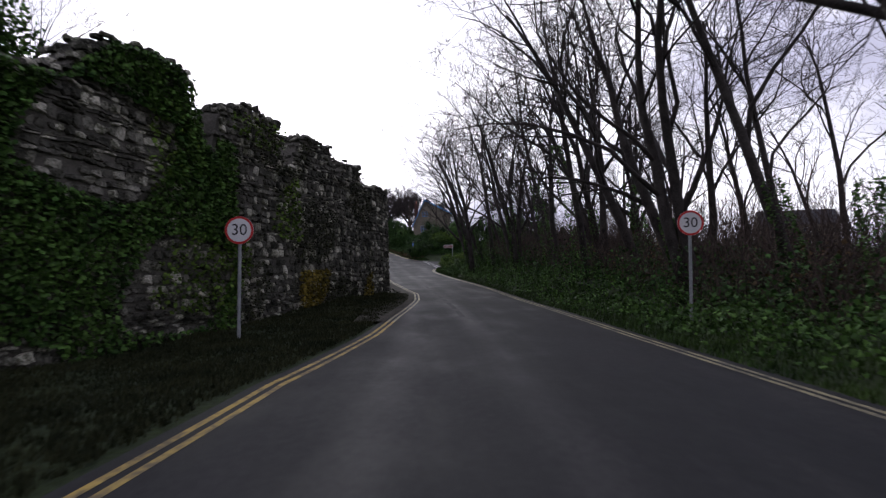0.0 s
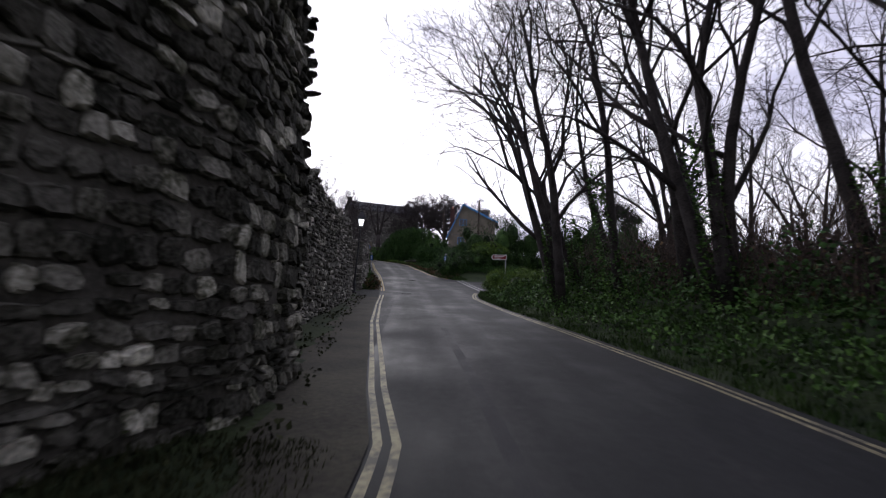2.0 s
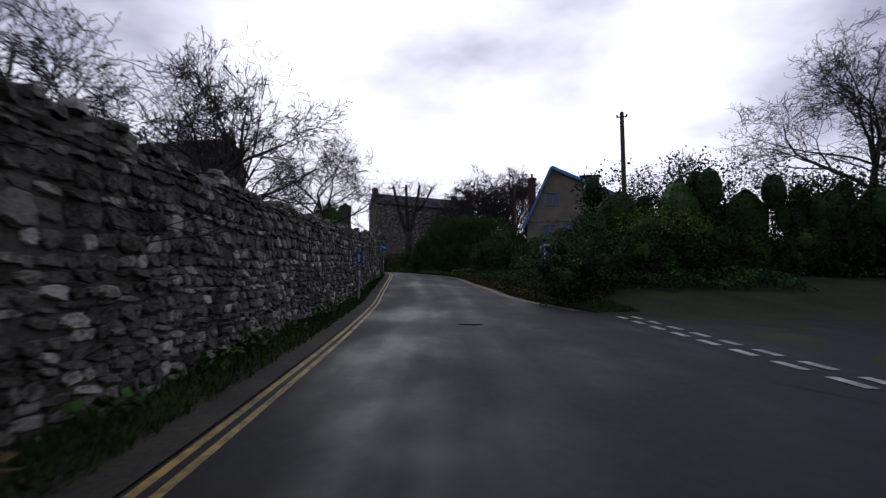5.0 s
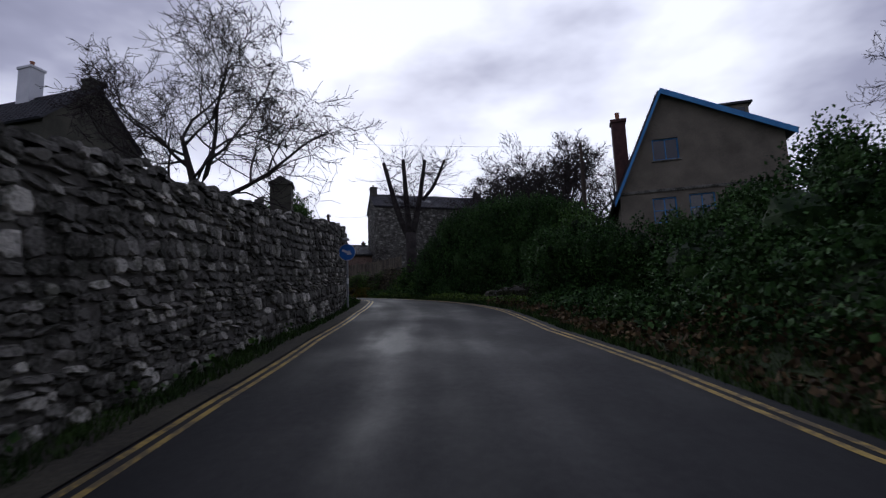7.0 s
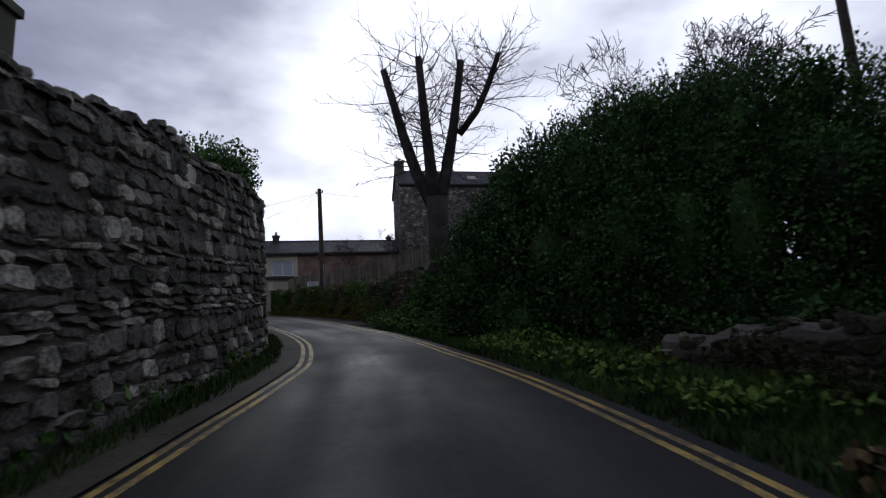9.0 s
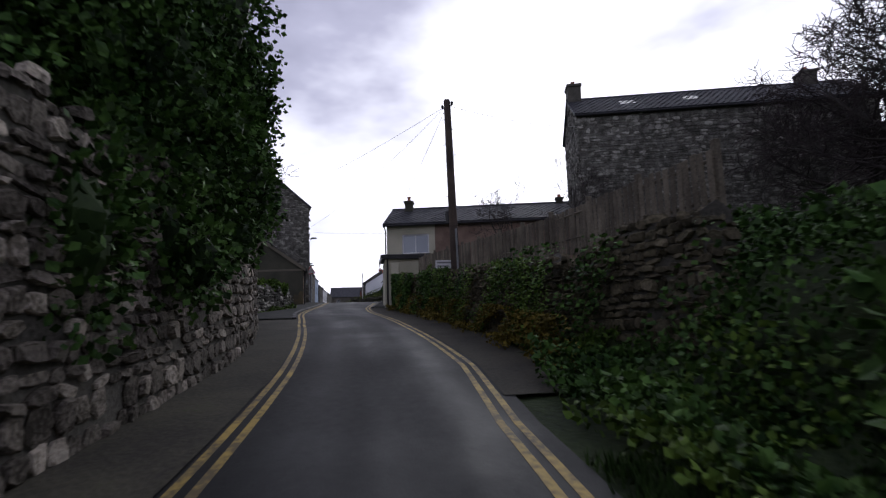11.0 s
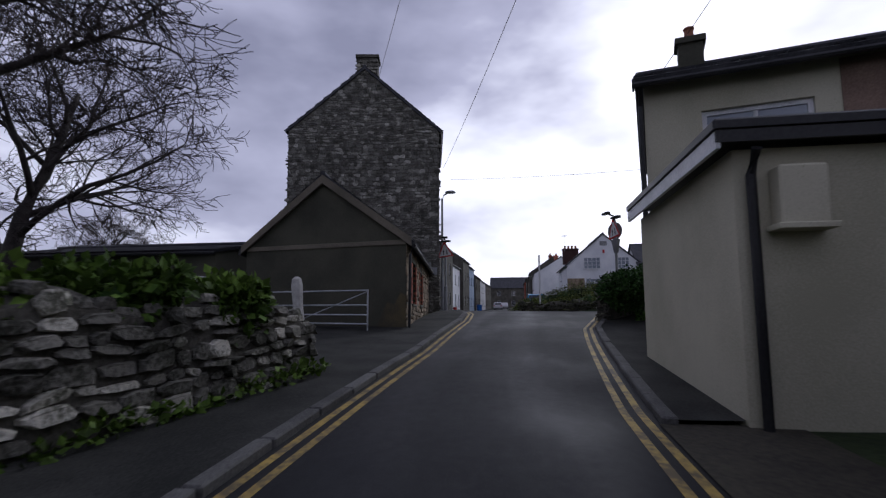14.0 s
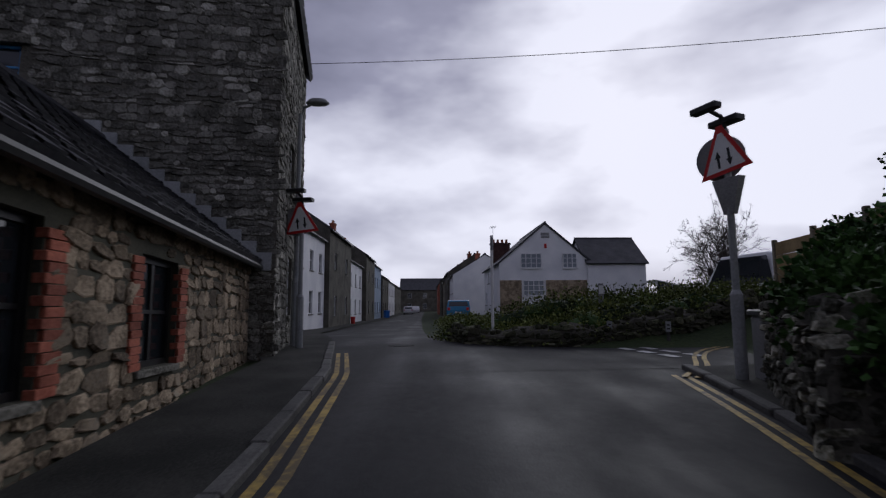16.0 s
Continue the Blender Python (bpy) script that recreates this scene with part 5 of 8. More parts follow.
# cream house by the junction
wh_m = pose(-45.43, 113.64, 6.95, 0, 0, 36)
wh = house("cream_cottage", "cream-rendered cottage with slate roof and black gutters at the road's edge", wh_m, 12.0, 6.0, 4.7, 1.35, True, RENDER_CREAM, trim=PAINT_BLACK, gutter=PAINT_BLACK, over=0.3,
           holes={"front": [(0.9, 2.9, 1.6, 1.15, PAINT_WHITE, dict(cols=2, rows=1, curtain=True, bar=0.08, glass=NET_GLASS))]})
bw = Geo()
bw.bevel_box(2.85, -0.02, -0.5, 12.0, -0.003, 4.6, 0.005)
part("brown_wall", bw, RENDER_BROWN, wh, "brown pebble-dashed part of the front")
chimney(wh, Matrix.Identity(4), 1.0, 2.6, 5.5, 6.6, 0.5, 0.45, RENDER_GREY, 1, 0.3)
for x in (5.4, 6.5, 9.8):
    g = Geo()
    k = 1.35 / 3.0
    y0, y1 = 0.75, 1.4
    zz = lambda y: 4.7 + k * y + 0.12
    g.add([(x, y0, zz(y0)), (x + 0.75, y0, zz(y0)), (x + 0.75, y1, zz(y1)), (x, y1, zz(y1)), (x, y0, zz(y0) - 0.1), (x + 0.75, y0, zz(y0) - 0.1), (x + 0.75, y1, zz(y1) - 0.1), (x, y1, zz(y1) - 0.1)],
          [(0, 1, 2, 3), (4, 5, 1, 0), (5, 6, 2, 1), (6, 7, 3, 2), (7, 4, 0, 3)])
    part("skylight", g, GLASS, wh)
for x in (10.6,):
    chimney(wh, Matrix.Identity(4), x, 3.0, 5.9, 6.5, 0.4, 0.4, RENDER_GREY, 1, 0.2)
dp = Geo()
dp.tube([(-0.1, -0.33, 4.55), (-0.06, -0.06, 4.25), (-0.06, -0.06, -0.2)], [0.045] * 3, 8)
part("downpipe", dp, PAINT_BLACK, wh)
# its flat-roofed front extension
ex_m = pose(-42.36, 110.6, 6.62, 0, 0, 49)
ext = thing("house_extension", "cream-rendered flat-roofed extension on the cottage front", "house extension", ex_m)
EXW, EXD, EXH = 3.6, 3.7, 2.48
ext_faces = {"front": (Matrix.Identity(4), EXW, [(1.75, 1.0, 0.95, 1.2)]), "left": (pose(0, EXD, 0, 0, 0, -90), EXD, []), "right": (pose(EXW, 0, 0, 0, 0, 90), EXD, [])}
for key, (f, ww, hl) in ext_faces.items():
    g = Geo()
    panel(g, f, ww, EXH, hl)
    g.add([tuple(f @ Vector(p)) for p in ((0, 0, -1), (ww, 0, -1), (ww, 0, 0), (0, 0, 0))], [(0, 1, 2, 3)])
    part("wall", g, RENDER_CREAM, ext)
window(ext, Matrix.Identity(4), 1.75, 1.0, 0.95, 1.2, PAINT_WHITE, 2, 1)
g = Geo()
g.bevel_box(-0.22, -0.25, EXH + 0.13, EXW + 0.2, EXD, EXH + 0.22, 0.02)
part("roof", g, PAINT_BLACK, ext, "black felt flat roof")
g = Geo()
g.bevel_box(-0.2, -0.22, EXH - 0.04, -0.16, EXD, EXH + 0.12, 0.005)
part("fascia", g, PAINT_WHITE, ext)
g = Geo()
g.bevel_box(-0.2, -0.23, EXH + 0.01, EXW + 0.18, -0.19, EXH + 0.12, 0.005)
part("fascia", g, PAINT_BLACK, ext)
g = Geo()
g.tube([(0.12, -0.22, EXH - 0.05), (0.12, -0.07, EXH - 0.25), (0.12, -0.07, -0.3)], [0.045] * 3, 8)
part("downpipe", g, PAINT_BLACK, ext)
box = Geo()
box.bevel_box(0.28, -0.22, 1.78, 0.66, -0.004, 2.28, 0.02)
box.bevel_box(0.24, -0.26, 1.73, 0.70, -0.004, 1.78, 0.01)
part("meter_box", box, RENDER_CREAM, ext, "cream wall box over a grey shelf")

# stone house above the lane, with a chimney on its gable
sh = house("stone_house_upper", "grey rubble house with slate roof and skylights above the lane", pose(-35.2, 118.2, 8.8, 0, 0, 34), 15.0, 5.0, 8.0, 1.75, True, MORTAR, over=0.15, gutter=PAINT_BLACK,
           holes={"left": [(1.2, 3.8, 0.6, 1.0, PAINT_WHITE), (1.2, 1.2, 0.6, 1.0, PAINT_WHITE)]})
chimney(sh, Matrix.Identity(4), 0.3, 2.5, 9.1, 10.7, 0.75, 0.9, MORTAR, 1, 0.3)
chimney(sh, Matrix.Identity(4), 13.2, 2.5, 9.1, 10.5, 0.75, 0.9, MORTAR, 1, 0.3)
clad(sh, Matrix.Identity(4), 15.0, lambda u: 7.9, (0, 0, 0, 0), (STONE_FINE, STONE_FINE_OB), (0.26, 0.13), 68)
clad(sh, pose(0, 5.0, 0, 0, 0, -90), 5.0, gable_height(5.0, 8.0, 1.75), (0, 0, 0, 0), (STONE_FINE, STONE_FINE_OB), (0.26, 0.13), 69, skip=lambda u, v: 1.1 < u < 1.9 and (1.1 < v < 2.3 or 3.7 < v < 4.9))
for x in (2.6, 6.0):
    g = Geo()
    k = 1.75 / 2.5
    zz = lambda y: 8.0 + k * y + 0.16
    y0, y1 = 0.9, 1.5
    g.add([(x, y0, zz(y0)), (x + 0.8, y0, zz(y0)), (x + 0.8, y1, zz(y1)), (x, y1, zz(y1)), (x, y0, zz(y0) - 0.1), (x + 0.8, y0, zz(y0) - 0.1), (x + 0.8, y1, zz(y1) - 0.1), (x, y1, zz(y1) - 0.1)],
          [(0, 1, 2, 3), (4, 5, 1, 0), (5, 6, 2, 1), (6, 7, 3, 2), (7, 4, 0, 3)])
    part("skylight", g, GLASS, sh)

# house with blue bargeboards: an uneven gable, steep on the lane side, long and low on the other
bh = thing("gabled_house_blue_trim", "tan roughcast house with uneven gable, blue bargeboards and windows", "house", pose(-11.3, 90.9, 4.6, 0, 0, 2))
BW, BD, BA, BE, BR, BT = 6.6, 7.5, 2.0, 4.3, 6.3, 8.6
BWIN = [(1.5, 5.6, 1.05, 0.95), (1.3, 2.85, 0.95, 1.1), (2.75, 2.85, 1.0, 1.15)]
g = Geo()
panel(g, Matrix.Identity(4), BW, BE, BWIN[1:])
panel(g, Matrix.Translation((1.3, 0, BE)), 2.4, 2.4, [(0.2, 5.6 - BE, 1.05, 0.95)])
k1, k2 = (BT - BE) / BA, (BT - BR) / (BW - BA)
g.add([(0, 0, BE), (1.3, 0, BE), (1.3, 0, BE + k1 * 1.3)], [(0, 1, 2)])
g.add([(1.3, 0, BE + 2.4), (3.7, 0, BE + 2.4), (3.7, 0, BT - k2 * 1.7), (BA, 0, BT), (1.3, 0, BE + k1 * 1.3)], [(0, 1, 2, 3, 4)])
g.add([(3.7, 0, BE), (BW, 0, BE), (BW, 0, BR), (3.7, 0, BT - k2 * 1.7)], [(0, 1, 2, 3)])
g.add([(0, 0, -1.2), (BW, 0, -1.2), (BW, 0, 0), (0, 0, 0)], [(0, 1, 2, 3)])
part("wall", g, RENDER_TAN, bh)
g = Geo()
g.add([(0, BD, -1.2), (0, 0, -1.2), (0, 0, BE), (0, BD, BE)], [(0, 1, 2, 3)])
g.add([(BW, 0, -1.2), (BW, BD, -1.2), (BW, BD, BR), (BW, 0, BR)], [(0, 1, 2, 3)])
g.add([(BW, BD, -1.2), (0, BD, -1.2), (0, BD, BE), (BA, BD, BT), (BW, BD, BR)], [(0, 1, 2, 3, 4)])
part("wall", g, RENDER_TAN, bh)
for o, cr in zip(BWIN, ((2, 1), (2, 2), (2, 2))):
    window(bh, Matrix.Identity(4), *o, PAINT_BLUE, *cr)
deck, sl = Geo(), Geo()
for a, b in (((-0.25, BE - 0.25 * k1), (BA, BT)), ((BW + 0.35, BR - 0.35 * k2), (BA, BT))):
    q = [(a[0], -0.3, a[1]), (a[0], BD, a[1]), (b[0], BD, b[1]), (b[0], -0.3, b[1])]
    if a[0] < 0:
        q = [q[1], q[0], q[3], q[2]]
    n = (Vector(q[1]) - Vector(q[0])).cross(Vector(q[3]) - Vector(q[0])).normalized()
    lo, hi = [tuple(Vector(p) + n * 0.015) for p in q], [tuple(Vector(p) + n * 0.115) for p in q]
    deck.add(lo + hi, [(3, 2, 1, 0), (4, 5, 6, 7), (0, 1, 5, 4), (1, 2, 6, 5), (2, 3, 7, 6), (3, 0, 4, 7)])
    slated_slope(sl, *hi)
    bb_ = Geo()
    m0, m1 = Vector((a[0], -0.34, a[1])), Vector((b[0], -0.34, b[1]))
    bb_.add([tuple(p + Vector((0, y, z))) for p in (m0, m1) for y, z in ((0, -0.12), (0.035, -0.12), (0.035, 0.14), (0, 0.14))], [(0, 1, 2, 3), (7, 6, 5, 4), (0, 4, 5, 1), (1, 5, 6, 2), (2, 6, 7, 3), (3, 7, 4, 0)])
    part("bargeboard", bb_, PAINT_BLUE, bh)
rf = part("roof", deck, SLATE, bh)
part("slate_covering", sl, SLATE, rf, kind="stuff")
chimney(bh, Matrix.Identity(4), 0.35, 1.6, 4.4, 8.2, 0.6, 0.6, BRICK_DARK, 1, 0.4)
dm = Geo()
dm.box(4.4, 0.9, 6.9, 5.7, 3.0, 8.0)
dr = part("dormer", dm, RENDER_TAN, bh)
dg2 = Geo()
dg2.bevel_box(4.25, 0.75, 8.0, 5.85, 3.0, 8.1, 0.02)
part("dormer_roof", dg2, SLATE, dr)
dw = Geo()
dw.box(4.55, 0.87, 7.15, 5.55, 0.895, 7.85)
part("dormer_window", dw, GLASS, dr)
g = Geo()
g.bevel_box(-0.02, -0.05, 4.2, BW + 0.02, -0.003, 4.32, 0.01)
part("string_course", g, STONE, bh)

# white house beyond the junction, with a wing
whs = house("white_house", "white-painted house with small-paned windows and a stone band", frame_pose(-72.3, 138.75, 8.2, 160), 6.4, 9.0, 3.0, 2.7, False, RENDER_WHITE, over=0.15, verge=0.1, slates=False,
            holes={"left": [(1.0, 0.2, 0.9, 1.0, PAINT_WHITE), (4.0, 0.2, 0.9, 1.0, PAINT_WHITE), (2.5, 1.9, 0.9, 0.8, PAINT_WHITE)]})
for x, z, w, h, c in ((1.46, 2.67, 1.45, 1.03, 4), (4.35, 2.67, 1.0, 1.03, 3), (1.6, 0.8, 1.45, 1.05, 4)):
    window(whs, Matrix.Identity(4), x, z, w, h, PAINT_WHITE, c, 3, PAINT_WHITE, depth=-0.045, bar=0.06, glass=NET_GLASS)
vent = Geo()
for i in range(4):
    vent.bevel_box(2.9, -0.03, 4.75 + 0.1 * i, 3.5, 0.0, 4.82 + 0.1 * i, 0.005)
part("gable_vent", vent, SIGN_BACK, whs, "small louvred vent in the gable")
alarm = Geo()
alarm.bevel_box(3.12, -0.08, 4.05, 3.28, 0.0, 4.35, 0.01)
part("alarm_box", alarm, SIGN_RED, whs, "small red alarm box")
for x0, x1 in ((0.0, 1.5), (3.15, 6.0)):
    g = Geo()
    g.bevel_box(x0 + 0.02, -0.05, -0.6, x1, -0.003, 1.85, 0.01)
    part("stone_band", g, STONE_WARM, whs)
for x in (-0.2, 0.5, 1.2, 1.9):
    chimney(whs, Matrix.Identity(4), 0.6 + x * 0.5, 6.5, 3.6, 5.2, 0.5, 0.5, BRICK_DARK, 1, 0.3)
wing = house("white_house_wing", "white-rendered wing with a slate roof beside the gabled house", frame_pose(-68.3, 143.3, 8.2, 160), 4.0, 5.0, 3.0, 1.9, True, RENDER_WHITE, over=0.15, slates=False)
g = Geo()
cons = thing("conservatory", "white-framed glass conservatory against the white house", "conservatory", frame_pose(-65.0, 146.3, 8.3, 160))
g.box(0, 0, 0, 2.6, 2.2, 0.5)
part("base", g, RENDER_WHITE, cons)
for i in range(6):
    g = Geo()
    g.bevel_box(i * 0.51, 0, 0.5, i * 0.51 + 0.06, 0.06, 1.65 - 0.12 * i, 0.005)
    part("post", g, PAINT_WHITE, cons)
g = Geo()
g.add([(0, 0.02, 0.5), (2.6, 0.02, 0.5), (2.6, 0.02, 1.05), (0, 0.02, 1.65)], [(0, 1, 2, 3)])
part("glazing", g, GLASS, cons)
g = Geo()
g.add([(-0.05, -0.05, 1.66), (2.7, -0.05, 1.06), (2.7, 2.2, 1.06), (-0.05, 2.2, 1.66), (-0.05, -0.05, 1.72), (2.7, -0.05, 1.12), (2.7, 2.2, 1.12), (-0.05, 2.2, 1.72)], [(3, 2, 1, 0), (4, 5, 6, 7), (0, 1, 5, 4), (1, 2, 6, 5), (2, 3, 7, 6), (3, 0, 4, 7)])
part("roof", g, PAINT_WHITE, cons)


def terrace(s, l, w, d, eave, rise, material, label, bays, side, z=None):
    """A street house whose front faces the road; side -1 left, 1 right."""
    q = along(s if side > 0 else s + w, l)
    zz = float(np.interp(s, RUN, MID[:, 2])) if z is None else z
    hd = heading(s + w / 2)
    m = pose(q.x, q.y, zz, 0, 0, hd + (-90 if side > 0 else 90))
    if side > 0:
        q = along(s + w, l)
        m = pose(q.x, q.y, zz, 0, 0, hd - 90)
    else:
        q = along(s, l)
        m = pose(q.x, q.y, zz, 0, 0, hd + 90)
    hl = []
    for i in range(bays):
        x = w * (i + 0.5) / bays - 0.45
        hl.append((x, eave * 0.60, 0.9, 1.15, PAINT_WHITE))
        hl.append((x, 0.75, 0.9, 1.3, PAINT_WHITE))
    h = house("terraced_house", label, m, w, d, eave, rise, True, material, over=0.12, verge=0.02, slates=False, gutter=PAINT_BLACK, holes={"front": hl})
    chimney(h, Matrix.Identity(4), 0.4, d / 2, eave + rise - 0.4, eave + rise + 0.9, 0.9, 0.5, BRICK, 3, 0.3)
    tagged(h, group="terraced street houses")
    return h


terrace(152.0, -6.5, 9.5, 6.0, 5.3, 1.6, RENDER_WHITE, "white-painted terraced house with tall windows", 4, -1)
terrace(161.6, -6.2, 9.0, 7.0, 6.3, 2.4, MORTAR, "dark rubble terraced house with red chimney", 2, -1)
terrace(171.0, -6.5, 9.0, 6.0, 5.3, 1.6, RENDER_WHITE, "white-painted terraced house beside the stone one", 3, -1)
terrace(180.2, -6.1, 8.0, 7.0, 6.6, 2.4, MORTAR, "tall dark stone terraced house", 2, -1)
terrace(188.4, -6.2, 9.0, 7.0, 6.4, 2.0, RENDER_BLUE, "pale blue rendered terraced house", 3, -1)
terrace(197.6, -6.0, 10.0, 7.0, 5.6, 2.0, MORTAR, "grey stone terraced house", 3, -1)
terrace(208.0, -6.0, 14.0, 7.0, 5.4, 2.0, RENDER_WHITE, "white terraced houses down the street", 4, -1)
terrace(223.0, -6.0, 20.0, 7.0, 5.4, 2.2, MORTAR, "dark stone terrace further down", 5, -1)
terrace(180.0, 2.6, 8.0, 6.5, 4.6, 2.0, RENDER_WHITE, "white cottage row opposite the terrace", 3, 1)
terrace(189.0, 2.4, 8.0, 6.5, 5.4, 2.2, MORTAR, "grey cottage with dark slate roof", 3, 1)
terrace(198.0, 2.4, 9.0, 6.5, 5.0, 2.4, RENDER_TAN, "tan rendered street house", 3, 1)
terrace(208.0, 2.2, 12.0, 6.5, 5.6, 2.2, MORTAR, "stone street houses with brick chimneys", 4, 1)
terrace(222.0, 2.0, 16.0, 6.5, 5.4, 2.4, BRICK, "red brick street houses", 4, 1)
far_o = along(262, -3)
house("far_street_house", "brown stone house closing the end of the street", frame_pose(far_o.x - 3, far_o.y - 3, 6.6, 262), 14.0, 8.0, 6.0, 3.0, True, MORTAR, slates=False, holes={"front": [(2, 1, 1, 1.4), (6, 1, 1, 1.4), (10, 1, 1, 1.4), (2, 3.8, 1, 1.3), (6, 3.8, 1, 1.3), (10, 3.8, 1, 1.3)]})

# houses glimpsed over the walls
hl_ = house("house_behind_wall", "grey house with slate roof behind the lane wall", pose(-44.60, 83.16, 5.8, 0, 0, 2.1), 9.0, 5.0, 7.6, 2.4, True, RENDER_GREY, over=0.2)
chimney(hl_, Matrix.Identity(4), 4.5, 2.5, 9.4, 11.9, 0.9, 0.7, RENDER_WHITE, 1, 0.4)
chimney(hl_, Matrix.Identity(4), 8.7, 2.5, 9.4, 10.5, 0.6, 0.7, RENDER_GREY, 0)
cot = house("cottage_behind_wall", "low dark cottage with a stone chimney stack behind the wall", frame_pose(-28.4, 81.9, 4.75, 88), 5.2, 4.4, 2.6, 1.0, True, MORTAR, slates=False)
chimney(cot, Matrix.Identity(4), 4.9, 2.0, 2.6, 4.9, 0.85, 0.75, RENDER_GREY, 0)
g = Geo()
g.add([(4.5, 1.6, 4.9), (5.3, 1.6, 4.9), (5.3, 2.4, 4.9), (4.5, 2.4, 4.9), (4.9, 1.6, 5.15), (4.9, 2.4, 5.15)], [(0, 1, 4), (1, 2, 5, 4), (2, 3, 5), (3, 0, 4, 5)])
part("chimney_cap", g, RENDER_GREY, cot)
house("far_house_ruin_side", "pale house behind the ruined wall", pose(-25.0, 40.0, 1.0, 0, 0, 25), 9.0, 6.0, 3.0, 1.8, True, RENDER_TAN, slates=False, holes={"front": [(1.5, 1.0, 1.0, 1.1), (5.5, 1.0, 1.0, 1.1)]})
for x, y, w, tn in ((62.0, 62.0, 10.0, -40), (48.0, 88.0, 11.0, -20)):
    house("distant_house", "distant grey house beyond the wood", pose(x, y, 3.0, 0, 0, tn), w, 7.0, 5.0, 2.4, True, RENDER_TAN, slates=False, holes={"front": [(1.5, 1.0, 1.0, 1.2), (6.0, 1.0, 1.0, 1.2), (1.5, 3.3, 1.0, 1.1), (6.0, 3.3, 1.0, 1.1)]})

# ---- paved edges and road wear ----


def kerbs(s0, s1, edge, side, label):
    """Kerb stones in a row, each a piece, with the footway's edge strip behind them."""
    k = thing("kerb", label, "kerb", kind="structure")
    g = Geo()
    g.bevel_box(-0.07, -0.448, -0.2, 0.07, 0.448, 0.075, 0.015)
    me = g.mesh("kerbstone", KERB)
    s = s0
    while s < s1:
        q = along(s + 0.45, edge(s + 0.45) + side * 0.09)
        ob = new("kerbstone", me)
        ob.parent = k
        a, b = along(s, edge(s)), along(s + 0.9, edge(s + 0.9))
        ob.matrix_basis = pose(q.x, q.y, q.z + RNG.uniform(-0.004, 0.006), math.degrees(math.atan2(b.z - a.z, 0.9)), 0, math.degrees(math.atan2(-(b.x - a.x), b.y - a.y)) + RNG.uniform(-1, 1))
        s += 0.9
    return k


def outer_left(s):
    return float(np.interp(s, [99, 105, 108, 112, 115, 116, 118.6, 120.5, 124.6, 125.2, 130, 131, 138, 142, 150, 160, 240], [-2.45, -2.45, -2.5, -2.85, -3.2, -4.4, -4.0, -3.4, -2.35, -5.0, -5.0, -2.3, -2.6, -4.2, -6.4, -6.6, -6.4]))


structure("verge_left_upper", ribbon(104, 115.5, lambda s: outer_left(s) - 0.1, lambda s: edge_l(s) + 0.02, 0.015, cols=2), VERGE, "muddy worn strip under the ivy-hung wall", "verge")
structure("footway_left", ribbon(115.5, 240, lambda s: outer_left(s) - 0.1, lambda s: edge_l(s) - 0.1, 0.055, cols=3), PAVING, "worn dark tarmac footway along the houses", "pavement")
structure("verge_right", ribbon(103, 122.6, lambda s: edge_r(s) - 0.02, lambda s: 2.75 if s > 106 else 2.75 + 0.2 * (106 - s), 0.012, cols=2), VERGE, "dark muddy verge under the retaining wall", "verge")
structure("footway_corner", ribbon(122.6, 137, lambda s: edge_r(s) + 0.1, lambda s: edge_r(s) + 1.2 + 0.35 * max(s - 128, 0) ** 0.5, 0.05, cols=2), PAVING, "dark tarmac strip by the cottage wall", "pavement")
structure("yard_surface", ribbon(118.0, 131.0, lambda s: -13.0, lambda s: outer_left(s) - 0.05, 0.06, cols=12), PAVING, "dark worn tarmac yard beside the shed", "yard")
kerbs(115.5, 141, edge_l, -1, "low worn kerb along the footway")
kerbs(122.6, 137, edge_r, 1, "low worn kerb beside the cottage")
structure("footway_entrance", ribbon(45.2, 51.0, lambda s: -3.6, lambda s: edge_l(s) + 0.01, 0.03, cols=2), PAVING, "pale worn concrete apron at the castle entrance", "pavement")
structure("verge_left", ribbon(13, 45.2, lambda s: float(np.interp(s, [13, 20, 27, 46], [-2.2, -2.3, -3.0, -3.0])), lambda s: edge_l(s) + 0.01, 0.02, cols=3), VERGE, "muddy gravel verge under the castle wall", "verge")
structure("verge_left_bend", ribbon(51.2, 104, lambda s: edge_l(s) - 1.4, lambda s: edge_l(s) + 0.01, 0.02, cols=2), VERGE, "muddy verge with weeds under the lane wall", "verge")
for s0, s1, a, b in ((47.8, 50.2, -1.0, 0.6), (14, 33, 0.62, 0.78), (18, 44, -0.95, -0.8), (52.6, 53.4, 0.4, 1.9)):
    structure("road_patch", ribbon(s0, s1, a, b, 0.003), ASPHALT_OLD, "darker patched strip of asphalt", "road patch")
cover = Geo()
cover.lathe([(0.3, -0.02), (0.3, 0.006), (0.27, 0.009), (0.0, 0.009)], 0, 0, 20)
for s, l in ((49.0, -0.2), (141.2, -0.6), (63, 0.6)):
    q = along(s, l)
    ob = part("manhole_cover", cover if s == 49.0 else mc_mesh, CAST_IRON)
    mc_mesh = ob.data
    ob.matrix_basis = pose(q.x, q.y, q.z + 0.002)
    tagged(ob, "worn cast-iron manhole cover set in the road", "manhole cover")


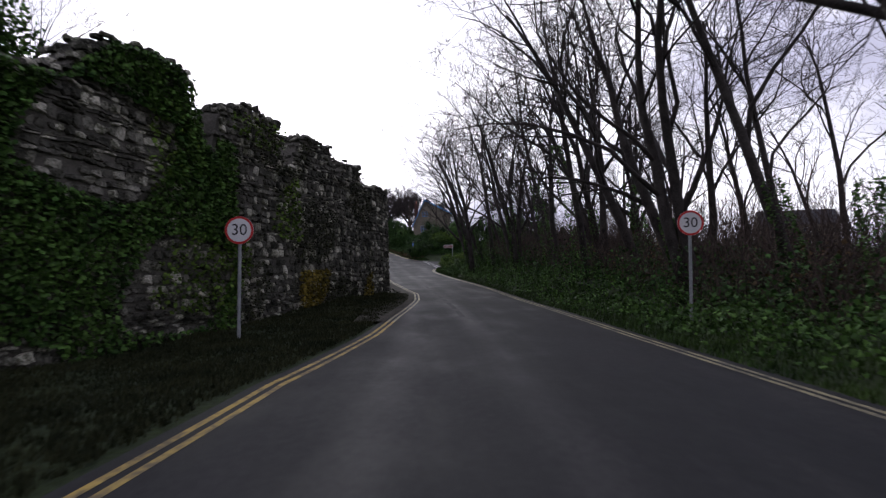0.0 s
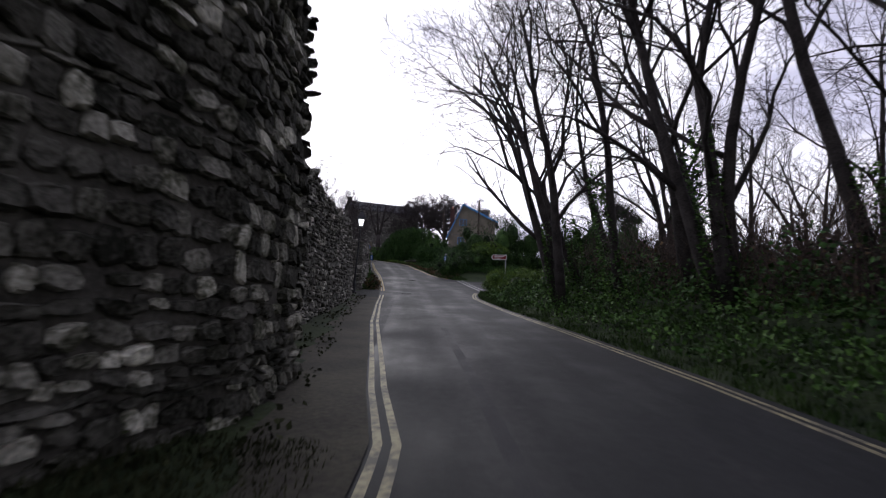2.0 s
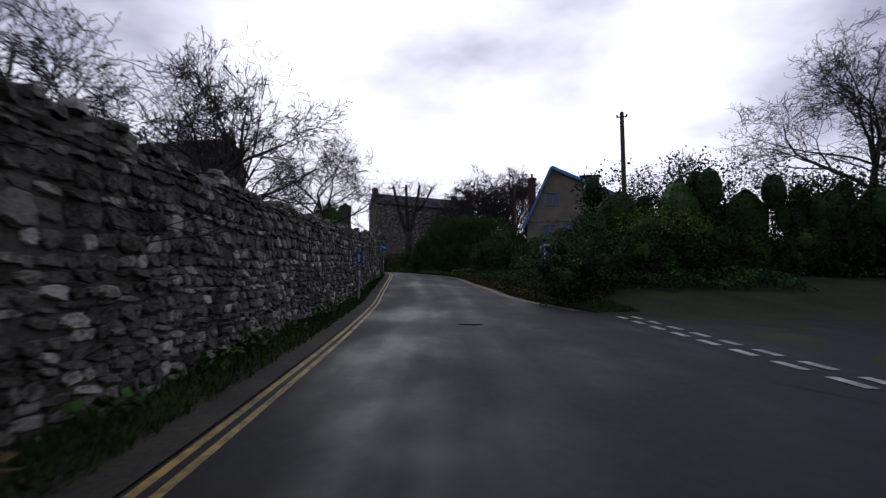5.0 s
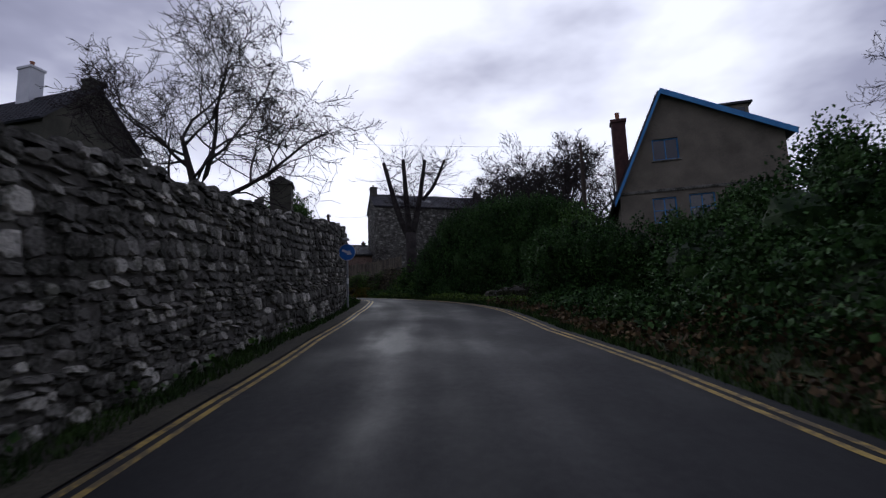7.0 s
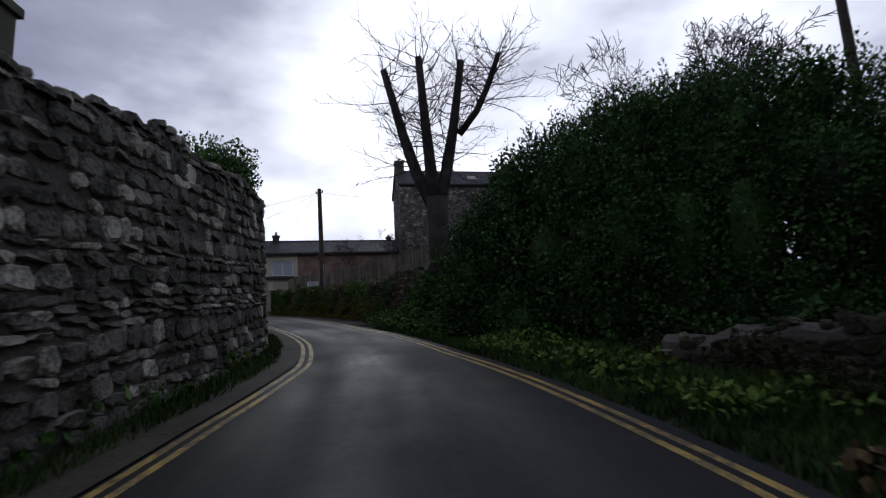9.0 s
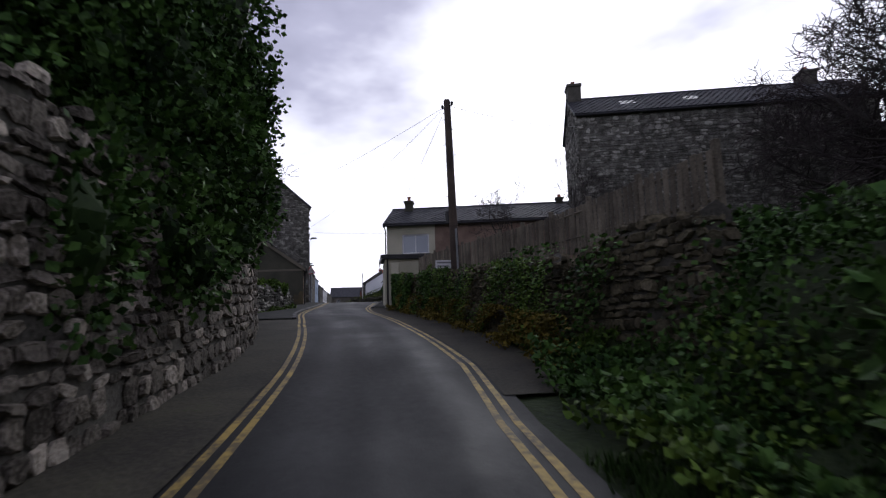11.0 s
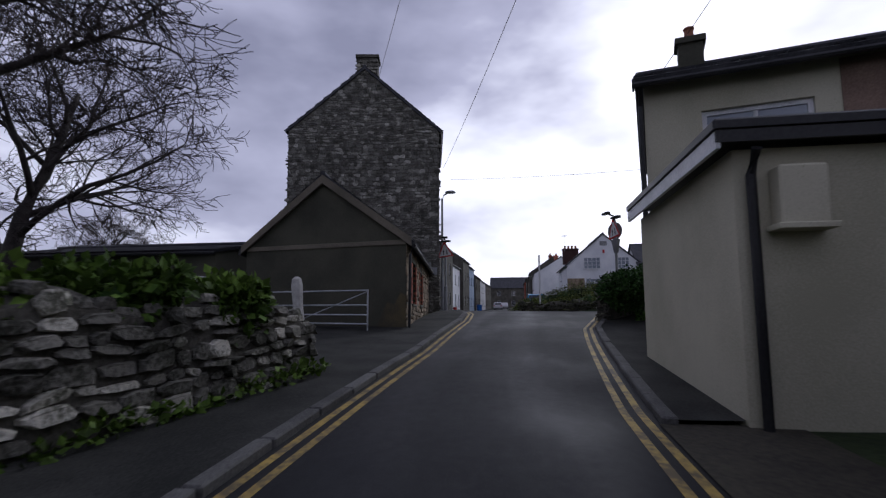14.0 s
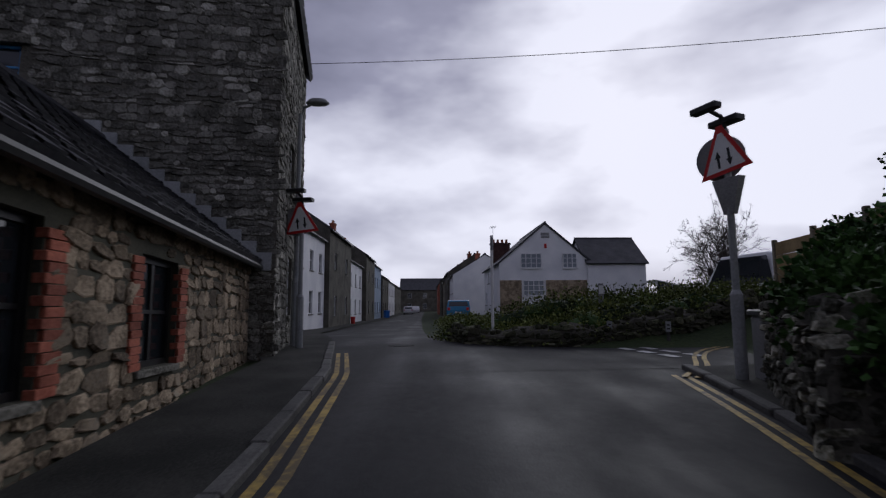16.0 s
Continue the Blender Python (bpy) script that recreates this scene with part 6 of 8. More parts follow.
def dash(name, pts, w, z=0.016, label="worn white give-way dash on the road"):
    """White dashes at places (x, y, length, turn)."""
    for x, y, ln, tn in pts:
        g = Geo()
        m = Matrix.Rotation(radians(tn), 4, "Z")
        base = float(station(x, y)[2][0])
        g.add([tuple(Vector((x, y, 0)) + (m @ Vector(p)) + Vector((0, 0, float(station(x + (m @ Vector(p)).x, y + (m @ Vector(p)).y)[2][0]) + z))) for p in ((-ln / 2, -w / 2, 0), (ln / 2, -w / 2, 0), (ln / 2, w / 2, 0), (-ln / 2, w / 2, 0))], [(0, 1, 2, 3)])
        structure(name, g, WHITE_LINE, label, "road marking")


rows = []
for i in range(11):
    for l in (4.75, 5.15):
        q = along(54.0 + i * 1.05, l)
        rows.append((q.x, q.y, 0.62, heading(54 + i) + 90))
dash("give_way_mark", rows, 0.16)
rows = []
for i in range(6):
    for k in range(2):
        a = Vector((-53.4, 122.2)).lerp(Vector((-56.2, 123.6)), i / 5) + Vector((0.25, 0.45)) * k
        rows.append((a.x, a.y, 0.42, 152))
dash("give_way_mark", rows, 0.2)
q0, q1 = along(141.6, 0.9), along(142.6, 7.0)
dash("edge_line", [((q0.x + q1.x) / 2, (q0.y + q1.y) / 2, (q1 - q0).length, math.degrees(math.atan2(q1.y - q0.y, q1.x - q0.x)))], 0.09, label="thin worn white edge line at the junction")

# ---- planting ----


def values(v, s):
    return np.array([v(k) for k in s]) if callable(v) else np.full(len(s), float(v))


def strip_places(rn, s0, s1, l0, l1, count):
    """Random places on a roadside strip: stations, and points on the terrain."""
    s = rn.uniform(s0, s1, count)
    grid = np.linspace(s0, s1, 160)
    a, b = np.interp(s, grid, values(l0, grid)), np.interp(s, grid, values(l1, grid))
    l = a + (b - a) * rn.random(count)
    x, y = np.interp(s, RUN, MID[:, 0]), np.interp(s, RUN, MID[:, 1])
    tx, ty = np.interp(s, RUN, TAN[:, 0]), np.interp(s, RUN, TAN[:, 1])
    x, y = x + ty * l, y - tx * l
    return s, np.stack([x, y, terrain(x, y)], 1)


def carpet(name, label, s0, s1, l0, l1, h, count, size, material, seed, category="undergrowth", patch=0.0):
    """Leaves over a stretch of the roadside, on the terrain, h metres deep. l0, l1 and h may be functions of s."""
    rn = np.random.default_rng(seed)
    g = Geo()
    s, p = strip_places(rn, s0, s1, l0, l1, count)
    clump = 0.55 + 0.45 * np.sin(p[:, 0] * 1.9 + 1.3 * np.sin(p[:, 1] * 1.1)) * np.sin(p[:, 1] * 1.7 + seed)
    ok = clump >= patch
    s, p, clump = s[ok], p[ok], clump[ok]
    n = len(p)
    p[:, 2] += (h(0) if callable(h) else h) * clump * rn.random(n) ** 0.5
    d = unit(rn.normal(size=(n, 3)) * 0.6 + np.array((0, 0, 0.15)))
    k = size * rn.uniform(0.5, 1.5, n)
    leaf_shapes(g, p, d, unit(rn.normal(size=(n, 3)) + np.array((0, 0, 1))), k * 0.42, k)
    return tagged(part(name, g, material), label, category, kind="stuff")


def blades(name, label, s0, s1, l0, l1, count, h, seed, material=GRASS):
    """Grass tufts beside the road."""
    rn = np.random.default_rng(seed)
    g = Geo()
    s, p = strip_places(rn, s0, s1, l0, l1, count)
    p = np.repeat(p, 3, 0)
    n = len(p)
    p[:, :2] += rn.uniform(-0.05, 0.05, (n, 2))
    a, hh, w = rn.uniform(0, 6.283, n), h * rn.uniform(0.5, 1.4, n), 0.011
    lean = rn.uniform(0.1, 0.9, n) * hh
    side = np.stack([-np.sin(a) * w, np.cos(a) * w, np.full(n, -0.02)], 1)
    tip = np.stack([np.cos(a) * lean, np.sin(a) * lean, hh], 1)
    low = side * np.array((-1, -1, 1))
    vs = np.stack([p + side, p + low, p + tip], 1).reshape(-1, 3)
    g.v = list(map(tuple, vs.tolist()))
    g.f = list(map(tuple, np.arange(3 * n).reshape(-1, 3).tolist()))
    return tagged(part(name, g, material), label, "grass", kind="stuff")


def bush(name, label, blobs, count, size, material, seed, category="bush", core=0.55, shell=0.62, boughs=3):
    """A bush of many small leaves over a dark core coloured as inner shade. Blobs stand on the terrain: x, y, height of
    centre, radii.
    """
    rng = random.Random(seed)
    x0, y0 = blobs[0][0], blobs[0][1]
    z0 = ground_at(x0, y0)
    real = [(b[0], b[1], ground_at(b[0], b[1]) + b[2], *b[3:]) for b in blobs]
    for b in list(real):  # smaller boughs break the outline
        for _ in range(boughs):
            w, k = rng.uniform(0, 6.283), rng.uniform(0.4, 0.62)
            real.append((b[0] + 0.7 * b[3] * math.cos(w), b[1] + 0.7 * b[4] * math.sin(w), b[2] + b[5] * rng.uniform(-0.25, 0.6), b[3] * k, b[4] * k, b[5] * k))
    h = thing(name, label, category)
    inner = Geo()
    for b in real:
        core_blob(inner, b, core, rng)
    # solid dark core: the shade between the leaves, put in as colour
    part("inner_growth", inner, LAUREL_AND_SHADE, h, kind="stuff")
    g = Geo()
    leaf_cloud(g, real, count, size, seed, shell)
    part("foliage", g, material, h)
    return h


# roadside wood: ivy and bramble under the trees
carpet("undergrowth", "dark ivy and bramble covering the roadside bank", -12, 48, lambda s: edge_r(s) + 0.35, lambda s: edge_r(s) + 7.5, lambda s: 0.8, 60000, 0.085, IVY, 401)
carpet("undergrowth", "tangled bramble and shrubs under the trees", -8, 42, lambda s: edge_r(s) + 1.6, lambda s: edge_r(s) + 9, lambda s: 1.9, 30000, 0.1, HEDGE, 402, patch=0.3)
carpet("undergrowth", "dark ivy thicket at the back of the wood", -4, 42, lambda s: edge_r(s) + 6, lambda s: edge_r(s) + 12, 1.9, 30000, 0.1, HEDGE, 460)
carpet("bracken", "dead brown bracken among the trees", -5, 46, lambda s: edge_r(s) + 3, lambda s: edge_r(s) + 12, 2.0, 20000, 0.1, BRACKEN, 403, patch=0.5)
blades("grass", "green winter grass on the right-hand verge", -5, 52, lambda s: edge_r(s) + 0.12, lambda s: edge_r(s) + 2.2, 16000, 0.10, 404)
blades("grass", "mossy grass verge under the ruined wall", -5, 24, lambda s: edge_l(s) - 5.0, lambda s: edge_l(s) - 0.25, 45000, 0.055, 405, MOSS)
carpet("weeds", "low weeds at the foot of the ruined wall", 14, 46, lambda s: edge_l(s) - 2.2, lambda s: edge_l(s) - 0.6, 0.14, 2500, 0.06, MOSS, 406, patch=0.5)
blades("grass", "grass and weeds along the lane wall", 51, 100, lambda s: edge_l(s) - 1.1, lambda s: edge_l(s) - 0.35, 12000, 0.11, 407)
carpet("weeds", "weeds and ivy at the foot of the lane wall", 51, 98, lambda s: edge_l(s) - 1.3, lambda s: edge_l(s) - 0.6, 0.4, 3500, 0.1, IVY, 408, patch=0.45)
bush("wall_shrub", "ochre-green shrub against the wall end", [(-10.6, 50.4, 0.35, 0.5, 0.6, 0.55), (-11.0, 51.6, 0.3, 0.4, 0.7, 0.45)], 900, 0.1, BRACKEN, 409)


def brushwood(name, label, s0, s1, l0, l1, count, h, seed, material):
    """Thin bare stems and side shoots standing thick together."""
    rn = np.random.default_rng(seed)
    rg = random.Random(seed)
    g = Geo()
    s, p = strip_places(rn, s0, s1, l0, l1, count)
    for q in p.tolist():
        hh = h * rg.uniform(0.35, 1.15)
        e = Vector((rg.gauss(0, 0.22), rg.gauss(0, 0.22), 1)).normalized()
        a = Vector(q) - Vector((0, 0, 0.1))
        mid = a + e * hh * 0.5
        top = mid + (e + Vector((rg.gauss(0, 0.25), rg.gauss(0, 0.25), 0))).normalized() * hh * 0.5
        g.tube([a, mid, top], [0.016, 0.012, 0.005], 3, False)
        for _ in range(7):
            f = rg.uniform(0.15, 1.0)
            b = a.lerp(mid, f * 2) if f < 0.5 else mid.lerp(top, f * 2 - 1)
            d = (e + Vector((rg.gauss(0, 0.7), rg.gauss(0, 0.7), rg.gauss(0, 0.3)))).normalized()
            g.tube([b, b + d * hh * rg.uniform(0.12, 0.3)], [0.008, 0.004], 3, False)
    return tagged(part(name, g, material), label, "undergrowth", kind="stuff")


brushwood("brushwood", "brown bare brushwood and saplings under the trees", -6, 43, lambda s: edge_r(s) + 2.6, lambda s: edge_r(s) + 9.5, 3600, 2.3, 461, BRUSH)
brushwood("brushwood", "tall bare thicket at the back of the wood", -6, 46, lambda s: edge_r(s) + 7, lambda s: edge_r(s) + 17, 3600, 4.2, 462, BRUSH)
# junction corner
bush("junction_bush", "rounded bright green bush on the junction corner", [(-2.7, 52.6, 0.6, 1.1, 1.1, 0.9), (-2.2, 51.0, 0.7, 1.2, 1.1, 1.0), (-1.2, 53.2, 0.7, 1.3, 1.2, 1.0), (-1.6, 49.4, 0.5, 1.0, 1.2, 0.8), (0.3, 52.0, 0.8, 1.4, 1.3, 1.1)], 42000, 0.055, SHRUB, 410)
bush("ivy_clump", "dark ivy-covered shrub beside the junction bush", [(0.9, 47.0, 0.4, 1.1, 1.2, 0.8), (0.9, 45.2, 0.4, 1.3, 1.4, 0.9), (1.6, 48.6, 0.5, 1.5, 1.5, 0.9), (1.4, 42.6, 0.4, 1.2, 1.5, 0.9)], 26000, 0.065, IVY, 411)
blades("grass", "bright grass under the junction bush", 41, 53, lambda s: edge_r(s) + 0.1, lambda s: edge_r(s) + 1.3, 5000, 0.13, 412)
bush("hedge", "clipped dark hedge behind the junction", [(-8.6 + 0.8 * i, 68.2 + 0.5 * i, 0.8 + 0.15 * math.sin(i * 2.1), 0.95, 0.8, 1.05) for i in range(18)], 34000, 0.09, LAUREL_AND_SHADE, 413, "hedge")
bush("garden_shrubs", "large dark evergreen shrubs over the hedge", [(x, y, h * 1.1 + 0.2, rx, ry, rz * 1.5) for x, y, h, rx, ry, rz in [(-6.0, 73.0, 1.9, 1.7, 1.5, 1.6), (-3.2, 74.6, 2.2, 1.8, 1.6, 1.9), (-0.2, 75.8, 2.0, 1.8, 1.6, 1.8), (3.0, 77.0, 1.8, 1.9, 1.6, 1.6), (6.5, 78.5, 2.2, 2.0, 1.8, 2.0), (10.0, 78.0, 2.4, 2.0, 1.8, 2.2)] + [(1.8 + 1.1 * j, 75.4 - 0.25 * j, 1.5, 1.3, 1.3, 1.9 + 0.4 * math.sin(j * 1.7)) for j in range(14)]], 62000, 0.11, LAUREL_AND_SHADE, 414)
bush("garden_shrub", "yellow-green shrub behind the hedge", [(-5.0, 71.2, 1.8, 1.5, 1.1, 1.0), (-3.6, 72.0, 1.6, 1.2, 1.0, 0.9)], 4500, 0.1, SHRUB, 415)
pine = bush("evergreen", "dark flat-topped evergreen beyond the garden shrubs", [(11.0, 82.0, 6.9, 1.5, 1.4, 1.0), (9.9, 82.0, 6.3, 1.1, 1.0, 0.8), (12.0, 82.2, 6.0, 1.2, 1.0, 0.9), (11.2, 82.0, 4.8, 1.0, 1.0, 0.9)], 9000, 0.13, LAUREL_AND_SHADE, 464, "tree", core=0.4, shell=0.3)
g = Geo()
pz_ = ground_at(11.0, 82.0)
g.tube([(11.0, 82.0, pz_ - 0.3), (11.2, 82.0, pz_ + 3.8), (11.0, 82.0, pz_ + 6.9)], [0.22, 0.18, 0.12], 8)
part("trunk", g, BARK, pine, smooth=True)
# right-hand bank before the bend
carpet("undergrowth", "dark shrubs and bramble on the bank", 68, 86, lambda s: edge_r(s) + 0.9, lambda s: edge_r(s) + 9, lambda s: 0.8, 60000, 0.085, HEDGE, 420)
carpet("bracken", "dead bracken and fallen leaves at the road's edge", 68, 88, lambda s: edge_r(s) + 0.25, lambda s: edge_r(s) + 1.6, 0.25, 4500, 0.1, BRACKEN, 421)
blades("grass", "rough grass on the bank at the bend", 76, 97, lambda s: edge_r(s) + 0.8, lambda s: edge_r(s) + 7.5, 45000, 0.13, 429)
blades("grass", "grass along the right-hand edge", 66, 101, lambda s: edge_r(s) + 0.12, lambda s: edge_r(s) + 1.5, 14000, 0.10, 422)
bush("bank_shrubs", "tall dark shrubs on the bank by the blue-trimmed house", [tuple(along(s, l))[:2] + (h, r, r, r) for s, l, h, r in ((72, 6.4, 0.5, 1.1), (75, 6.6, 0.5, 1.1), (78, 6.2, 0.5, 1.1), (80.5, 5.6, 0.5, 1.0), (82, 7.4, 0.5, 1.1), (84.6, 6.0, 0.6, 1.1), (77, 9.2, 0.6, 1.3), (73, 9.5, 0.7, 1.4))], 26000, 0.085, HEDGE, 423)
IVY_TREE = [(-6.9, 82.2, 1.5, 1.2, 1.2, 1.7), (-5.9, 80.6, 1.2, 1.3, 1.3, 1.5), (-6.0, 78.6, 0.7, 1.2, 1.3, 1.0), (-8.4, 83.6, 0.9, 1.1, 1.1, 1.1)]
bush("ivy_tree", "ivy-smothered small tree in front of the blue-trimmed house", IVY_TREE, 22000, 0.09, HEDGE, 438, "ivy tree")
bank_line = [(-14.2, 85.4), (-13.5, 85.2), (-12.8, 85.0), (-12.0, 84.8), (-11.2, 84.5), (-10.4, 84.2), (-9.6, 83.9), (-8.8, 83.6)]
bush("bank_hedge", "dense dark hedge on the bank below the blue-trimmed house", [(x, y, (6.55 - ground_at(x, y)) * f, 0.7, 0.75, (6.55 - ground_at(x, y)) * 0.4) for x, y in bank_line for f in (0.35, 0.62)], 42000, 0.075, HEDGE, 467, "hedge", boughs=2)
bush("ivy_stump", "ivy-smothered stump on the bank", [(-13.2, 87.9, 1.2, 0.9, 0.9, 1.7), (-13.1, 88.1, 2.9, 0.95, 0.9, 1.0), (-12.2, 87.2, 1.0, 0.9, 0.9, 1.4)], 9000, 0.085, IVY, 424)
HEDGE_TOP = [(-21.3, 94.8, 8.2), (-20.6, 94.6, 9.0), (-19.7, 94.3, 9.6), (-18.8, 94.1, 9.75), (-17.9, 93.8, 9.9), (-17.0, 93.6, 9.95), (-16.0, 93.3, 9.9), (-15.0, 93.0, 9.7), (-14.0, 92.8, 9.45), (-13.2, 92.5, 9.0), (-12.5, 92.4, 8.4)]
hedge_blobs = []
for x, y, z in HEDGE_TOP:
    h = z - ground_at(x, y)
    hedge_blobs += [(x, y + 0.5, h * 0.62, 1.0, 1.25, h * 0.36), (x + 0.3, y - 0.3, h * 0.36, 1.0, 1.1, h * 0.38), (x, y - 0.7, 0.5, 0.9, 0.9, 0.9)]
bush("tall_hedge", "big overgrown dark hedge above the bend", hedge_blobs, 170000, 0.075, HEDGE, 425, "hedge", boughs=2)
carpet("undergrowth", "dark brambles under the tall hedge", 90.5, 98, 4.6, 9.0, 1.1, 26000, 0.085, HEDGE, 439)
rngs = random.Random(426)
sprigs = Geo()
for _ in range(1300):
    t = rngs.random()
    x = -20.9 + 8.2 * t
    y = float(np.interp(x, [q[0] for q in HEDGE_TOP], [q[1] for q in HEDGE_TOP])) + 0.5 + rngs.uniform(-0.8, 0.8)
    z = float(np.interp(x, [q[0] for q in HEDGE_TOP], [q[2] for q in HEDGE_TOP])) + rngs.uniform(-0.75, -0.2)
    p, lean = Vector((x, y, z)), Vector((rngs.gauss(0, 0.25), rngs.gauss(0, 0.25), 1)).normalized()
    for j in range(rngs.randint(5, 9)):
        leaf_shape(sprigs, p + lean * (0.065 * j), Vector((rngs.gauss(0, 0.6), rngs.gauss(0, 0.6), 0.7)).normalized(), Vector((rngs.gauss(0, 1), rngs.gauss(0, 1), 0.2)).normalized(), 0.022, 0.1)
tagged(part("hedge_shoots", sprigs, HEDGE), "upright leafy shoots along the hedge top", "hedge", kind="stuff")
carpet("undergrowth", "ivy, nettles and bramble on the bend's bank", 96.5, 104, lambda s: edge_r(s) + 0.5, lambda s: edge_r(s) + 5.5, lambda s: 0.6, 26000, 0.075, IVY, 427)
carpet("weeds", "moss and creeping weeds over the low tumbled wall", 86, 92.5, 3.6, 5.6, 0.75, 9000, 0.06, MOSS, 463)
carpet("weeds", "bright green weeds at the bank's foot", 86, 103, lambda s: edge_r(s) + 0.3, lambda s: edge_r(s) + 1.8, 0.4, 8000, 0.075, SHRUB, 428, patch=0.4)
# retaining wall planting
carpet("wall_plants", "ivy and ferns spilling over the retaining wall", 103, 119, 2.6, 3.7, lambda s: 0.22, 14000, 0.08, IVY, 430)
carpet("wall_plants", "pale green plants along the wall top", 104, 119.5, 2.7, 3.9, 0.5, 20000, 0.08, SHRUB, 431, patch=0.45)


def hang(name, label, s0, s1, l, z0, z1, out, count, size, material, seed):
    """Creeper on a wall face, thinning downwards."""
    rn = np.random.default_rng(seed)
    g = Geo()
    s, v = rn.uniform(s0, s1, count), rn.random(count)
    ok = np.sin(s * 1.7 + seed + 1.5 * v) * np.sin(s * 0.8 + v * 3 + seed) + 0.5 * np.sin(s * 3.7 + v * 5 + seed) + rn.normal(0, 0.3, count) > 0.12
    s, v = s[ok], v[ok]
    n = len(s)
    l = values(l, s) - out * rn.uniform(0.02, 0.2, n)
    tx, ty = np.interp(s, RUN, TAN[:, 0]), np.interp(s, RUN, TAN[:, 1])
    p = np.stack([np.interp(s, RUN, MID[:, 0]) + ty * l, np.interp(s, RUN, MID[:, 1]) - tx * l, np.interp(s, RUN, MID[:, 2]) + z0 + (z1 - z0) * v], 1)
    d = unit(np.stack([-ty * out, tx * out, np.full(n, -0.6)], 1) + rn.normal(size=(n, 3)) * np.array((0.6, 0.6, 0.2)))
    k = size * rn.uniform(0.6, 1.4, n)
    leaf_shapes(g, p, d, unit(rn.normal(size=(n, 3)) + np.array((0, 0, 1))), k * 0.45, k)
    return tagged(part(name, g, material), label, "creeper", kind="stuff")


hang("creeper", "dark ivy hanging on the retaining wall", 114, 120.2, 2.55, 0.1, 1.6, 1, 12000, 0.085, IVY, 432)
hang("creeper", "yellowing plants low on the retaining wall", 104, 119, 2.52, 0.0, 0.75, 1, 22000, 0.055, YELLOW_LEAF, 433)
carpet("weeds", "yellow and green weeds along the muddy verge", 104, 120, 2.0, 2.5, 0.35, 5000, 0.06, YELLOW_LEAF, 468, patch=0.5)
hang("creeper", "fresh green ferns on the retaining wall", 105, 120, 2.52, 0.1, 1.65, 1, 13000, 0.055, SHRUB, 434)
hang("creeper", "thick ivy covering the end of the retaining wall", 101.5, 107, lambda s: 3.35 - 0.12 * (s - 101.5), 0.1, 1.9, 1, 2600, 0.075, IVY, 435)
hang("creeper", "patchy ivy over the middle of the retaining wall", 106, 114, 2.55, 0.3, 1.7, 1, 3500, 0.06, IVY, 437)
bush("ivy_mass", "huge ivy-smothered tree overhanging the lane wall", [tuple(along(s, l))[:2] + (h, r, r, rz) for s, l, h, r, rz in
     ((101.5, -4.0, 3.6, 1.4, 1.8), (103.2, -3.7, 4.2, 1.5, 2.2), (105.0, -3.6, 4.4, 1.55, 2.4), (106.6, -3.5, 4.2, 1.4, 2.3), (107.9, -3.5, 3.6, 1.1, 1.7), (104.5, -2.9, 2.9, 1.0, 1.0), (106.3, -2.8, 2.6, 0.9, 0.9), (103.0, -3.0, 2.6, 0.9, 0.9), (101.8, -2.75, 1.7, 0.7, 1.1), (103.6, -2.75, 1.8, 0.7, 1.0), (105.2, -2.75, 2.0, 0.7, 0.9), (109.2, -3.5, 4.2, 1.2, 1.9), (110.6, -3.6, 4.1, 1.1, 1.7), (111.8, -3.7, 3.9, 0.8, 1.2), (109.0, -2.85, 2.9, 0.8, 0.9))], 80000, 0.095, IVY, 436, "ivy tree")
# ruined wall's ivy
rnw = np.random.default_rng(440)
for pts, n, mt, lab in (((WALL_A[1], WALL_A[2], WALL_A[3]), 30000, IVY, "dark ivy climbing the ruined wall"), ((WALL_A[2], WALL_A[3], WALL_A[4]), 5000, SHRUB, "paler creeper patches on the ruined wall"), ((WALL_A[4], WALL_A[5], WALL_A[6]), 3500, YELLOW_LEAF, "yellowish moss and weeds low on the wall"), ((WALL_A[3], WALL_A[5], WALL_A[6]), 14000, MOSS, "dull moss and small plants in the wall joints")):
    g = Geo()
    run = polyline(pts)
    off = polyline(WALL_A)[WALL_A.index(pts[0])]
    u = rnw.random(n) * run[-1]
    i = (u >= run[1]).astype(int)
    pa = np.array(pts)
    seg = pa[i + 1] - pa[i]
    seg = seg / np.linalg.norm(seg, axis=1)[:, None]
    p = pa[i] + seg * (u - np.array(run)[i])[:, None]
    out = np.stack([seg[:, 1], -seg[:, 0]], 1)
    lim = np.minimum(7.8 if mt is IVY else 5.5 if mt in (SHRUB, MOSS) else 1.2, np.interp(u + off, [r[0] for r in RUIN_TOP], [r[1] for r in RUIN_TOP]) - 0.05)
    h = lim * rnw.random(n) ** (0.8 if mt is IVY else 1.0)
    ok = np.sin(u * 1.1 + h * 0.8 + n) + np.sin(h * 1.9 - u * 0.7) > (-0.3 if mt is IVY else 0.35)
    p, out, h = p[ok], out[ok], h[ok]
    m = len(p)
    q = p + out * (rnw.uniform(0.03, 0.22, m) - 0.03 * h)[:, None]
    d = unit(np.stack([out[:, 0], out[:, 1], np.full(m, -0.5)], 1) + rnw.normal(size=(m, 3)) * np.array((0.5, 0.5, 0.1)))
    k = (0.055 if mt is MOSS else 0.09) * rnw.uniform(0.6, 1.4, m)
    leaf_shapes(g, np.stack([q[:, 0], q[:, 1], terrain(p[:, 0], p[:, 1]) + h], 1), d, unit(rnw.normal(size=(m, 3)) + np.array((0, 0, 1))), k * 0.45, k)
    tagged(part("creeper", g, mt), lab, "creeper", kind="stuff")
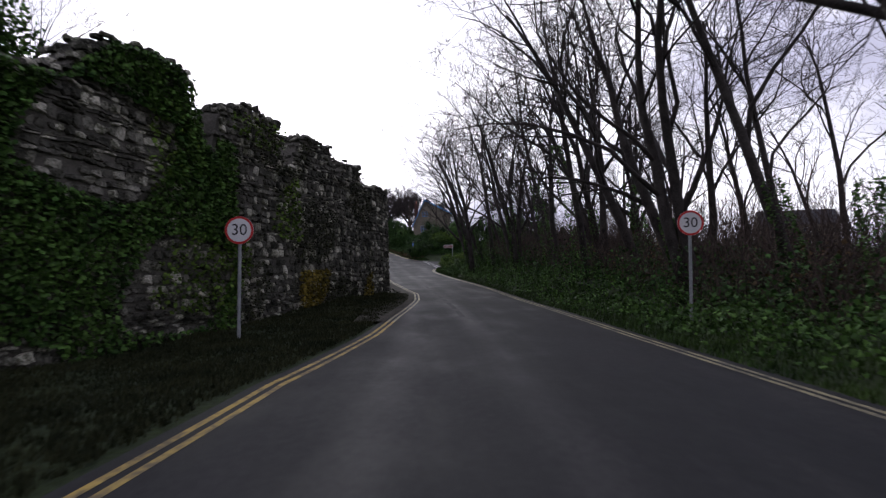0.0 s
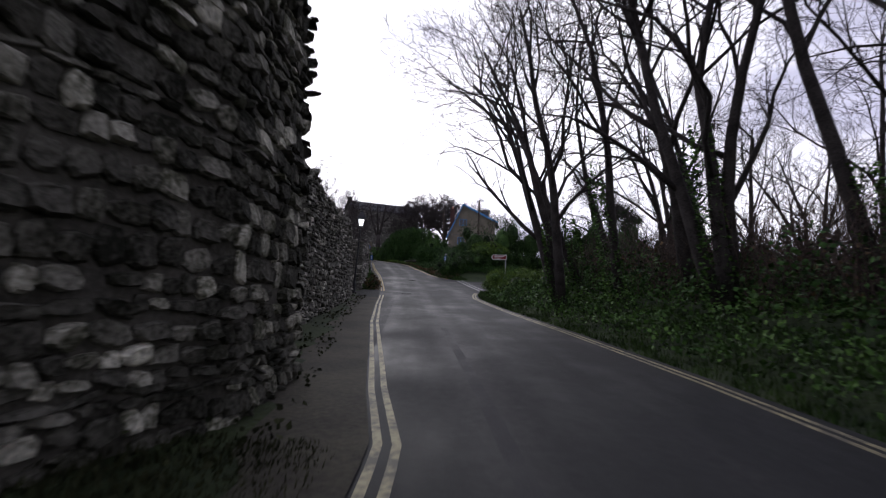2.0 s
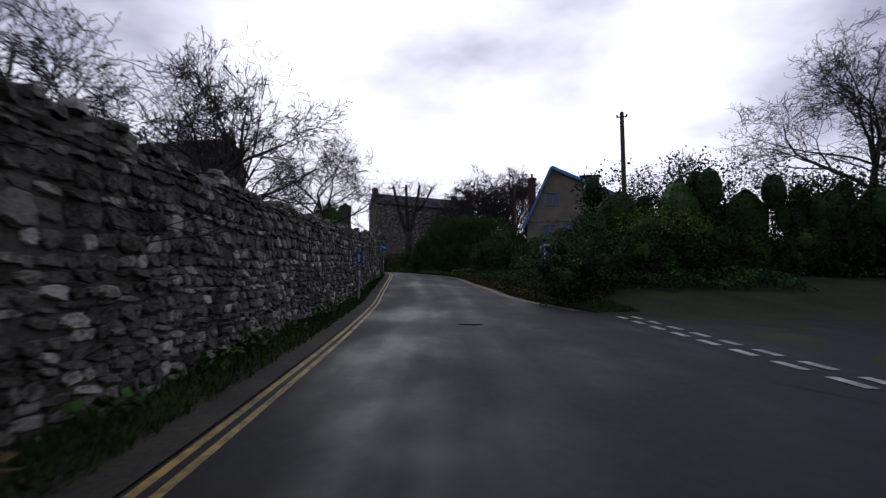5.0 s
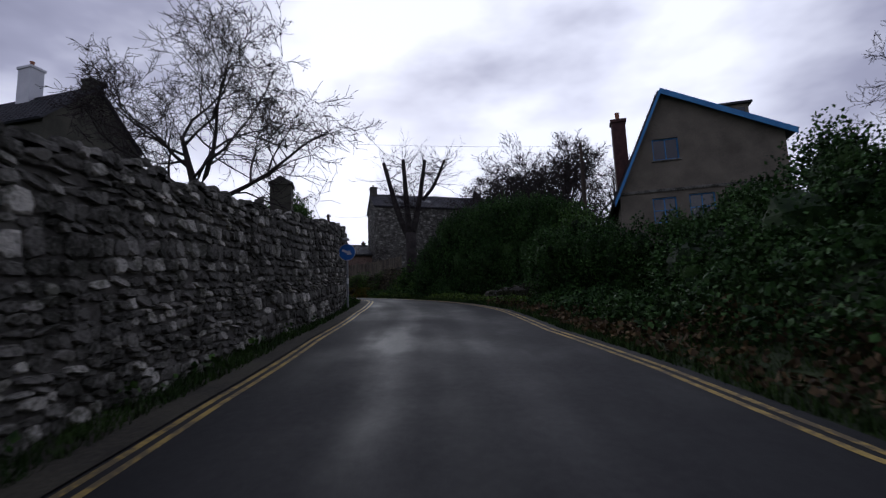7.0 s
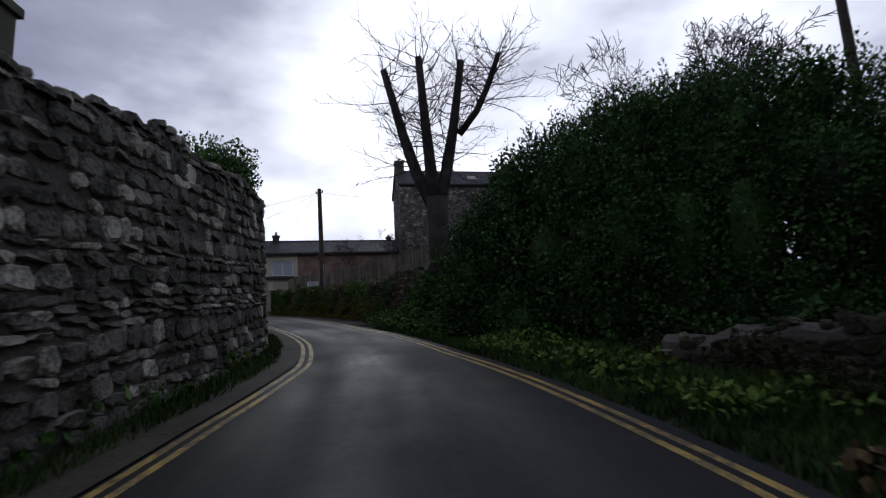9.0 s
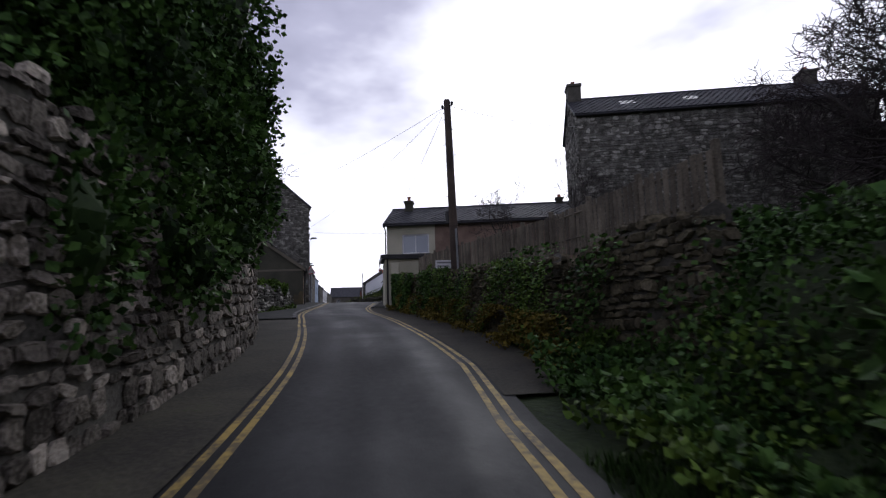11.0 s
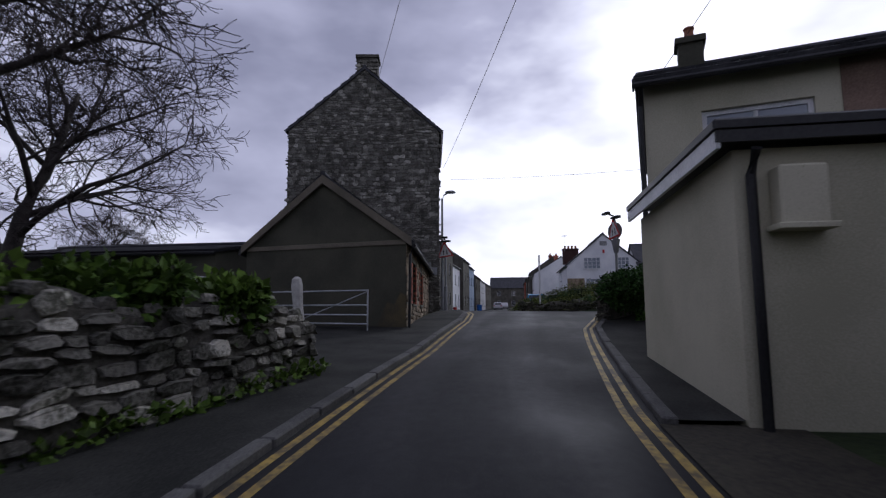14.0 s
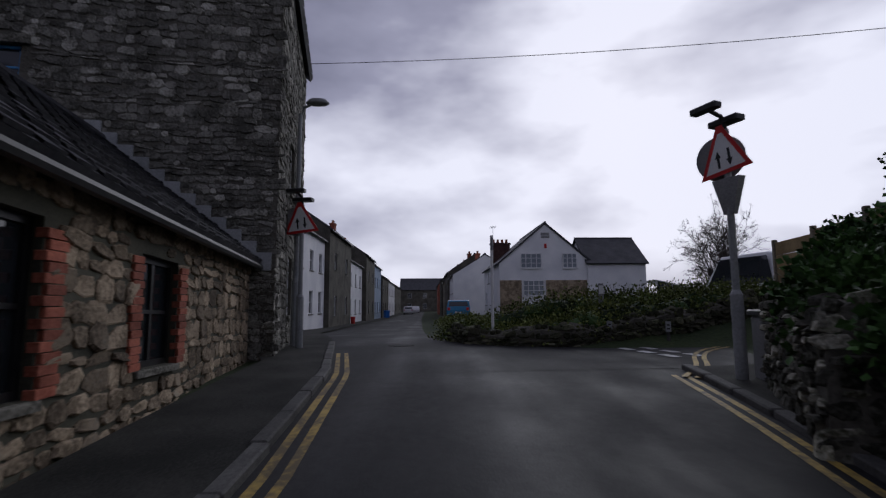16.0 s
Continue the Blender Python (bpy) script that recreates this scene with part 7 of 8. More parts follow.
bush("ivy_tree_stump", "dark ivy-clad tree beside the ruined wall", [(-9.3, 8.6, 3.0, 1.1, 1.2, 3.6), (-9.4, 8.2, 5.6, 1.2, 1.3, 2.0)], 18000, 0.1, IVY, 441, "ivy tree")
# yard
bush("yard_shrubs", "mixed green shrubs on the yard wall", [tuple(along(s, l))[:2] + (h, r, r, r * 0.8) for s, l, h, r in ((121.2, -3.7, 1.15, 0.5), (122.3, -3.3, 1.1, 0.48), (123.4, -2.85, 1.0, 0.45), (120.0, -4.2, 1.2, 0.55), (121.6, -4.6, 1.3, 0.5), (120.6, -5.2, 1.4, 0.6))], 14000, 0.1, SHRUB, 442)
bush("yard_ivy", "dark ivy and laurel behind the gate pillar", [tuple(along(s, l))[:2] + (h, r, r, r * 1.1) for s, l, h, r in ((118.9, -4.7, 1.2, 0.7), (119.6, -5.4, 1.8, 0.9), (117.9, -5.6, 1.9, 0.9))], 7000, 0.11, IVY, 443)
carpet("weeds", "weeds at the foot of the yard wall", 118.5, 126, lambda s: outer_left(s) + 0.0, lambda s: outer_left(s) + 0.35, 0.3, 1500, 0.08, SHRUB, 444)
# island hedge
VERGE_HEDGE = []
for i in range(34):
    l = 0.9 + 0.32 * i
    s = float(np.interp(l, [0.9, 1.9, 3.2, 5.8, 8.4, 9.6, 11.5], [142.8, 141.5, 141.1, 141.6, 142.8, 143.8, 145.4]))
    r = float(np.interp(l, [0.9, 3.2, 6, 11.5], [0.4, 0.55, 0.68, 0.95])) * (1 + 0.05 * math.sin(i * 2.1))
    VERGE_HEDGE.append(tuple(along(s, l))[:2] + (0.0, 0.75, 0.75, r))
    VERGE_HEDGE.append(tuple(along(s + 1.2, l))[:2] + (0.0, 0.85, 0.85, r * 1.04))
VERGE_HEDGE += [tuple(along(s, l))[:2] + (0.0, 0.9, 0.9, 0.42) for s, l in ((144.4, 1.2), (145.2, 1.3), (146.6, 1.4), (148, 1.4), (149.5, 1.4), (151, 1.4), (152.5, 1.3), (154, 1.3), (155.5, 1.2))]
bush("verge_hedge", "low rough grassy hedge bank at the junction", VERGE_HEDGE, 60000, 0.06, ROUGH_GRASS, 450, "hedge", core=0.62, shell=0.7, boughs=0)
corner_line = [(-49.4, 117.9), (-50.0, 118.8), (-50.4, 119.8), (-50.5, 120.9), (-50.2, 122.0), (-49.8, 123.1), (-49.0, 124.4), (-48.2, 125.7), (-47.3, 127.1), (-46.4, 128.6)]
bush("corner_hedge", "dense dark hedge over the low junction wall", [(x, y, h, 0.62 if i < 4 else 0.75, 0.8, r) for i, (x, y) in enumerate(corner_line) for h, r in ((0.8 if i < 4 else 1.15, (0.5 if i < 4 else 0.75) + 0.1 * math.sin(i * 1.7)), ((0.95, 1.05, 1.2, 1.4)[i] if i < 4 else 1.75, 0.42 if i < 4 else 0.55))], 46000, 0.08, HEDGE, 451, "hedge", boughs=2)
carpet("weeds", "ivy creeping down the junction wall", 132.5, 136, lambda s: edge_r(s) + 1.0, lambda s: edge_r(s) + 1.7, 0.5, 4000, 0.07, IVY, 465)

# ---- trees beyond the walls ----
for kind, s, l, sc, tn, lab in (
        ("round_b", 66.6, -7.6, 0.95, 60, "large bare tree overhanging the lane wall"), ("round", 49.5, -14.3, 1.1, 60, "round-headed bare tree behind the castle wall"), ("wood_c", 36.6, -11.5, 0.6, 15, "bare tree behind the low ruined wall"), ("wood", 70.0, -8.0, 0.8, 40, "bare tree overhanging the lane wall"), ("sapling", 53.5, -8.0, 1.15, 10, "slender bare tree behind the entrance wall"),
        ("round_b", 131.0, -15.0, 1.35, 110, "tall bare tree behind the outbuilding"), ("round", 128.0, -17.0, 1.05, 140, "bare tree behind the outbuilding"), ("round_b", 150.0, -30.0, 0.9, 30, "distant round-headed bare tree"),
        ("wood_b", 57.0, 24.0, 0.9, 70, "bare birch beyond the junction"), ("sapling", 60.0, 18.0, 1.4, 150, "slim bare birch beyond the side lane"), ("wood_b", 66.0, 26.0, 0.8, 20, "bare tree beyond the side lane"),
        ("scrub", 53.2, -4.6, 1.0, 0, "bare reddish garden shrub over the wall"), ("scrub", 55.6, -4.4, 0.95, 80, ""), ("scrub", 58.2, -4.5, 0.9, 160, ""), ("scrub", 61.0, -4.6, 0.65, 230, ""), ("scrub", 64.4, -4.8, 0.6, 300, ""),
        ("scrub", 25.5, -8.0, 1.2, 30, "bare shrub behind the low wall"), ("scrub", 29.5, -12.0, 1.4, 90, ""), ("wood_b", 19.0, -14.0, 0.8, 10, "bare tree behind the ruined wall"),
        ("scrub", 92.0, 16.0, 1.1, 30, "bare garden tree beside the house"), ("scrub", 80.0, 14.0, 1.3, 120, "bare garden tree by the blue-trimmed house"), ("scrub", 76.0, 13.0, 1.2, 200, ""),
        ("scrub", 110.0, 5.6, 0.6, 20, "bare shrub above the retaining wall"), ("scrub", 114.0, 5.4, 0.6, 140, ""), ("round", 168.0, 22.0, 0.8, 0, "bare trees behind the white house"), ("scrub", 158.0, 17.0, 1.3, 60, ""), ("scrub", 162.0, 20.0, 1.4, 170, "")):
    q = along(s, l)
    tree(kind, q.x, q.y, sc, tn, lab)
tree("spread", -49.8, 102.6, 0.88, 20, "large spreading bare tree behind the yard")
tree("spread", -23.2, 79.7, 0.74, 130, "spreading bare tree behind the lane wall")
tree("fan", -20.9, 118.8, 1.45, 70, "round-headed bare tree beyond the hedge")
tree("fan", -14.4, 107.2, 1.3, 200, "round-headed bare tree beyond the hedge")
tree("spread", 6.7, 80.0, 1.0, 310, "spreading bare tree over the garden shrubs")
tree("round", -9.0, 122.0, 1.4, 200, "round-headed bare tree beyond the hedge")
tree("round_b", -24.0, 126.0, 1.3, 270, "round-headed bare tree beyond the houses")


def pollard():
    """The lopped tree at the bend: a thick trunk, four cut limbs, thin new shoots."""
    rng = random.Random(17)
    x, y = -23.3, 97.0
    z = ground_at(x, y)
    t = thing("pollard_tree", "lopped bare tree with cut limbs and fine new shoots", "tree", Matrix.Translation((x, y, z)))
    wood, twig = Geo(), Geo()
    fork = 9.2 - z
    wood.tube([(0, 0, -0.3), (0.02, 0, fork * 0.5), (0, 0, fork)], [0.42, 0.34, 0.34], 10)
    tops = [(-1.75, 0.1, 13.95 - z), (-0.3, -0.2, 13.9 - z), (0.75, 1.0, 14.1 - z), (2.2, 0.5, 13.75 - z)]
    for i, tp in enumerate(tops):
        s = Vector((0, 0, fork - 0.5)) if i < 3 else Vector((0.62, 0.72, fork + 2.2))
        tp = Vector(tp)
        mid = s.lerp(tp, 0.5) + Vector((tp.x * 0.12, tp.y * 0.1, 0.15))
        pts = [s, s.lerp(mid, 0.5) + Vector((tp.x * 0.06, 0, 0)), mid, mid.lerp(tp, 0.5), tp]
        wood.tube(pts, [0.24, 0.2, 0.17, 0.14, 0.12] if i < 3 else [0.12, 0.11, 0.1, 0.09, 0.08], 8)
        for _ in range(46):
            f = rng.uniform(0.25, 1.0)
            k = min(int(f * 4), 3)
            p = pts[k].lerp(pts[k + 1], f * 4 - k)
            d = Vector((rng.gauss(0, 1), rng.gauss(0, 1), rng.uniform(-0.1, 1.0))).normalized()
            q, ln, e = p, rng.uniform(0.9, 2.4), d
            seq, rad = [p], [0.02]
            for j in range(5):
                e = (e + Vector((rng.gauss(0, 0.22), rng.gauss(0, 0.22), rng.gauss(0.06, 0.2)))).normalized()
                q = q + e * ln / 5
                seq.append(q)
                rad.append(0.02 - 0.0034 * (j + 1))
                if j > 0:
                    for _k in range(2):
                        e2 = (e + Vector((rng.gauss(0, 0.6), rng.gauss(0, 0.6), rng.gauss(0, 0.5)))).normalized()
                        twig.tube([q, q + e2 * ln * 0.14, q + (e2 + Vector((0, 0, 0.25))).normalized() * ln * 0.26], [0.008, 0.006, 0.003], 3, False)
            twig.tube(seq, rad, 4, False)
    part("trunk", wood, BARK, t, smooth=True)
    part("crown", twig, TWIG, t, "fine new shoots")


pollard()
bush("ivy_clump", "ivy round the foot of the lopped tree", [(-23.2, 96.8, 0.9, 0.7, 0.7, 1.3), (-22.2, 96.2, 0.6, 0.9, 0.8, 0.9)], 3500, 0.12, IVY, 455)

# ---- signs, lamps, poles ----


def post(g, x, y, z0, z1, r=0.038, sides=12):
    g.lathe([(r, z0), (r, z1), (r * 0.8, z1 + 0.012)], x, y, sides)


def disc(g, r, y0, y1, cz, sides=28):
    g.slab([(r * math.cos(2 * math.pi * k / sides), cz + r * math.sin(2 * math.pi * k / sides)) for k in range(sides)], y0, y1)


def ring(g, r0, r1, y, cz, sides=36):
    v, f = [], []
    for k in range(sides):
        w = 2 * math.pi * k / sides
        v += [(r0 * math.cos(w), y, cz + r0 * math.sin(w)), (r1 * math.cos(w), y, cz + r1 * math.sin(w))]
    for k in range(sides):
        n = (k + 1) % sides
        f.append((2 * k, 2 * k + 1, 2 * n + 1, 2 * n))
    g.add(v, f)


def numerals(text, size, parent, x, y, z):
    cu = bpy.data.curves.new("numerals", "FONT")
    cu.body, cu.size, cu.align_x, cu.align_y, cu.extrude = text, size, "CENTER", "CENTER", 0.001
    cu.materials.append(SIGN_BLACK)
    ob = new("numerals", cu)
    ob.parent = parent
    ob.matrix_basis = pose(x, y, z, 90, 0, 0)
    return ob


def speed_sign(x, y, facing, cz, label):
    """A round speed limit sign on a grey post; the post's foot is on the ground."""
    z0 = ground_at(x, y)
    cz = cz - z0
    t = thing("speed_limit_sign", label, "road sign", pose(x, y, z0, 0, 0, facing), "speed limit signs")
    g = Geo()
    post(g, 0, 0.05, -0.3, cz + 0.12)
    part("post", g, PAINT_GREY, t)
    g = Geo()
    disc(g, 0.3, 0.0, 0.006, cz)
    pl = part("plate", g, SIGN_WHITE, t)
    g = Geo()
    ring(g, 0.25, 0.298, -0.003, cz)
    part("red_ring", g, SIGN_RED, pl, "red border")
    numerals("30", 0.34, pl, 0, -0.004, cz)
    g = Geo()
    g.bevel_box(-0.06, 0.006, cz - 0.14, 0.06, 0.1, cz - 0.10, 0.005)
    g.bevel_box(-0.06, 0.006, cz + 0.06, 0.06, 0.1, cz + 0.10, 0.005)
    part("bracket", g, GALV, t)


speed_sign(-5.04, 10.4, 8, 2.07, "round thirty limit sign on a grey post near the wall")
speed_sign(5.1, 12.3, -4, 2.3, "round thirty limit sign on a grey post by the wood")


def arrow_poly(cx, cz, w, h):
    """An upright arrow as (x, z)."""
    return [(cx - w * 0.2, cz - h / 2), (cx + w * 0.2, cz - h / 2), (cx + w * 0.2, cz + h * 0.08), (cx + w / 2, cz + h * 0.08), (cx, cz + h / 2), (cx - w / 2, cz + h * 0.08), (cx - w * 0.2, cz + h * 0.08)]


def blue_sign(x, y, facing, cz, kind, label):
    z0 = ground_at(x, y)
    cz = cz - z0
    t = thing("blue_arrow_sign", label, "road sign", pose(x, y, z0, 0, 0, facing), "blue arrow signs")
    g = Geo()
    post(g, 0, 0.05, -0.3, cz + 0.34)
    part("post", g, PAINT_GREY, t)
    g = Geo()
    if kind == "round":
        disc(g, 0.3, 0.0, 0.006, cz)
    else:
        g.bevel_box(-0.12, 0.0, cz - 0.22, 0.12, 0.006, cz + 0.22, 0.002)
    pl = part("plate", g, SIGN_BLUE, t)
    g = Geo()
    if kind == "round":
        pts = arrow_poly(0, 0, 0.2, 0.38)
        a = radians(-115)
        g.slab([(px * math.cos(a) - pz * math.sin(a), cz + px * math.sin(a) + pz * math.cos(a)) for px, pz in pts], -0.004, -0.001)
        part("arrow", g, SIGN_WHITE, pl)
        g = Geo()
        ring(g, 0.285, 0.298, -0.003, cz)
        part("border", g, SIGN_WHITE, pl)
    else:
        g.slab(arrow_poly(0, cz, 0.15, 0.33), -0.004, -0.001)
        part("arrow", g, SIGN_WHITE, pl)
    g = Geo()
    g.tube([(0, 0.05, cz + 0.33), (0, -0.02, cz + 0.42), (0, -0.16, cz + 0.44)], [0.018, 0.018, 0.018], 6)
    g.bevel_box(-0.11, -0.30, cz + 0.40, 0.11, -0.06, cz + 0.47, 0.02)
    part("lamp_unit", g, PAINT_GREY, t, "small grey downlight over the sign")
    g = Geo()
    g.lathe([(0.039, 0.9), (0.042, 0.95), (0.042, 1.05), (0.039, 1.1)], 0, 0.05, 12)
    part("post_band", g, SIGN_WHITE, t)


blue_sign(-9.15, 72.7, 28, 4.35, "square", "blue upright arrow sign on a grey post in the bank")
blue_sign(-15.75, 67.65, -2, 3.9, "square", "blue upright arrow sign on a grey post by the wall")
blue_sign(-21.05, 84.2, 18, 6.23, "round", "round blue diagonal arrow sign on a grey post by the wall")


def street_lantern():
    """The black Victorian-style lantern at the castle entrance."""
    x, y = -10.5, 46.3
    z = ground_at(x, y)
    t = thing("lantern_post", "black cast-iron lantern post at the castle entrance", "street lamp", pose(x, y, z - 0.38, 0, 3.2, 20))
    g = Geo()
    g.lathe([(0.15, -0.1), (0.15, 0.25), (0.12, 0.32), (0.10, 0.8), (0.11, 0.86), (0.07, 0.95), (0.055, 1.3), (0.065, 1.34), (0.05, 1.4), (0.042, 3.75), (0.06, 3.8), (0.04, 3.86), (0.035, 4.02)], 0, 0, 14)
    part("post", g, PAINT_BLACK, t, smooth=True)
    g = Geo()
    g.tube([(-0.32, 0, 3.42), (0.32, 0, 3.42)], [0.016, 0.016], 6)
    g.lathe([(0.03, 3.40), (0.03, 3.44)], -0.33, 0, 8)
    g.lathe([(0.03, 3.40), (0.03, 3.44)], 0.33, 0, 8)
    part("ladder_bar", g, PAINT_BLACK, t)
    lan = Geo()
    for i in range(4):
        w = math.pi / 4 + math.pi / 2 * i
        lan.tube([(0.14 * math.cos(w), 0.14 * math.sin(w), 4.04), (0.27 * math.cos(w), 0.27 * math.sin(w), 4.5)], [0.014, 0.014], 6)
    lan.lathe([(0.09, 4.0), (0.17, 4.02), (0.17, 4.05), (0.1, 4.06)], 0, 0, 4, Matrix.Rotation(math.pi / 4, 4, "Z"))
    fr = part("lantern_frame", lan, PAINT_BLACK, t)
    g = Geo()
    g.lathe([(0.13, 4.05), (0.255, 4.49)], 0, 0, 4, Matrix.Rotation(math.pi / 4, 4, "Z"))
    part("lantern_glass", g, LANTERN, fr)
    g = Geo()
    g.lathe([(0.33, 4.48), (0.33, 4.52), (0.2, 4.68), (0.09, 4.82), (0.09, 4.88), (0.04, 4.92), (0.03, 4.98), (0.045, 5.02), (0.01, 5.1)], 0, 0, 4, Matrix.Rotation(math.pi / 4, 4, "Z"))
    part("lantern_roof", g, PAINT_BLACK, fr)


LANTERN = bpy.data.materials.new("clear_lantern_glass")
LANTERN.use_nodes = True
LANTERN.node_tree.nodes["Principled BSDF"].inputs["Base Color"].default_value = (0.8, 0.84, 0.86, 1)
LANTERN.node_tree.nodes["Principled BSDF"].inputs["Transmission Weight"].default_value = 0.85
LANTERN.node_tree.nodes["Principled BSDF"].inputs["Roughness"].default_value = 0.15
street_lantern()


def bars(parent, rows, y, material):
    """Lines of writing too small to read, as plain bars: x, z, width, height."""
    for x, z, w, h in rows:
        g = Geo()
        g.box(x, y - 0.003, z, x + w, y, z + h)
        part("line_of_text", g, material, parent)


# red information board on the entrance wall
bm_ = pose(-11.85, 48.62, ground_at(-11.85, 48.62) + 1.22, 0, 0, 28.4)
board = thing("information_board", "red information board fixed to the entrance wall", "sign", bm_)
g = Geo()
g.bevel_box(-0.34, -0.15, 0.05, 0.34, -0.11, 0.8, 0.01)
pl = part("panel", g, SIGN_RED, board)
bars(pl, [(-0.26, 0.68, 0.4, 0.035), (-0.26, 0.58, 0.3, 0.03), (0.0, 0.48, 0.28, 0.07), (-0.26, 0.36, 0.45, 0.02), (-0.26, 0.3, 0.4, 0.02), (-0.26, 0.24, 0.45, 0.02), (-0.26, 0.18, 0.35, 0.02)], -0.151, SIGN_WHITE)
g = Geo()
g.bevel_box(-0.3, -0.11, 0.1, -0.24, 0.06, 0.16, 0.005)
g.bevel_box(0.24, -0.11, 0.1, 0.3, 0.06, 0.16, 0.005)
part("fixing", g, GALV, board)

# direction sign at the junction
fx, fy = -2.84, 52.0
fs = thing("direction_sign", "white-bordered brown-red direction sign pointing to the junction", "road sign", pose(fx, fy, ground_at(fx, fy), 0, 0, 4))
g = Geo()
post(g, 0.4, 0.05, -0.3, 2.58)
part("post", g, PAINT_GREY, fs)
g = Geo()
g.slab([(-0.52, 2.38), (-0.42, 2.22), (0.46, 2.22), (0.46, 2.54), (-0.42, 2.54)], 0.0, 0.006)
pl = part("panel", g, SIGN_WHITE, fs)
g = Geo()
g.slab([(-0.46, 2.38), (-0.39, 2.26), (0.42, 2.26), (0.42, 2.50), (-0.39, 2.50)], -0.004, -0.001)
part("panel_face", g, mat("sign_maroon", (0.16, 0.02, 0.02), (0.24, 0.03, 0.03), 2.0, 0.5, 0.0), pl)
bars(pl, [(-0.32, 2.41, 0.62, 0.04), (-0.32, 2.31, 0.45, 0.04)], -0.0045, SIGN_WHITE)

# notice board on legs by the lane wall
nb = thing("notice_board", "small white notice on two posts at the verge", "sign", pose(-15.2, 62.6, ground_at(-15.2, 62.6), 0, 0, 14))
for x in (-0.25, 0.25):
    g = Geo()
    post(g, x, 0.04, -0.3, 1.55, 0.03, 8)
    part("leg", g, PAINT_GREY, nb)
g = Geo()
g.bevel_box(-0.3, 0.0, 0.95, 0.3, 0.012, 1.5, 0.003)
pl = part("panel", g, SIGN_WHITE, nb)
bars(pl, [(-0.22, 1.3, 0.44, 0.09), (-0.22, 1.12, 0.3, 0.06)], -0.001, SIGN_BLACK)

# small white notice over the retaining wall
nx, ny = -35.7, 107.3
ns = thing("small_notice", "small white notice board on stakes above the retaining wall", "sign", pose(nx, ny, 8.1 - 0.35, 0, 0, 46))
for x in (-0.2, 0.2):
    g = Geo()
    g.bevel_box(x - 0.02, 0.004, -0.5, x + 0.02, 0.03, 0.45, 0.004)
    part("stake", g, FENCE_WOOD, ns)
g = Geo()
g.bevel_box(-0.32, -0.01, 0.2, 0.32, 0.002, 0.5, 0.003)
pl = part("panel", g, SIGN_WHITE, ns)
bars(pl, [(-0.26, 0.38, 0.5, 0.06), (-0.26, 0.26, 0.42, 0.05)], -0.011, SIGN_BACK)


def triangle_sign(x, y, facing, cz, label, cabinet=False):
    """A two-way traffic triangle on a post with a lamp over it and a round backing plate."""
    z0 = ground_at(x, y)
    cz = cz - z0
    t = thing("warning_sign", label, "road sign", pose(x, y, z0, 0, 0, facing), "triangular warning signs")
    g = Geo()
    g.lathe([(0.075, -0.3), (0.075, 1.1), (0.045, 1.16), (0.045, cz + 0.38)], 0, 0.06, 12)
    part("post", g, PAINT_GREY, t)
    g = Geo()
    disc(g, 0.31, 0.0, 0.006, cz + 0.04)
    bp = part("backing_plate", g, SIGN_BACK, t)
    bp.matrix_basis = pose(-0.15, 0.13, 0, 0, 0, 20)
    tri = lambda k: [(-0.38 * k, cz - 0.22 * k), (0.38 * k, cz - 0.22 * k), (0.04 * k, cz + 0.44 * k), (-0.04 * k, cz + 0.44 * k)]
    g = Geo()
    g.slab(tri(1.0), 0.0, 0.006)
    pl = part("plate", g, SIGN_RED, t)
    pl.matrix_basis = pose(0, 0, cz) @ pose(0, 0, 0, 0, -6, 0) @ pose(0, 0, -cz)
    g = Geo()
    g.slab([(a, b - 0.0) for a, b in tri(0.76)], -0.004, -0.001)
    part("plate_face", g, SIGN_WHITE, pl)
    g = Geo()
    g.slab(arrow_poly(-0.075, cz - 0.01, 0.09, 0.24), -0.007, -0.005)
    part("arrow", g, SIGN_BLACK, pl)
    g = Geo()
    g.slab([(px, 2 * (cz - 0.02) - pz) for px, pz in arrow_poly(0.085, cz - 0.02, 0.09, 0.24)][::-1], -0.007, -0.005)
    part("arrow", g, SIGN_BLACK, pl)
    g = Geo()
    g.bevel_box(-0.2, -0.34, cz + 0.58, 0.2, -0.2, cz + 0.66, 0.02)
    g.tube([(0, 0.06, cz + 0.38), (0, 0.0, cz + 0.55), (0, -0.25, cz + 0.62)], [0.035, 0.03, 0.03], 8)
    g.bevel_box(-0.22, 0.0, cz + 0.46, 0.22, 0.18, cz + 0.54, 0.02)
    part("lamp_unit", g, PAINT_BLACK, t, "dark lamp unit over the sign")
    if cabinet:
        g = Geo()
        g.add([(-0.2, 0.0, cz - 0.28), (0.2, 0.0, cz - 0.28), (0.2, 0.12, cz - 0.28), (-0.2, 0.12, cz - 0.28), (-0.07, 0.02, cz - 0.75), (0.07, 0.02, cz - 0.75), (0.07, 0.1, cz - 0.75), (-0.07, 0.1, cz - 0.75)],
              [(0, 1, 2, 3), (7, 6, 5, 4), (0, 4, 5, 1), (1, 5, 6, 2), (2, 6, 7, 3), (3, 7, 4, 0)])
        part("cowl", g, SIGN_BACK, t, "grey cowl under the plate")


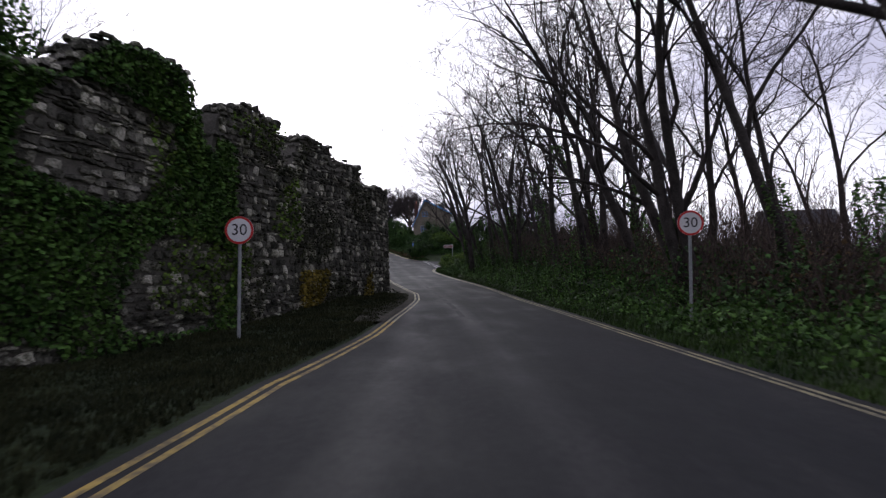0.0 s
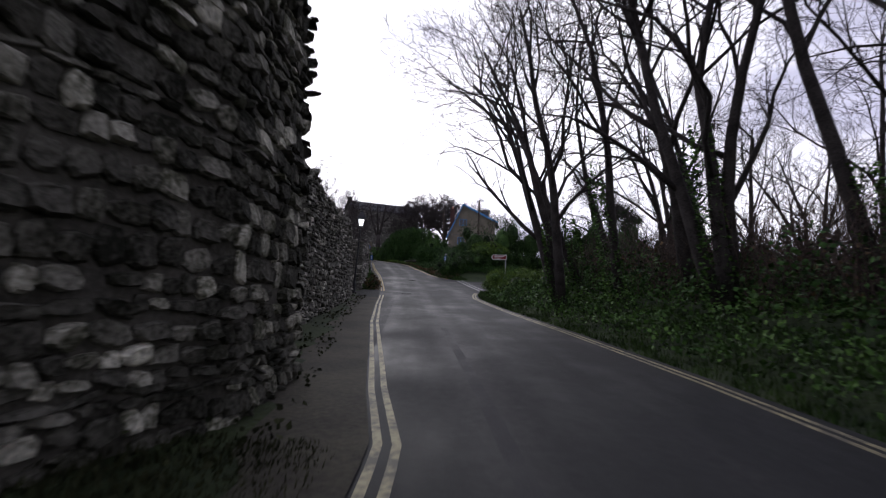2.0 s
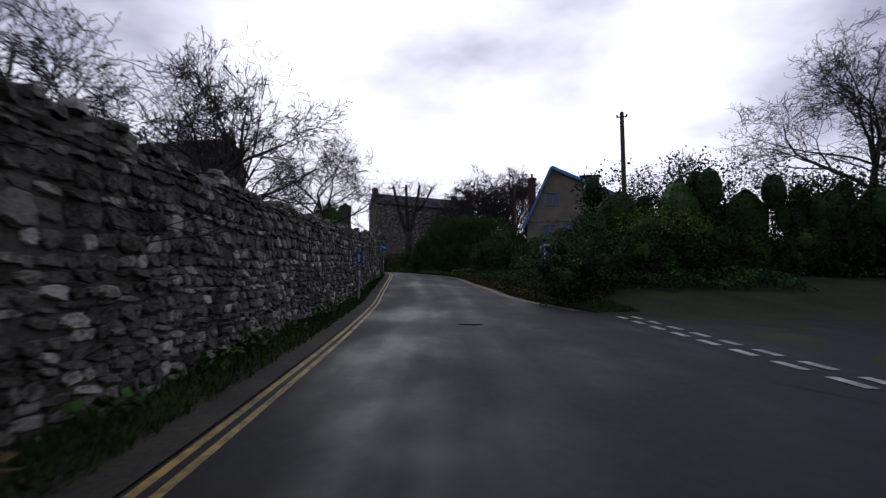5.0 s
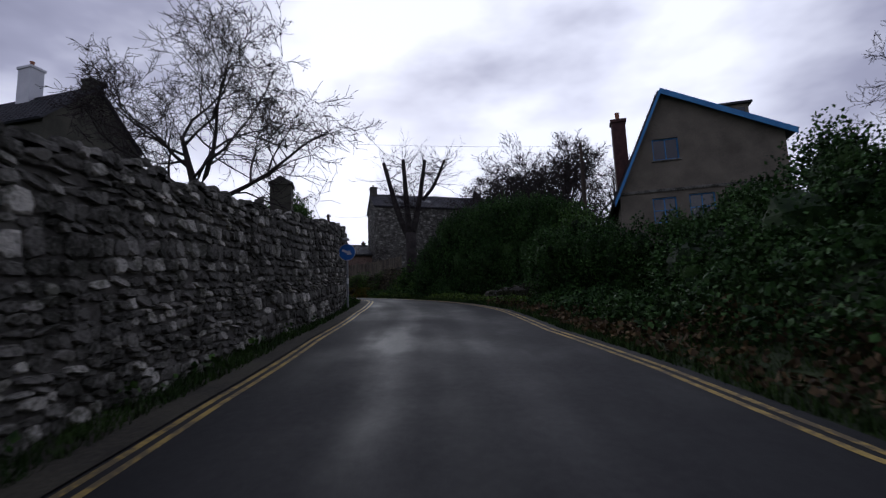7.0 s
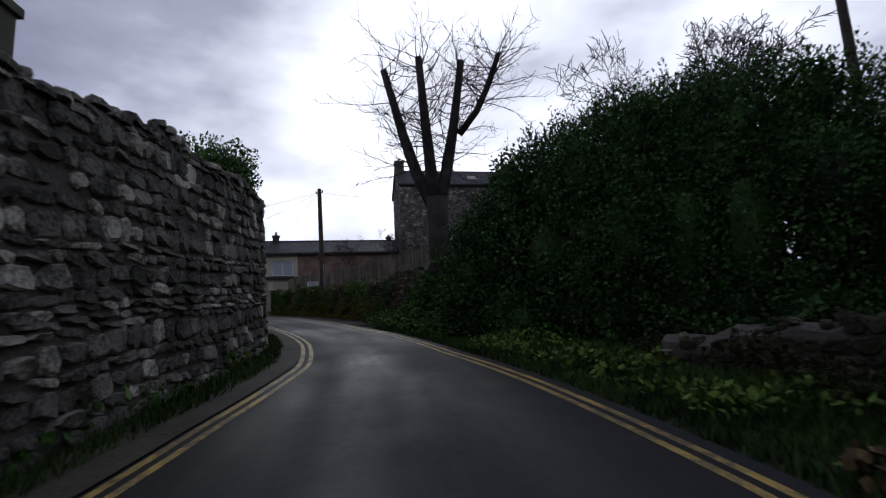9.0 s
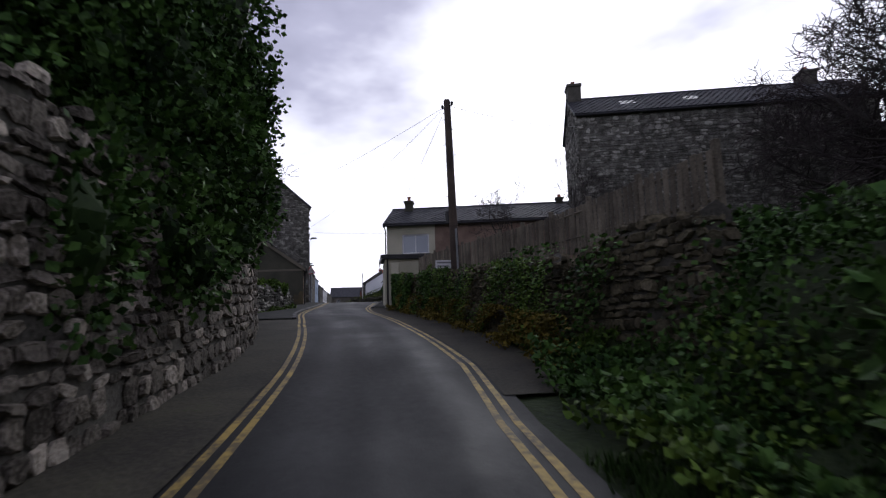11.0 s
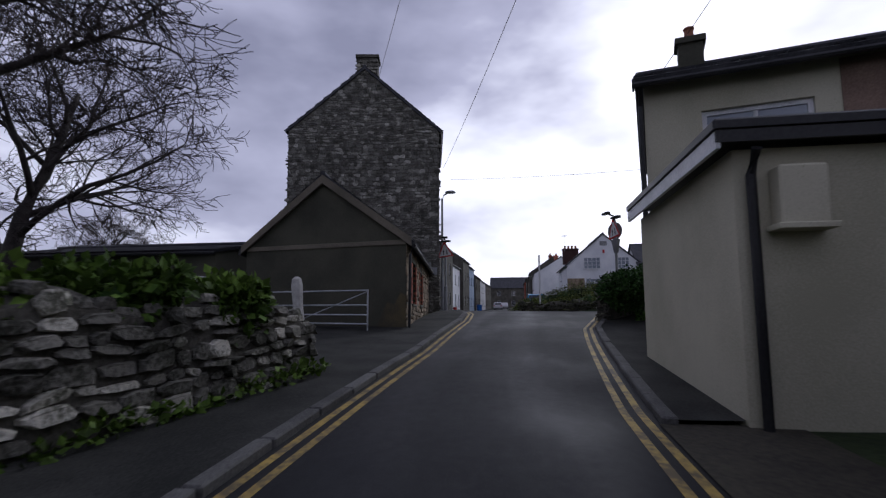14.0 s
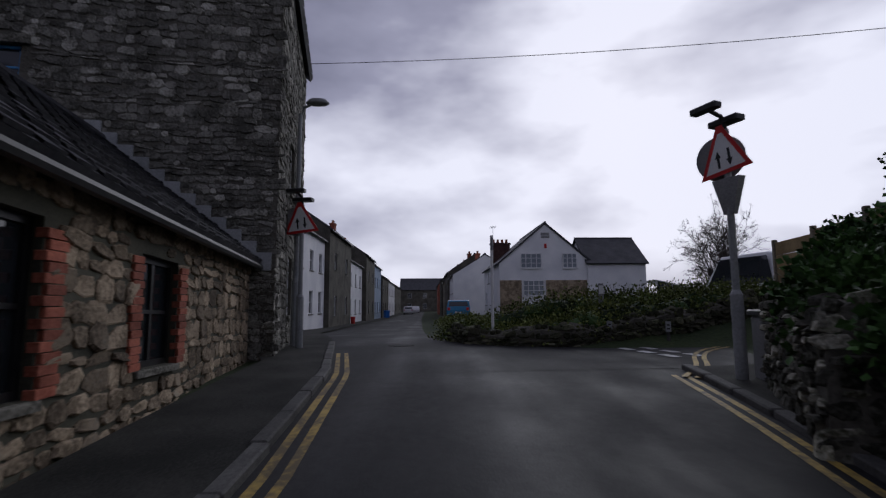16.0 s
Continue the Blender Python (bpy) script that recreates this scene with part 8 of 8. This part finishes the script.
triangle_sign(-51.6, 120.15, -20, 10.25, "red-bordered two-way traffic triangle on a grey post", True)
q = along(140.1, -2.65)
triangle_sign(q.x, q.y, 40, 10.1, "red-bordered two-way traffic triangle beside the stone house")
cb = thing("street_cabinet", "grey roadside bin on the verge by the sign", "litter bin", pose(-51.15, 120.5, ground_at(-51.15, 120.5), 0, 0, 40))
g = Geo()
g.bevel_box(-0.3, -0.25, 0, 0.3, 0.25, 0.85, 0.04)
part("body", g, SIGN_BACK, cb)
g = Geo()
g.bevel_box(-0.33, -0.28, 0.85, 0.33, 0.28, 0.92, 0.02)
part("lid", g, PAINT_BLACK, cb)

q = along(140.6, -2.85)
lamp_m = pose(q.x, q.y, q.z, 0, 0, heading(138))
sl_ = thing("street_lamp", "grey street lamp fixed beside the stone house", "street lamp", lamp_m)
g = Geo()
g.lathe([(0.09, -0.2), (0.09, 1.4), (0.06, 1.5), (0.055, 3.2), (0.045, 5.2)], 0, 0, 12)
part("post", g, PAINT_GREY, sl_)
g = Geo()
g.tube([(0, 0, 5.1), (0.08, 0, 5.35), (0.3, 0, 5.45)], [0.04, 0.035, 0.03], 8)
part("arm", g, PAINT_GREY, sl_)
g = Geo()
g.lathe([(0.02, 0.10), (0.12, 0.08), (0.17, 0.0), (0.15, -0.03), (0.05, -0.05)], 0, 0, 12, Matrix.Translation((0.38, 0, 5.46)) @ Matrix.Diagonal((1.6, 0.9, 1, 1)))
part("lamp_head", g, PAINT_GREY, sl_, smooth=True)
for mx, my in ((-55.15, 123.25), (-54.25, 124.1)):
    mz = ground_at(mx, my)
    mk = thing("marker_plate", "small pale grey utility marker on a short post before the bank", "utility marker", pose(mx, my, mz, 0, 0, 30), "utility markers")
    g = Geo()
    g.bevel_box(-0.035, 0.0, -0.2, 0.035, 0.05, 0.4, 0.006)
    part("post", g, KERB, mk)
    g = Geo()
    g.bevel_box(-0.055, -0.014, 0.2, 0.055, -0.002, 0.42, 0.004)
    plate = part("plate", g, PAINT_GREY, mk)
    for z in (0.25, 0.33):
        g = Geo()
        g.box(-0.03, -0.018, z, 0.03, -0.0145, z + 0.03)
        part("bar", g, SIGN_BLACK, plate)
wp = thing("white_marker_post", "slim white finger post on the island verge", "sign post", pose(-57.45, 122.0, ground_at(-57.45, 122.0), 0, 0, 45))
g = Geo()
post(g, 0, 0, -0.3, 2.55, 0.035, 10)
part("post", g, SIGN_WHITE, wp)
g = Geo()
g.bevel_box(-0.03, -0.05, 2.2, 0.03, 0.1, 2.5, 0.005)
part("finger", g, SIGN_BACK, wp)


def pole(x, y, top, label, r=0.14, steps=False, lean=(0, 0)):
    z0 = ground_at(x, y)
    t = thing("telegraph_pole", label, "telegraph pole", pose(x, y, z0, lean[0], lean[1], 0), "telegraph poles")
    h = top - z0
    g = Geo()
    g.lathe([(r, -0.6), (r, 0), (r * 0.72, h - 0.05), (r * 0.6, h)], 0, 0, 14)
    part("shaft", g, POLE_WOOD, t, smooth=True)
    g = Geo()
    g.tube([(-0.22, 0, h - 0.22), (0.22, 0, h - 0.22)], [0.025, 0.025], 6)
    for xx in (-0.2, 0.2):
        g.lathe([(0.035, h - 0.2), (0.045, h - 0.15), (0.02, h - 0.1)], xx, 0, 8)
    part("insulator_bracket", g, PAINT_BLACK, t)
    if steps:
        for i in range(8):
            s = Geo()
            sgn = 1 if i % 2 else -1
            s.tube([(sgn * r * 0.7, 0, h - 0.6 - 0.42 * i), (sgn * (r * 0.8 + 0.12), 0, h - 0.6 - 0.42 * i)], [0.009, 0.009], 5)
            part("step", s, GALV, t)
        g = Geo()
        g.bevel_box(-0.24, -0.1, h - 3.95, -0.1, 0.08, h - 3.6, 0.02)
        part("junction_box", g, PAINT_BLACK, t)
        g = Geo()
        g.tube([(0.13, -0.05, h - 4.2), (0.16, -0.08, h - 6.5), (0.17, -0.08, -0.2)], [0.03, 0.03, 0.03], 6)
        part("cable_guard", g, PAINT_GREY, t)
    return t


pole(-5.75, 73.0, 10.7, "dark wooden telegraph pole among the shrubs", 0.12)
pole(-12.8, 96.0, 13.2, "dark wooden telegraph pole behind the hedge", 0.13)
pole(-33.6, 105.4, 13.1, "tarred wooden telegraph pole with steps at the retaining wall", 0.15, True, (0.5, -1.0))
pole(-27.5, 139.0, 16.0, "distant thin wooden telegraph pole", 0.12)


def wire(a, b, sag, label="thin black overhead wire"):
    a, b = Vector(a), Vector(b)
    g = Geo()
    pts = []
    for i in range(17):
        u = i / 16
        p = a.lerp(b, u)
        p.z -= sag * 4 * u * (1 - u)
        pts.append(p)
    g.tube(pts, [0.007] * 17, 4, False)
    tagged(part("overhead_wire", g, PAINT_BLACK), label, "wire")


wire((-33.7, 105.3, 12.9), (-60.0, 114.4, 15.9), 0.4)
wire((-33.7, 105.3, 12.9), (-57.9, 117.1, 13.6), 0.35)
wire((-33.7, 105.3, 12.9), (-47.0, 115.5, 12.1), 0.2)
wire((-33.7, 105.3, 12.9), (-34.0, 116.0, 15.2), 0.2)
wire((-12.8, 96.0, 13.0), (-34.0, 86.0, 13.4), 0.3)
wire((-12.8, 96.0, 13.0), (-8.5, 92.6, 9.6), 0.15)
wire((-58.2, 117.6, 13.2), (-44.0, 129.0, 13.3), 0.35)

# ---- boundary things ----
fence = thing("board_fence", "weathered close-boarded fence stepping up above the retaining wall", "fence")
slat = Geo()
slat.bevel_box(-0.055, -0.011, 0, 0.055, 0.011, 0.98, 0.006)
slat_me = slat.mesh("board", FENCE_WOOD)
fp = [tuple(along(s, 3.95))[:2] for s in (103.0, 107.0, 111.0, 115.0, 119.5, 122.0)]
frun = polyline(fp)
fz = lambda u: float(np.interp(u, [0, 6, 10, 20], [7.55, 7.75, 7.98, 8.4]))


def fence_at(u):
    i = max(min(int(np.searchsorted(frun, u)) - 1, len(fp) - 2), 0)
    a, b = Vector(fp[i]), Vector(fp[i + 1])
    d = (b - a).normalized()
    return a + d * (u - frun[i]), math.degrees(math.atan2(d.y, d.x))


u = 0.1
while u < frun[-1]:
    p, tn = fence_at(u)
    ob = new("board", slat_me)
    ob.parent = fence
    ob.matrix_basis = pose(p.x, p.y, fz(u) - 0.25 + RNG.uniform(-0.02, 0.02), RNG.uniform(-1, 1), RNG.uniform(-1, 1), tn)
    u += 0.16
for k in range(int(frun[-1] / 1.8) + 1):
    p, tn = fence_at(min(k * 1.8 + 0.05, frun[-1]))
    g = Geo()
    g.bevel_box(-0.05, -0.10, -0.8, 0.05, -0.012, 0.95, 0.01)
    ob = part("post", g, FENCE_WOOD, fence)
    ob.matrix_basis = pose(p.x, p.y, fz(k * 1.8) - 0.1, 0, 0, tn)
for h in (0.1, 0.6):
    for a in range(int(frun[-1] / 1.8)):
        p0, _ = fence_at(a * 1.8)
        p1, _ = fence_at(a * 1.8 + 1.8)
        g = Geo()
        n = Vector((p1.y - p0.y, -(p1.x - p0.x))).normalized() * 0.03
        g.tube([(p0.x + n.x, p0.y + n.y, fz(a * 1.8) + h), (p1.x + n.x, p1.y + n.y, fz(a * 1.8 + 1.8) + h)], [0.03, 0.03], 4)
        part("rail", g, FENCE_WOOD, fence)

# field gate with its lichen-white post
gr, gl = Vector((-51.5, 111.0)), Vector((-55.15, 108.75))
gd = (gl - gr).normalized()
gate = thing("field_gate", "white-painted tubular five-bar gate by the shed", "gate", pose(gr.x, gr.y, 6.98, 0, 0, math.degrees(math.atan2(gd.y, gd.x))))
GL = (gl - gr).length
for z in (0.06, 0.3, 0.52, 0.76, 1.12):
    g = Geo()
    g.tube([(0.03, 0, z), (GL - 0.03, 0, z)], [0.019, 0.019], 8)
    part("bar", g, GALV, gate)
for x, top in ((0.02, 1.14), (GL * 0.5, 1.12), (GL - 0.02, 1.12)):
    g = Geo()
    g.tube([(x, 0, -0.02), (x, 0, top)], [0.021, 0.021], 8)
    part("upright", g, GALV, gate)
g = Geo()
g.tube([(0.03, -0.02, 1.1), (GL * 0.72, -0.02, 0.08)], [0.013, 0.013], 6)
part("brace", g, GALV, gate)
gp = thing("gate_post", "lichen-white weathered stone gate post", "gate post", pose(-48.75, 108.6, ground_at(-48.75, 108.6), 2, -4, 50))
g = Geo()
g.lathe([(0.11, -0.3), (0.105, 0.4), (0.085, 0.9), (0.1, 1.25), (0.08, 1.38), (0.03, 1.42)], 0, 0, 9)
part("shaft", g, LICHEN_WHITE, gp)
# dark boarded gate and its pillar
q = along(116.3, -3.9)
dg = thing("boarded_gate", "dark blue-black boarded garden gate in the wall", "gate", pose(q.x, q.y, q.z, 0, 0, heading(116) + 88))
for i in range(11):
    g = Geo()
    g.bevel_box(-1.0 + 0.18 * i, -0.015, 0.05, -0.825 + 0.18 * i, 0.015, 1.95, 0.006)
    part("board", g, PAINT_BLACK, dg)
for z in (0.35, 1.0, 1.65):
    g = Geo()
    g.bevel_box(-1.0, 0.015, z, 0.97, 0.05, z + 0.1, 0.006)
    part("ledge", g, PAINT_BLACK, dg)
q = along(118.0, -4.1)
pil = thing("gate_pillar", "square rubble gate pillar with a mossy capstone", "gate pillar", pose(q.x, q.y, q.z, 0, 0, heading(118)))
g = Geo()
g.box(-0.4, -0.4, -0.3, 0.4, 0.4, 1.85)
part("core", g, MORTAR, pil)
for f, tn in ((Matrix.Translation((-0.4, -0.4, 0)), 0), (Matrix.Translation((0.4, -0.4, 0)) @ Matrix.Rotation(radians(90), 4, "Z"), 1)):
    lay_stones(pil, (lambda ff: (lambda u, v: ff @ Matrix.Translation((u, 0, v))))(f), 0.8, lambda u: 1.85, (0, 0.8, 0, 1.9), (STONE, STONE_OB), (0.3, 0.17), 0.04, 500 + tn)
g = Geo()
g.bevel_box(-0.52, -0.52, 1.85, 0.52, 0.52, 2.03, 0.04)
part("capstone", g, VERGE, pil, "mossy flat capstone")
for x, y in ((-56.2, 123.6), (-53.9, 125.6)):
    b = thing("marker_stone", "small white reflector post in the hedge bank", "bollard", pose(x + 0.3, y + 0.6, ground_at(x + 0.3, y + 0.6), 0, 0, 45), "marker posts")
    g = Geo()
    g.bevel_box(-0.06, -0.03, -0.1, 0.06, 0.03, 0.75, 0.01)
    part("shaft", g, SIGN_BACK, b)
    g = Geo()
    g.bevel_box(-0.055, -0.036, 0.5, 0.055, -0.031, 0.7, 0.001)
    part("reflector", g, SIGN_WHITE, b)


def car(x, y, z, turn, paint, label, van=False):
    """A parked car: body, glass, wheels with tyres and rims, lamps."""
    t = thing("van" if van else "car", label, "van" if van else "car", pose(x, y, z, 0, 0, turn))
    L, W, H = (4.6, 1.85, 2.1) if van else (4.1, 1.72, 1.48)
    side = [(-L / 2, 0.35), (-L / 2 + 0.05, 0.75), (-L / 2 + 0.15, 0.95), (-L / 2 + 0.45, H - 0.08), (-L / 2 + 0.8, H), (L / 2 - 1.7, H - 0.02), (L / 2 - 1.0, 0.98), (L / 2 - 0.2, 0.85), (L / 2, 0.6), (L / 2, 0.3), (L / 2 - 0.3, 0.2), (-L / 2 + 0.3, 0.2)]
    g = Geo()
    n = len(side)
    for x0, k in ((-W / 2, 1), (-W / 2 + 0.06, 2), (W / 2 - 0.06, 2), (W / 2, 1)):
        for yy, zz in side:
            tuck = 0.10 * max(zz - 0.9, 0) / 0.6
            g.v.append((x0 + (tuck if x0 < 0 else -tuck), yy * (0.985 if k == 1 else 1), zz - (0.03 if k == 1 and zz > 1 else 0)))
    for c in range(3):
        for i in range(n):
            j = (i + 1) % n
            g.f.append((c * n + i, c * n + j, (c + 1) * n + j, (c + 1) * n + i))
    g.f.append(tuple(range(n)))
    g.f.append(tuple(range(4 * n - 1, 3 * n - 1, -1)))
    part("body", g, paint, t, smooth=False)
    k = 0.1 * (H - 0.25 - 0.9) / 0.6
    for sx in (-1, 1):
        g = Geo()
        xx = sx * (W / 2 - 0.02)
        xi = sx * (W / 2 - 0.085)
        g.add([(xx + sx * 0.012, -L / 2 + 0.45, 1.0), (xx + sx * 0.012, L / 2 - 1.2, 1.0), (xi + sx * 0.012, L / 2 - 1.75, H - 0.14), (xi + sx * 0.012, -L / 2 + 0.7, H - 0.14)], [(0, 1, 2, 3) if sx > 0 else (3, 2, 1, 0)])
        part("side_window", g, GLASS, t)
    g = Geo()
    g.add([(-W / 2 + 0.15, -L / 2 + 0.175, 1.0), (W / 2 - 0.15, -L / 2 + 0.175, 1.0), (W / 2 - 0.2, -L / 2 + 0.40, H - 0.14), (-W / 2 + 0.2, -L / 2 + 0.40, H - 0.14)], [(0, 1, 2, 3)])
    part("rear_window", g, GLASS, t)
    for sx in (-1, 1):
        for yy in (-L / 2 + 0.75, L / 2 - 0.8):
            g = Geo()
            m = Matrix.Translation((sx * (W / 2 - 0.1), yy, 0.31)) @ Matrix.Rotation(radians(90), 4, "Y")
            g.lathe([(0.2, -0.1), (0.29, -0.1), (0.31, -0.06), (0.31, 0.06), (0.29, 0.1), (0.2, 0.1)], 0, 0, 18, m)
            wh_ = part("wheel", g, RUBBER, t)
            g = Geo()
            g.lathe([(0.2, -0.105), (0.2, 0.105)], 0, 0, 14, m)
            part("rim", g, GALV, wh_)
        g = Geo()
        g.bevel_box(sx * (W / 2 - 0.17) - 0.1, -L / 2 + 0.01, 0.72, sx * (W / 2 - 0.17) + 0.1, -L / 2 + 0.12, 0.92, 0.01)
        part("tail_lamp", g, SIGN_RED, t)
    g = Geo()
    g.bevel_box(-0.26, -L / 2 - 0.012, 0.5, 0.26, -L / 2 + 0.05, 0.61, 0.002)
    part("number_plate", g, SIGN_WHITE, t)


car(-77.6, 139.9, ground_at(-77.6, 139.9) + 0.02, 46, CAR_BLUE, "blue hatchback parked in front of the white house")
q = along(238, -2.6)
car(q.x, q.y, q.z, heading(238) + 180, CAR_SILVER, "pale car standing far down the street")
q = along(226, -3.6)
car(q.x, q.y, q.z, heading(226), CAR_SILVER, "silver car parked along the terrace")
car(-56.9, 107.2, ground_at(-56.9, 107.2) + 0.03, 40, CAR_SILVER, "silver car parked in the yard behind the gate")
car(-55.8, 134.6, ground_at(-55.8, 134.6) + 0.0, 62, RENDER_WHITE, "white van parked behind the hedge bank", True)
rb = thing("red_bin", "small red bin on the terrace footway", "bin", pose(*tuple(along(170, -5.9, 0.06))))
g = Geo()
g.lathe([(0.16, 0), (0.2, 0.5), (0.22, 0.52), (0.2, 0.55)], 0, 0, 12)
part("body", g, SIGN_RED, rb)
bb = thing("blue_bin", "blue wheelie bin outside the terrace", "bin", pose(*tuple(along(196, -5.3, 0.06))))
g = Geo()
g.bevel_box(-0.28, -0.3, 0.05, 0.28, 0.3, 1.0, 0.04)
part("body", g, SIGN_BLUE, bb)
bf = thing("board_fence_far", "ochre-brown panel fence on the rise behind the hedge", "fence")
fa, fb = Vector((-53.6, 129.6, 9.35)), Vector((-48.6, 123.4, 9.75))
turn_f = math.degrees(math.atan2((fb - fa).y, (fb - fa).x))
for i in range(4):
    p = fa.lerp(fb, i / 4)
    z0 = ground_at(p.x, p.y) - p.z
    w = (fb - fa).xy.length / 4
    for z in (-0.75, -0.38, -0.01, 0.36):
        g = Geo()
        g.bevel_box(0.06, -0.015, z, w - 0.06, 0.015, z + 0.355, 0.01)
        ob = part("panel_board", g, FENCE_OCHRE, bf)
        ob.matrix_basis = pose(p.x, p.y, p.z, 0, 0, turn_f)
    g = Geo()
    g.bevel_box(-0.06, -0.06, z0 - 0.2, 0.055, 0.06, 0.8, 0.01)
    ob = part("post", g, FENCE_WOOD, bf)
    ob.matrix_basis = pose(p.x, p.y, p.z, 0, 0, turn_f)
bush("conifer", "dark green conifer behind the panel fence", [(-50.4, 132.6, h, 1.5 - 0.16 * i, 1.4 - 0.16 * i, 0.75) for i, h in enumerate((0.7, 1.6, 2.5, 3.4, 4.3))], 9000, 0.12, HEDGE, 466, "tree", core=0.5, shell=0.4)
# aerial on the white house
ar = Geo()
ar.tube([(0, 0, 0), (0, 0, 1.6)], [0.015, 0.015], 5)
for i in range(6):
    ar.tube([(-0.25, -0.5 + 0.2 * i, 1.55), (0.25, -0.5 + 0.2 * i, 1.55)], [0.006, 0.006], 4)
ar.tube([(0, -0.55, 1.55), (0, 0.55, 1.55)], [0.01, 0.01], 4)
ob = part("aerial", ar, GALV, whs)
ob.matrix_basis = pose(0.4, 6.0, 4.9)
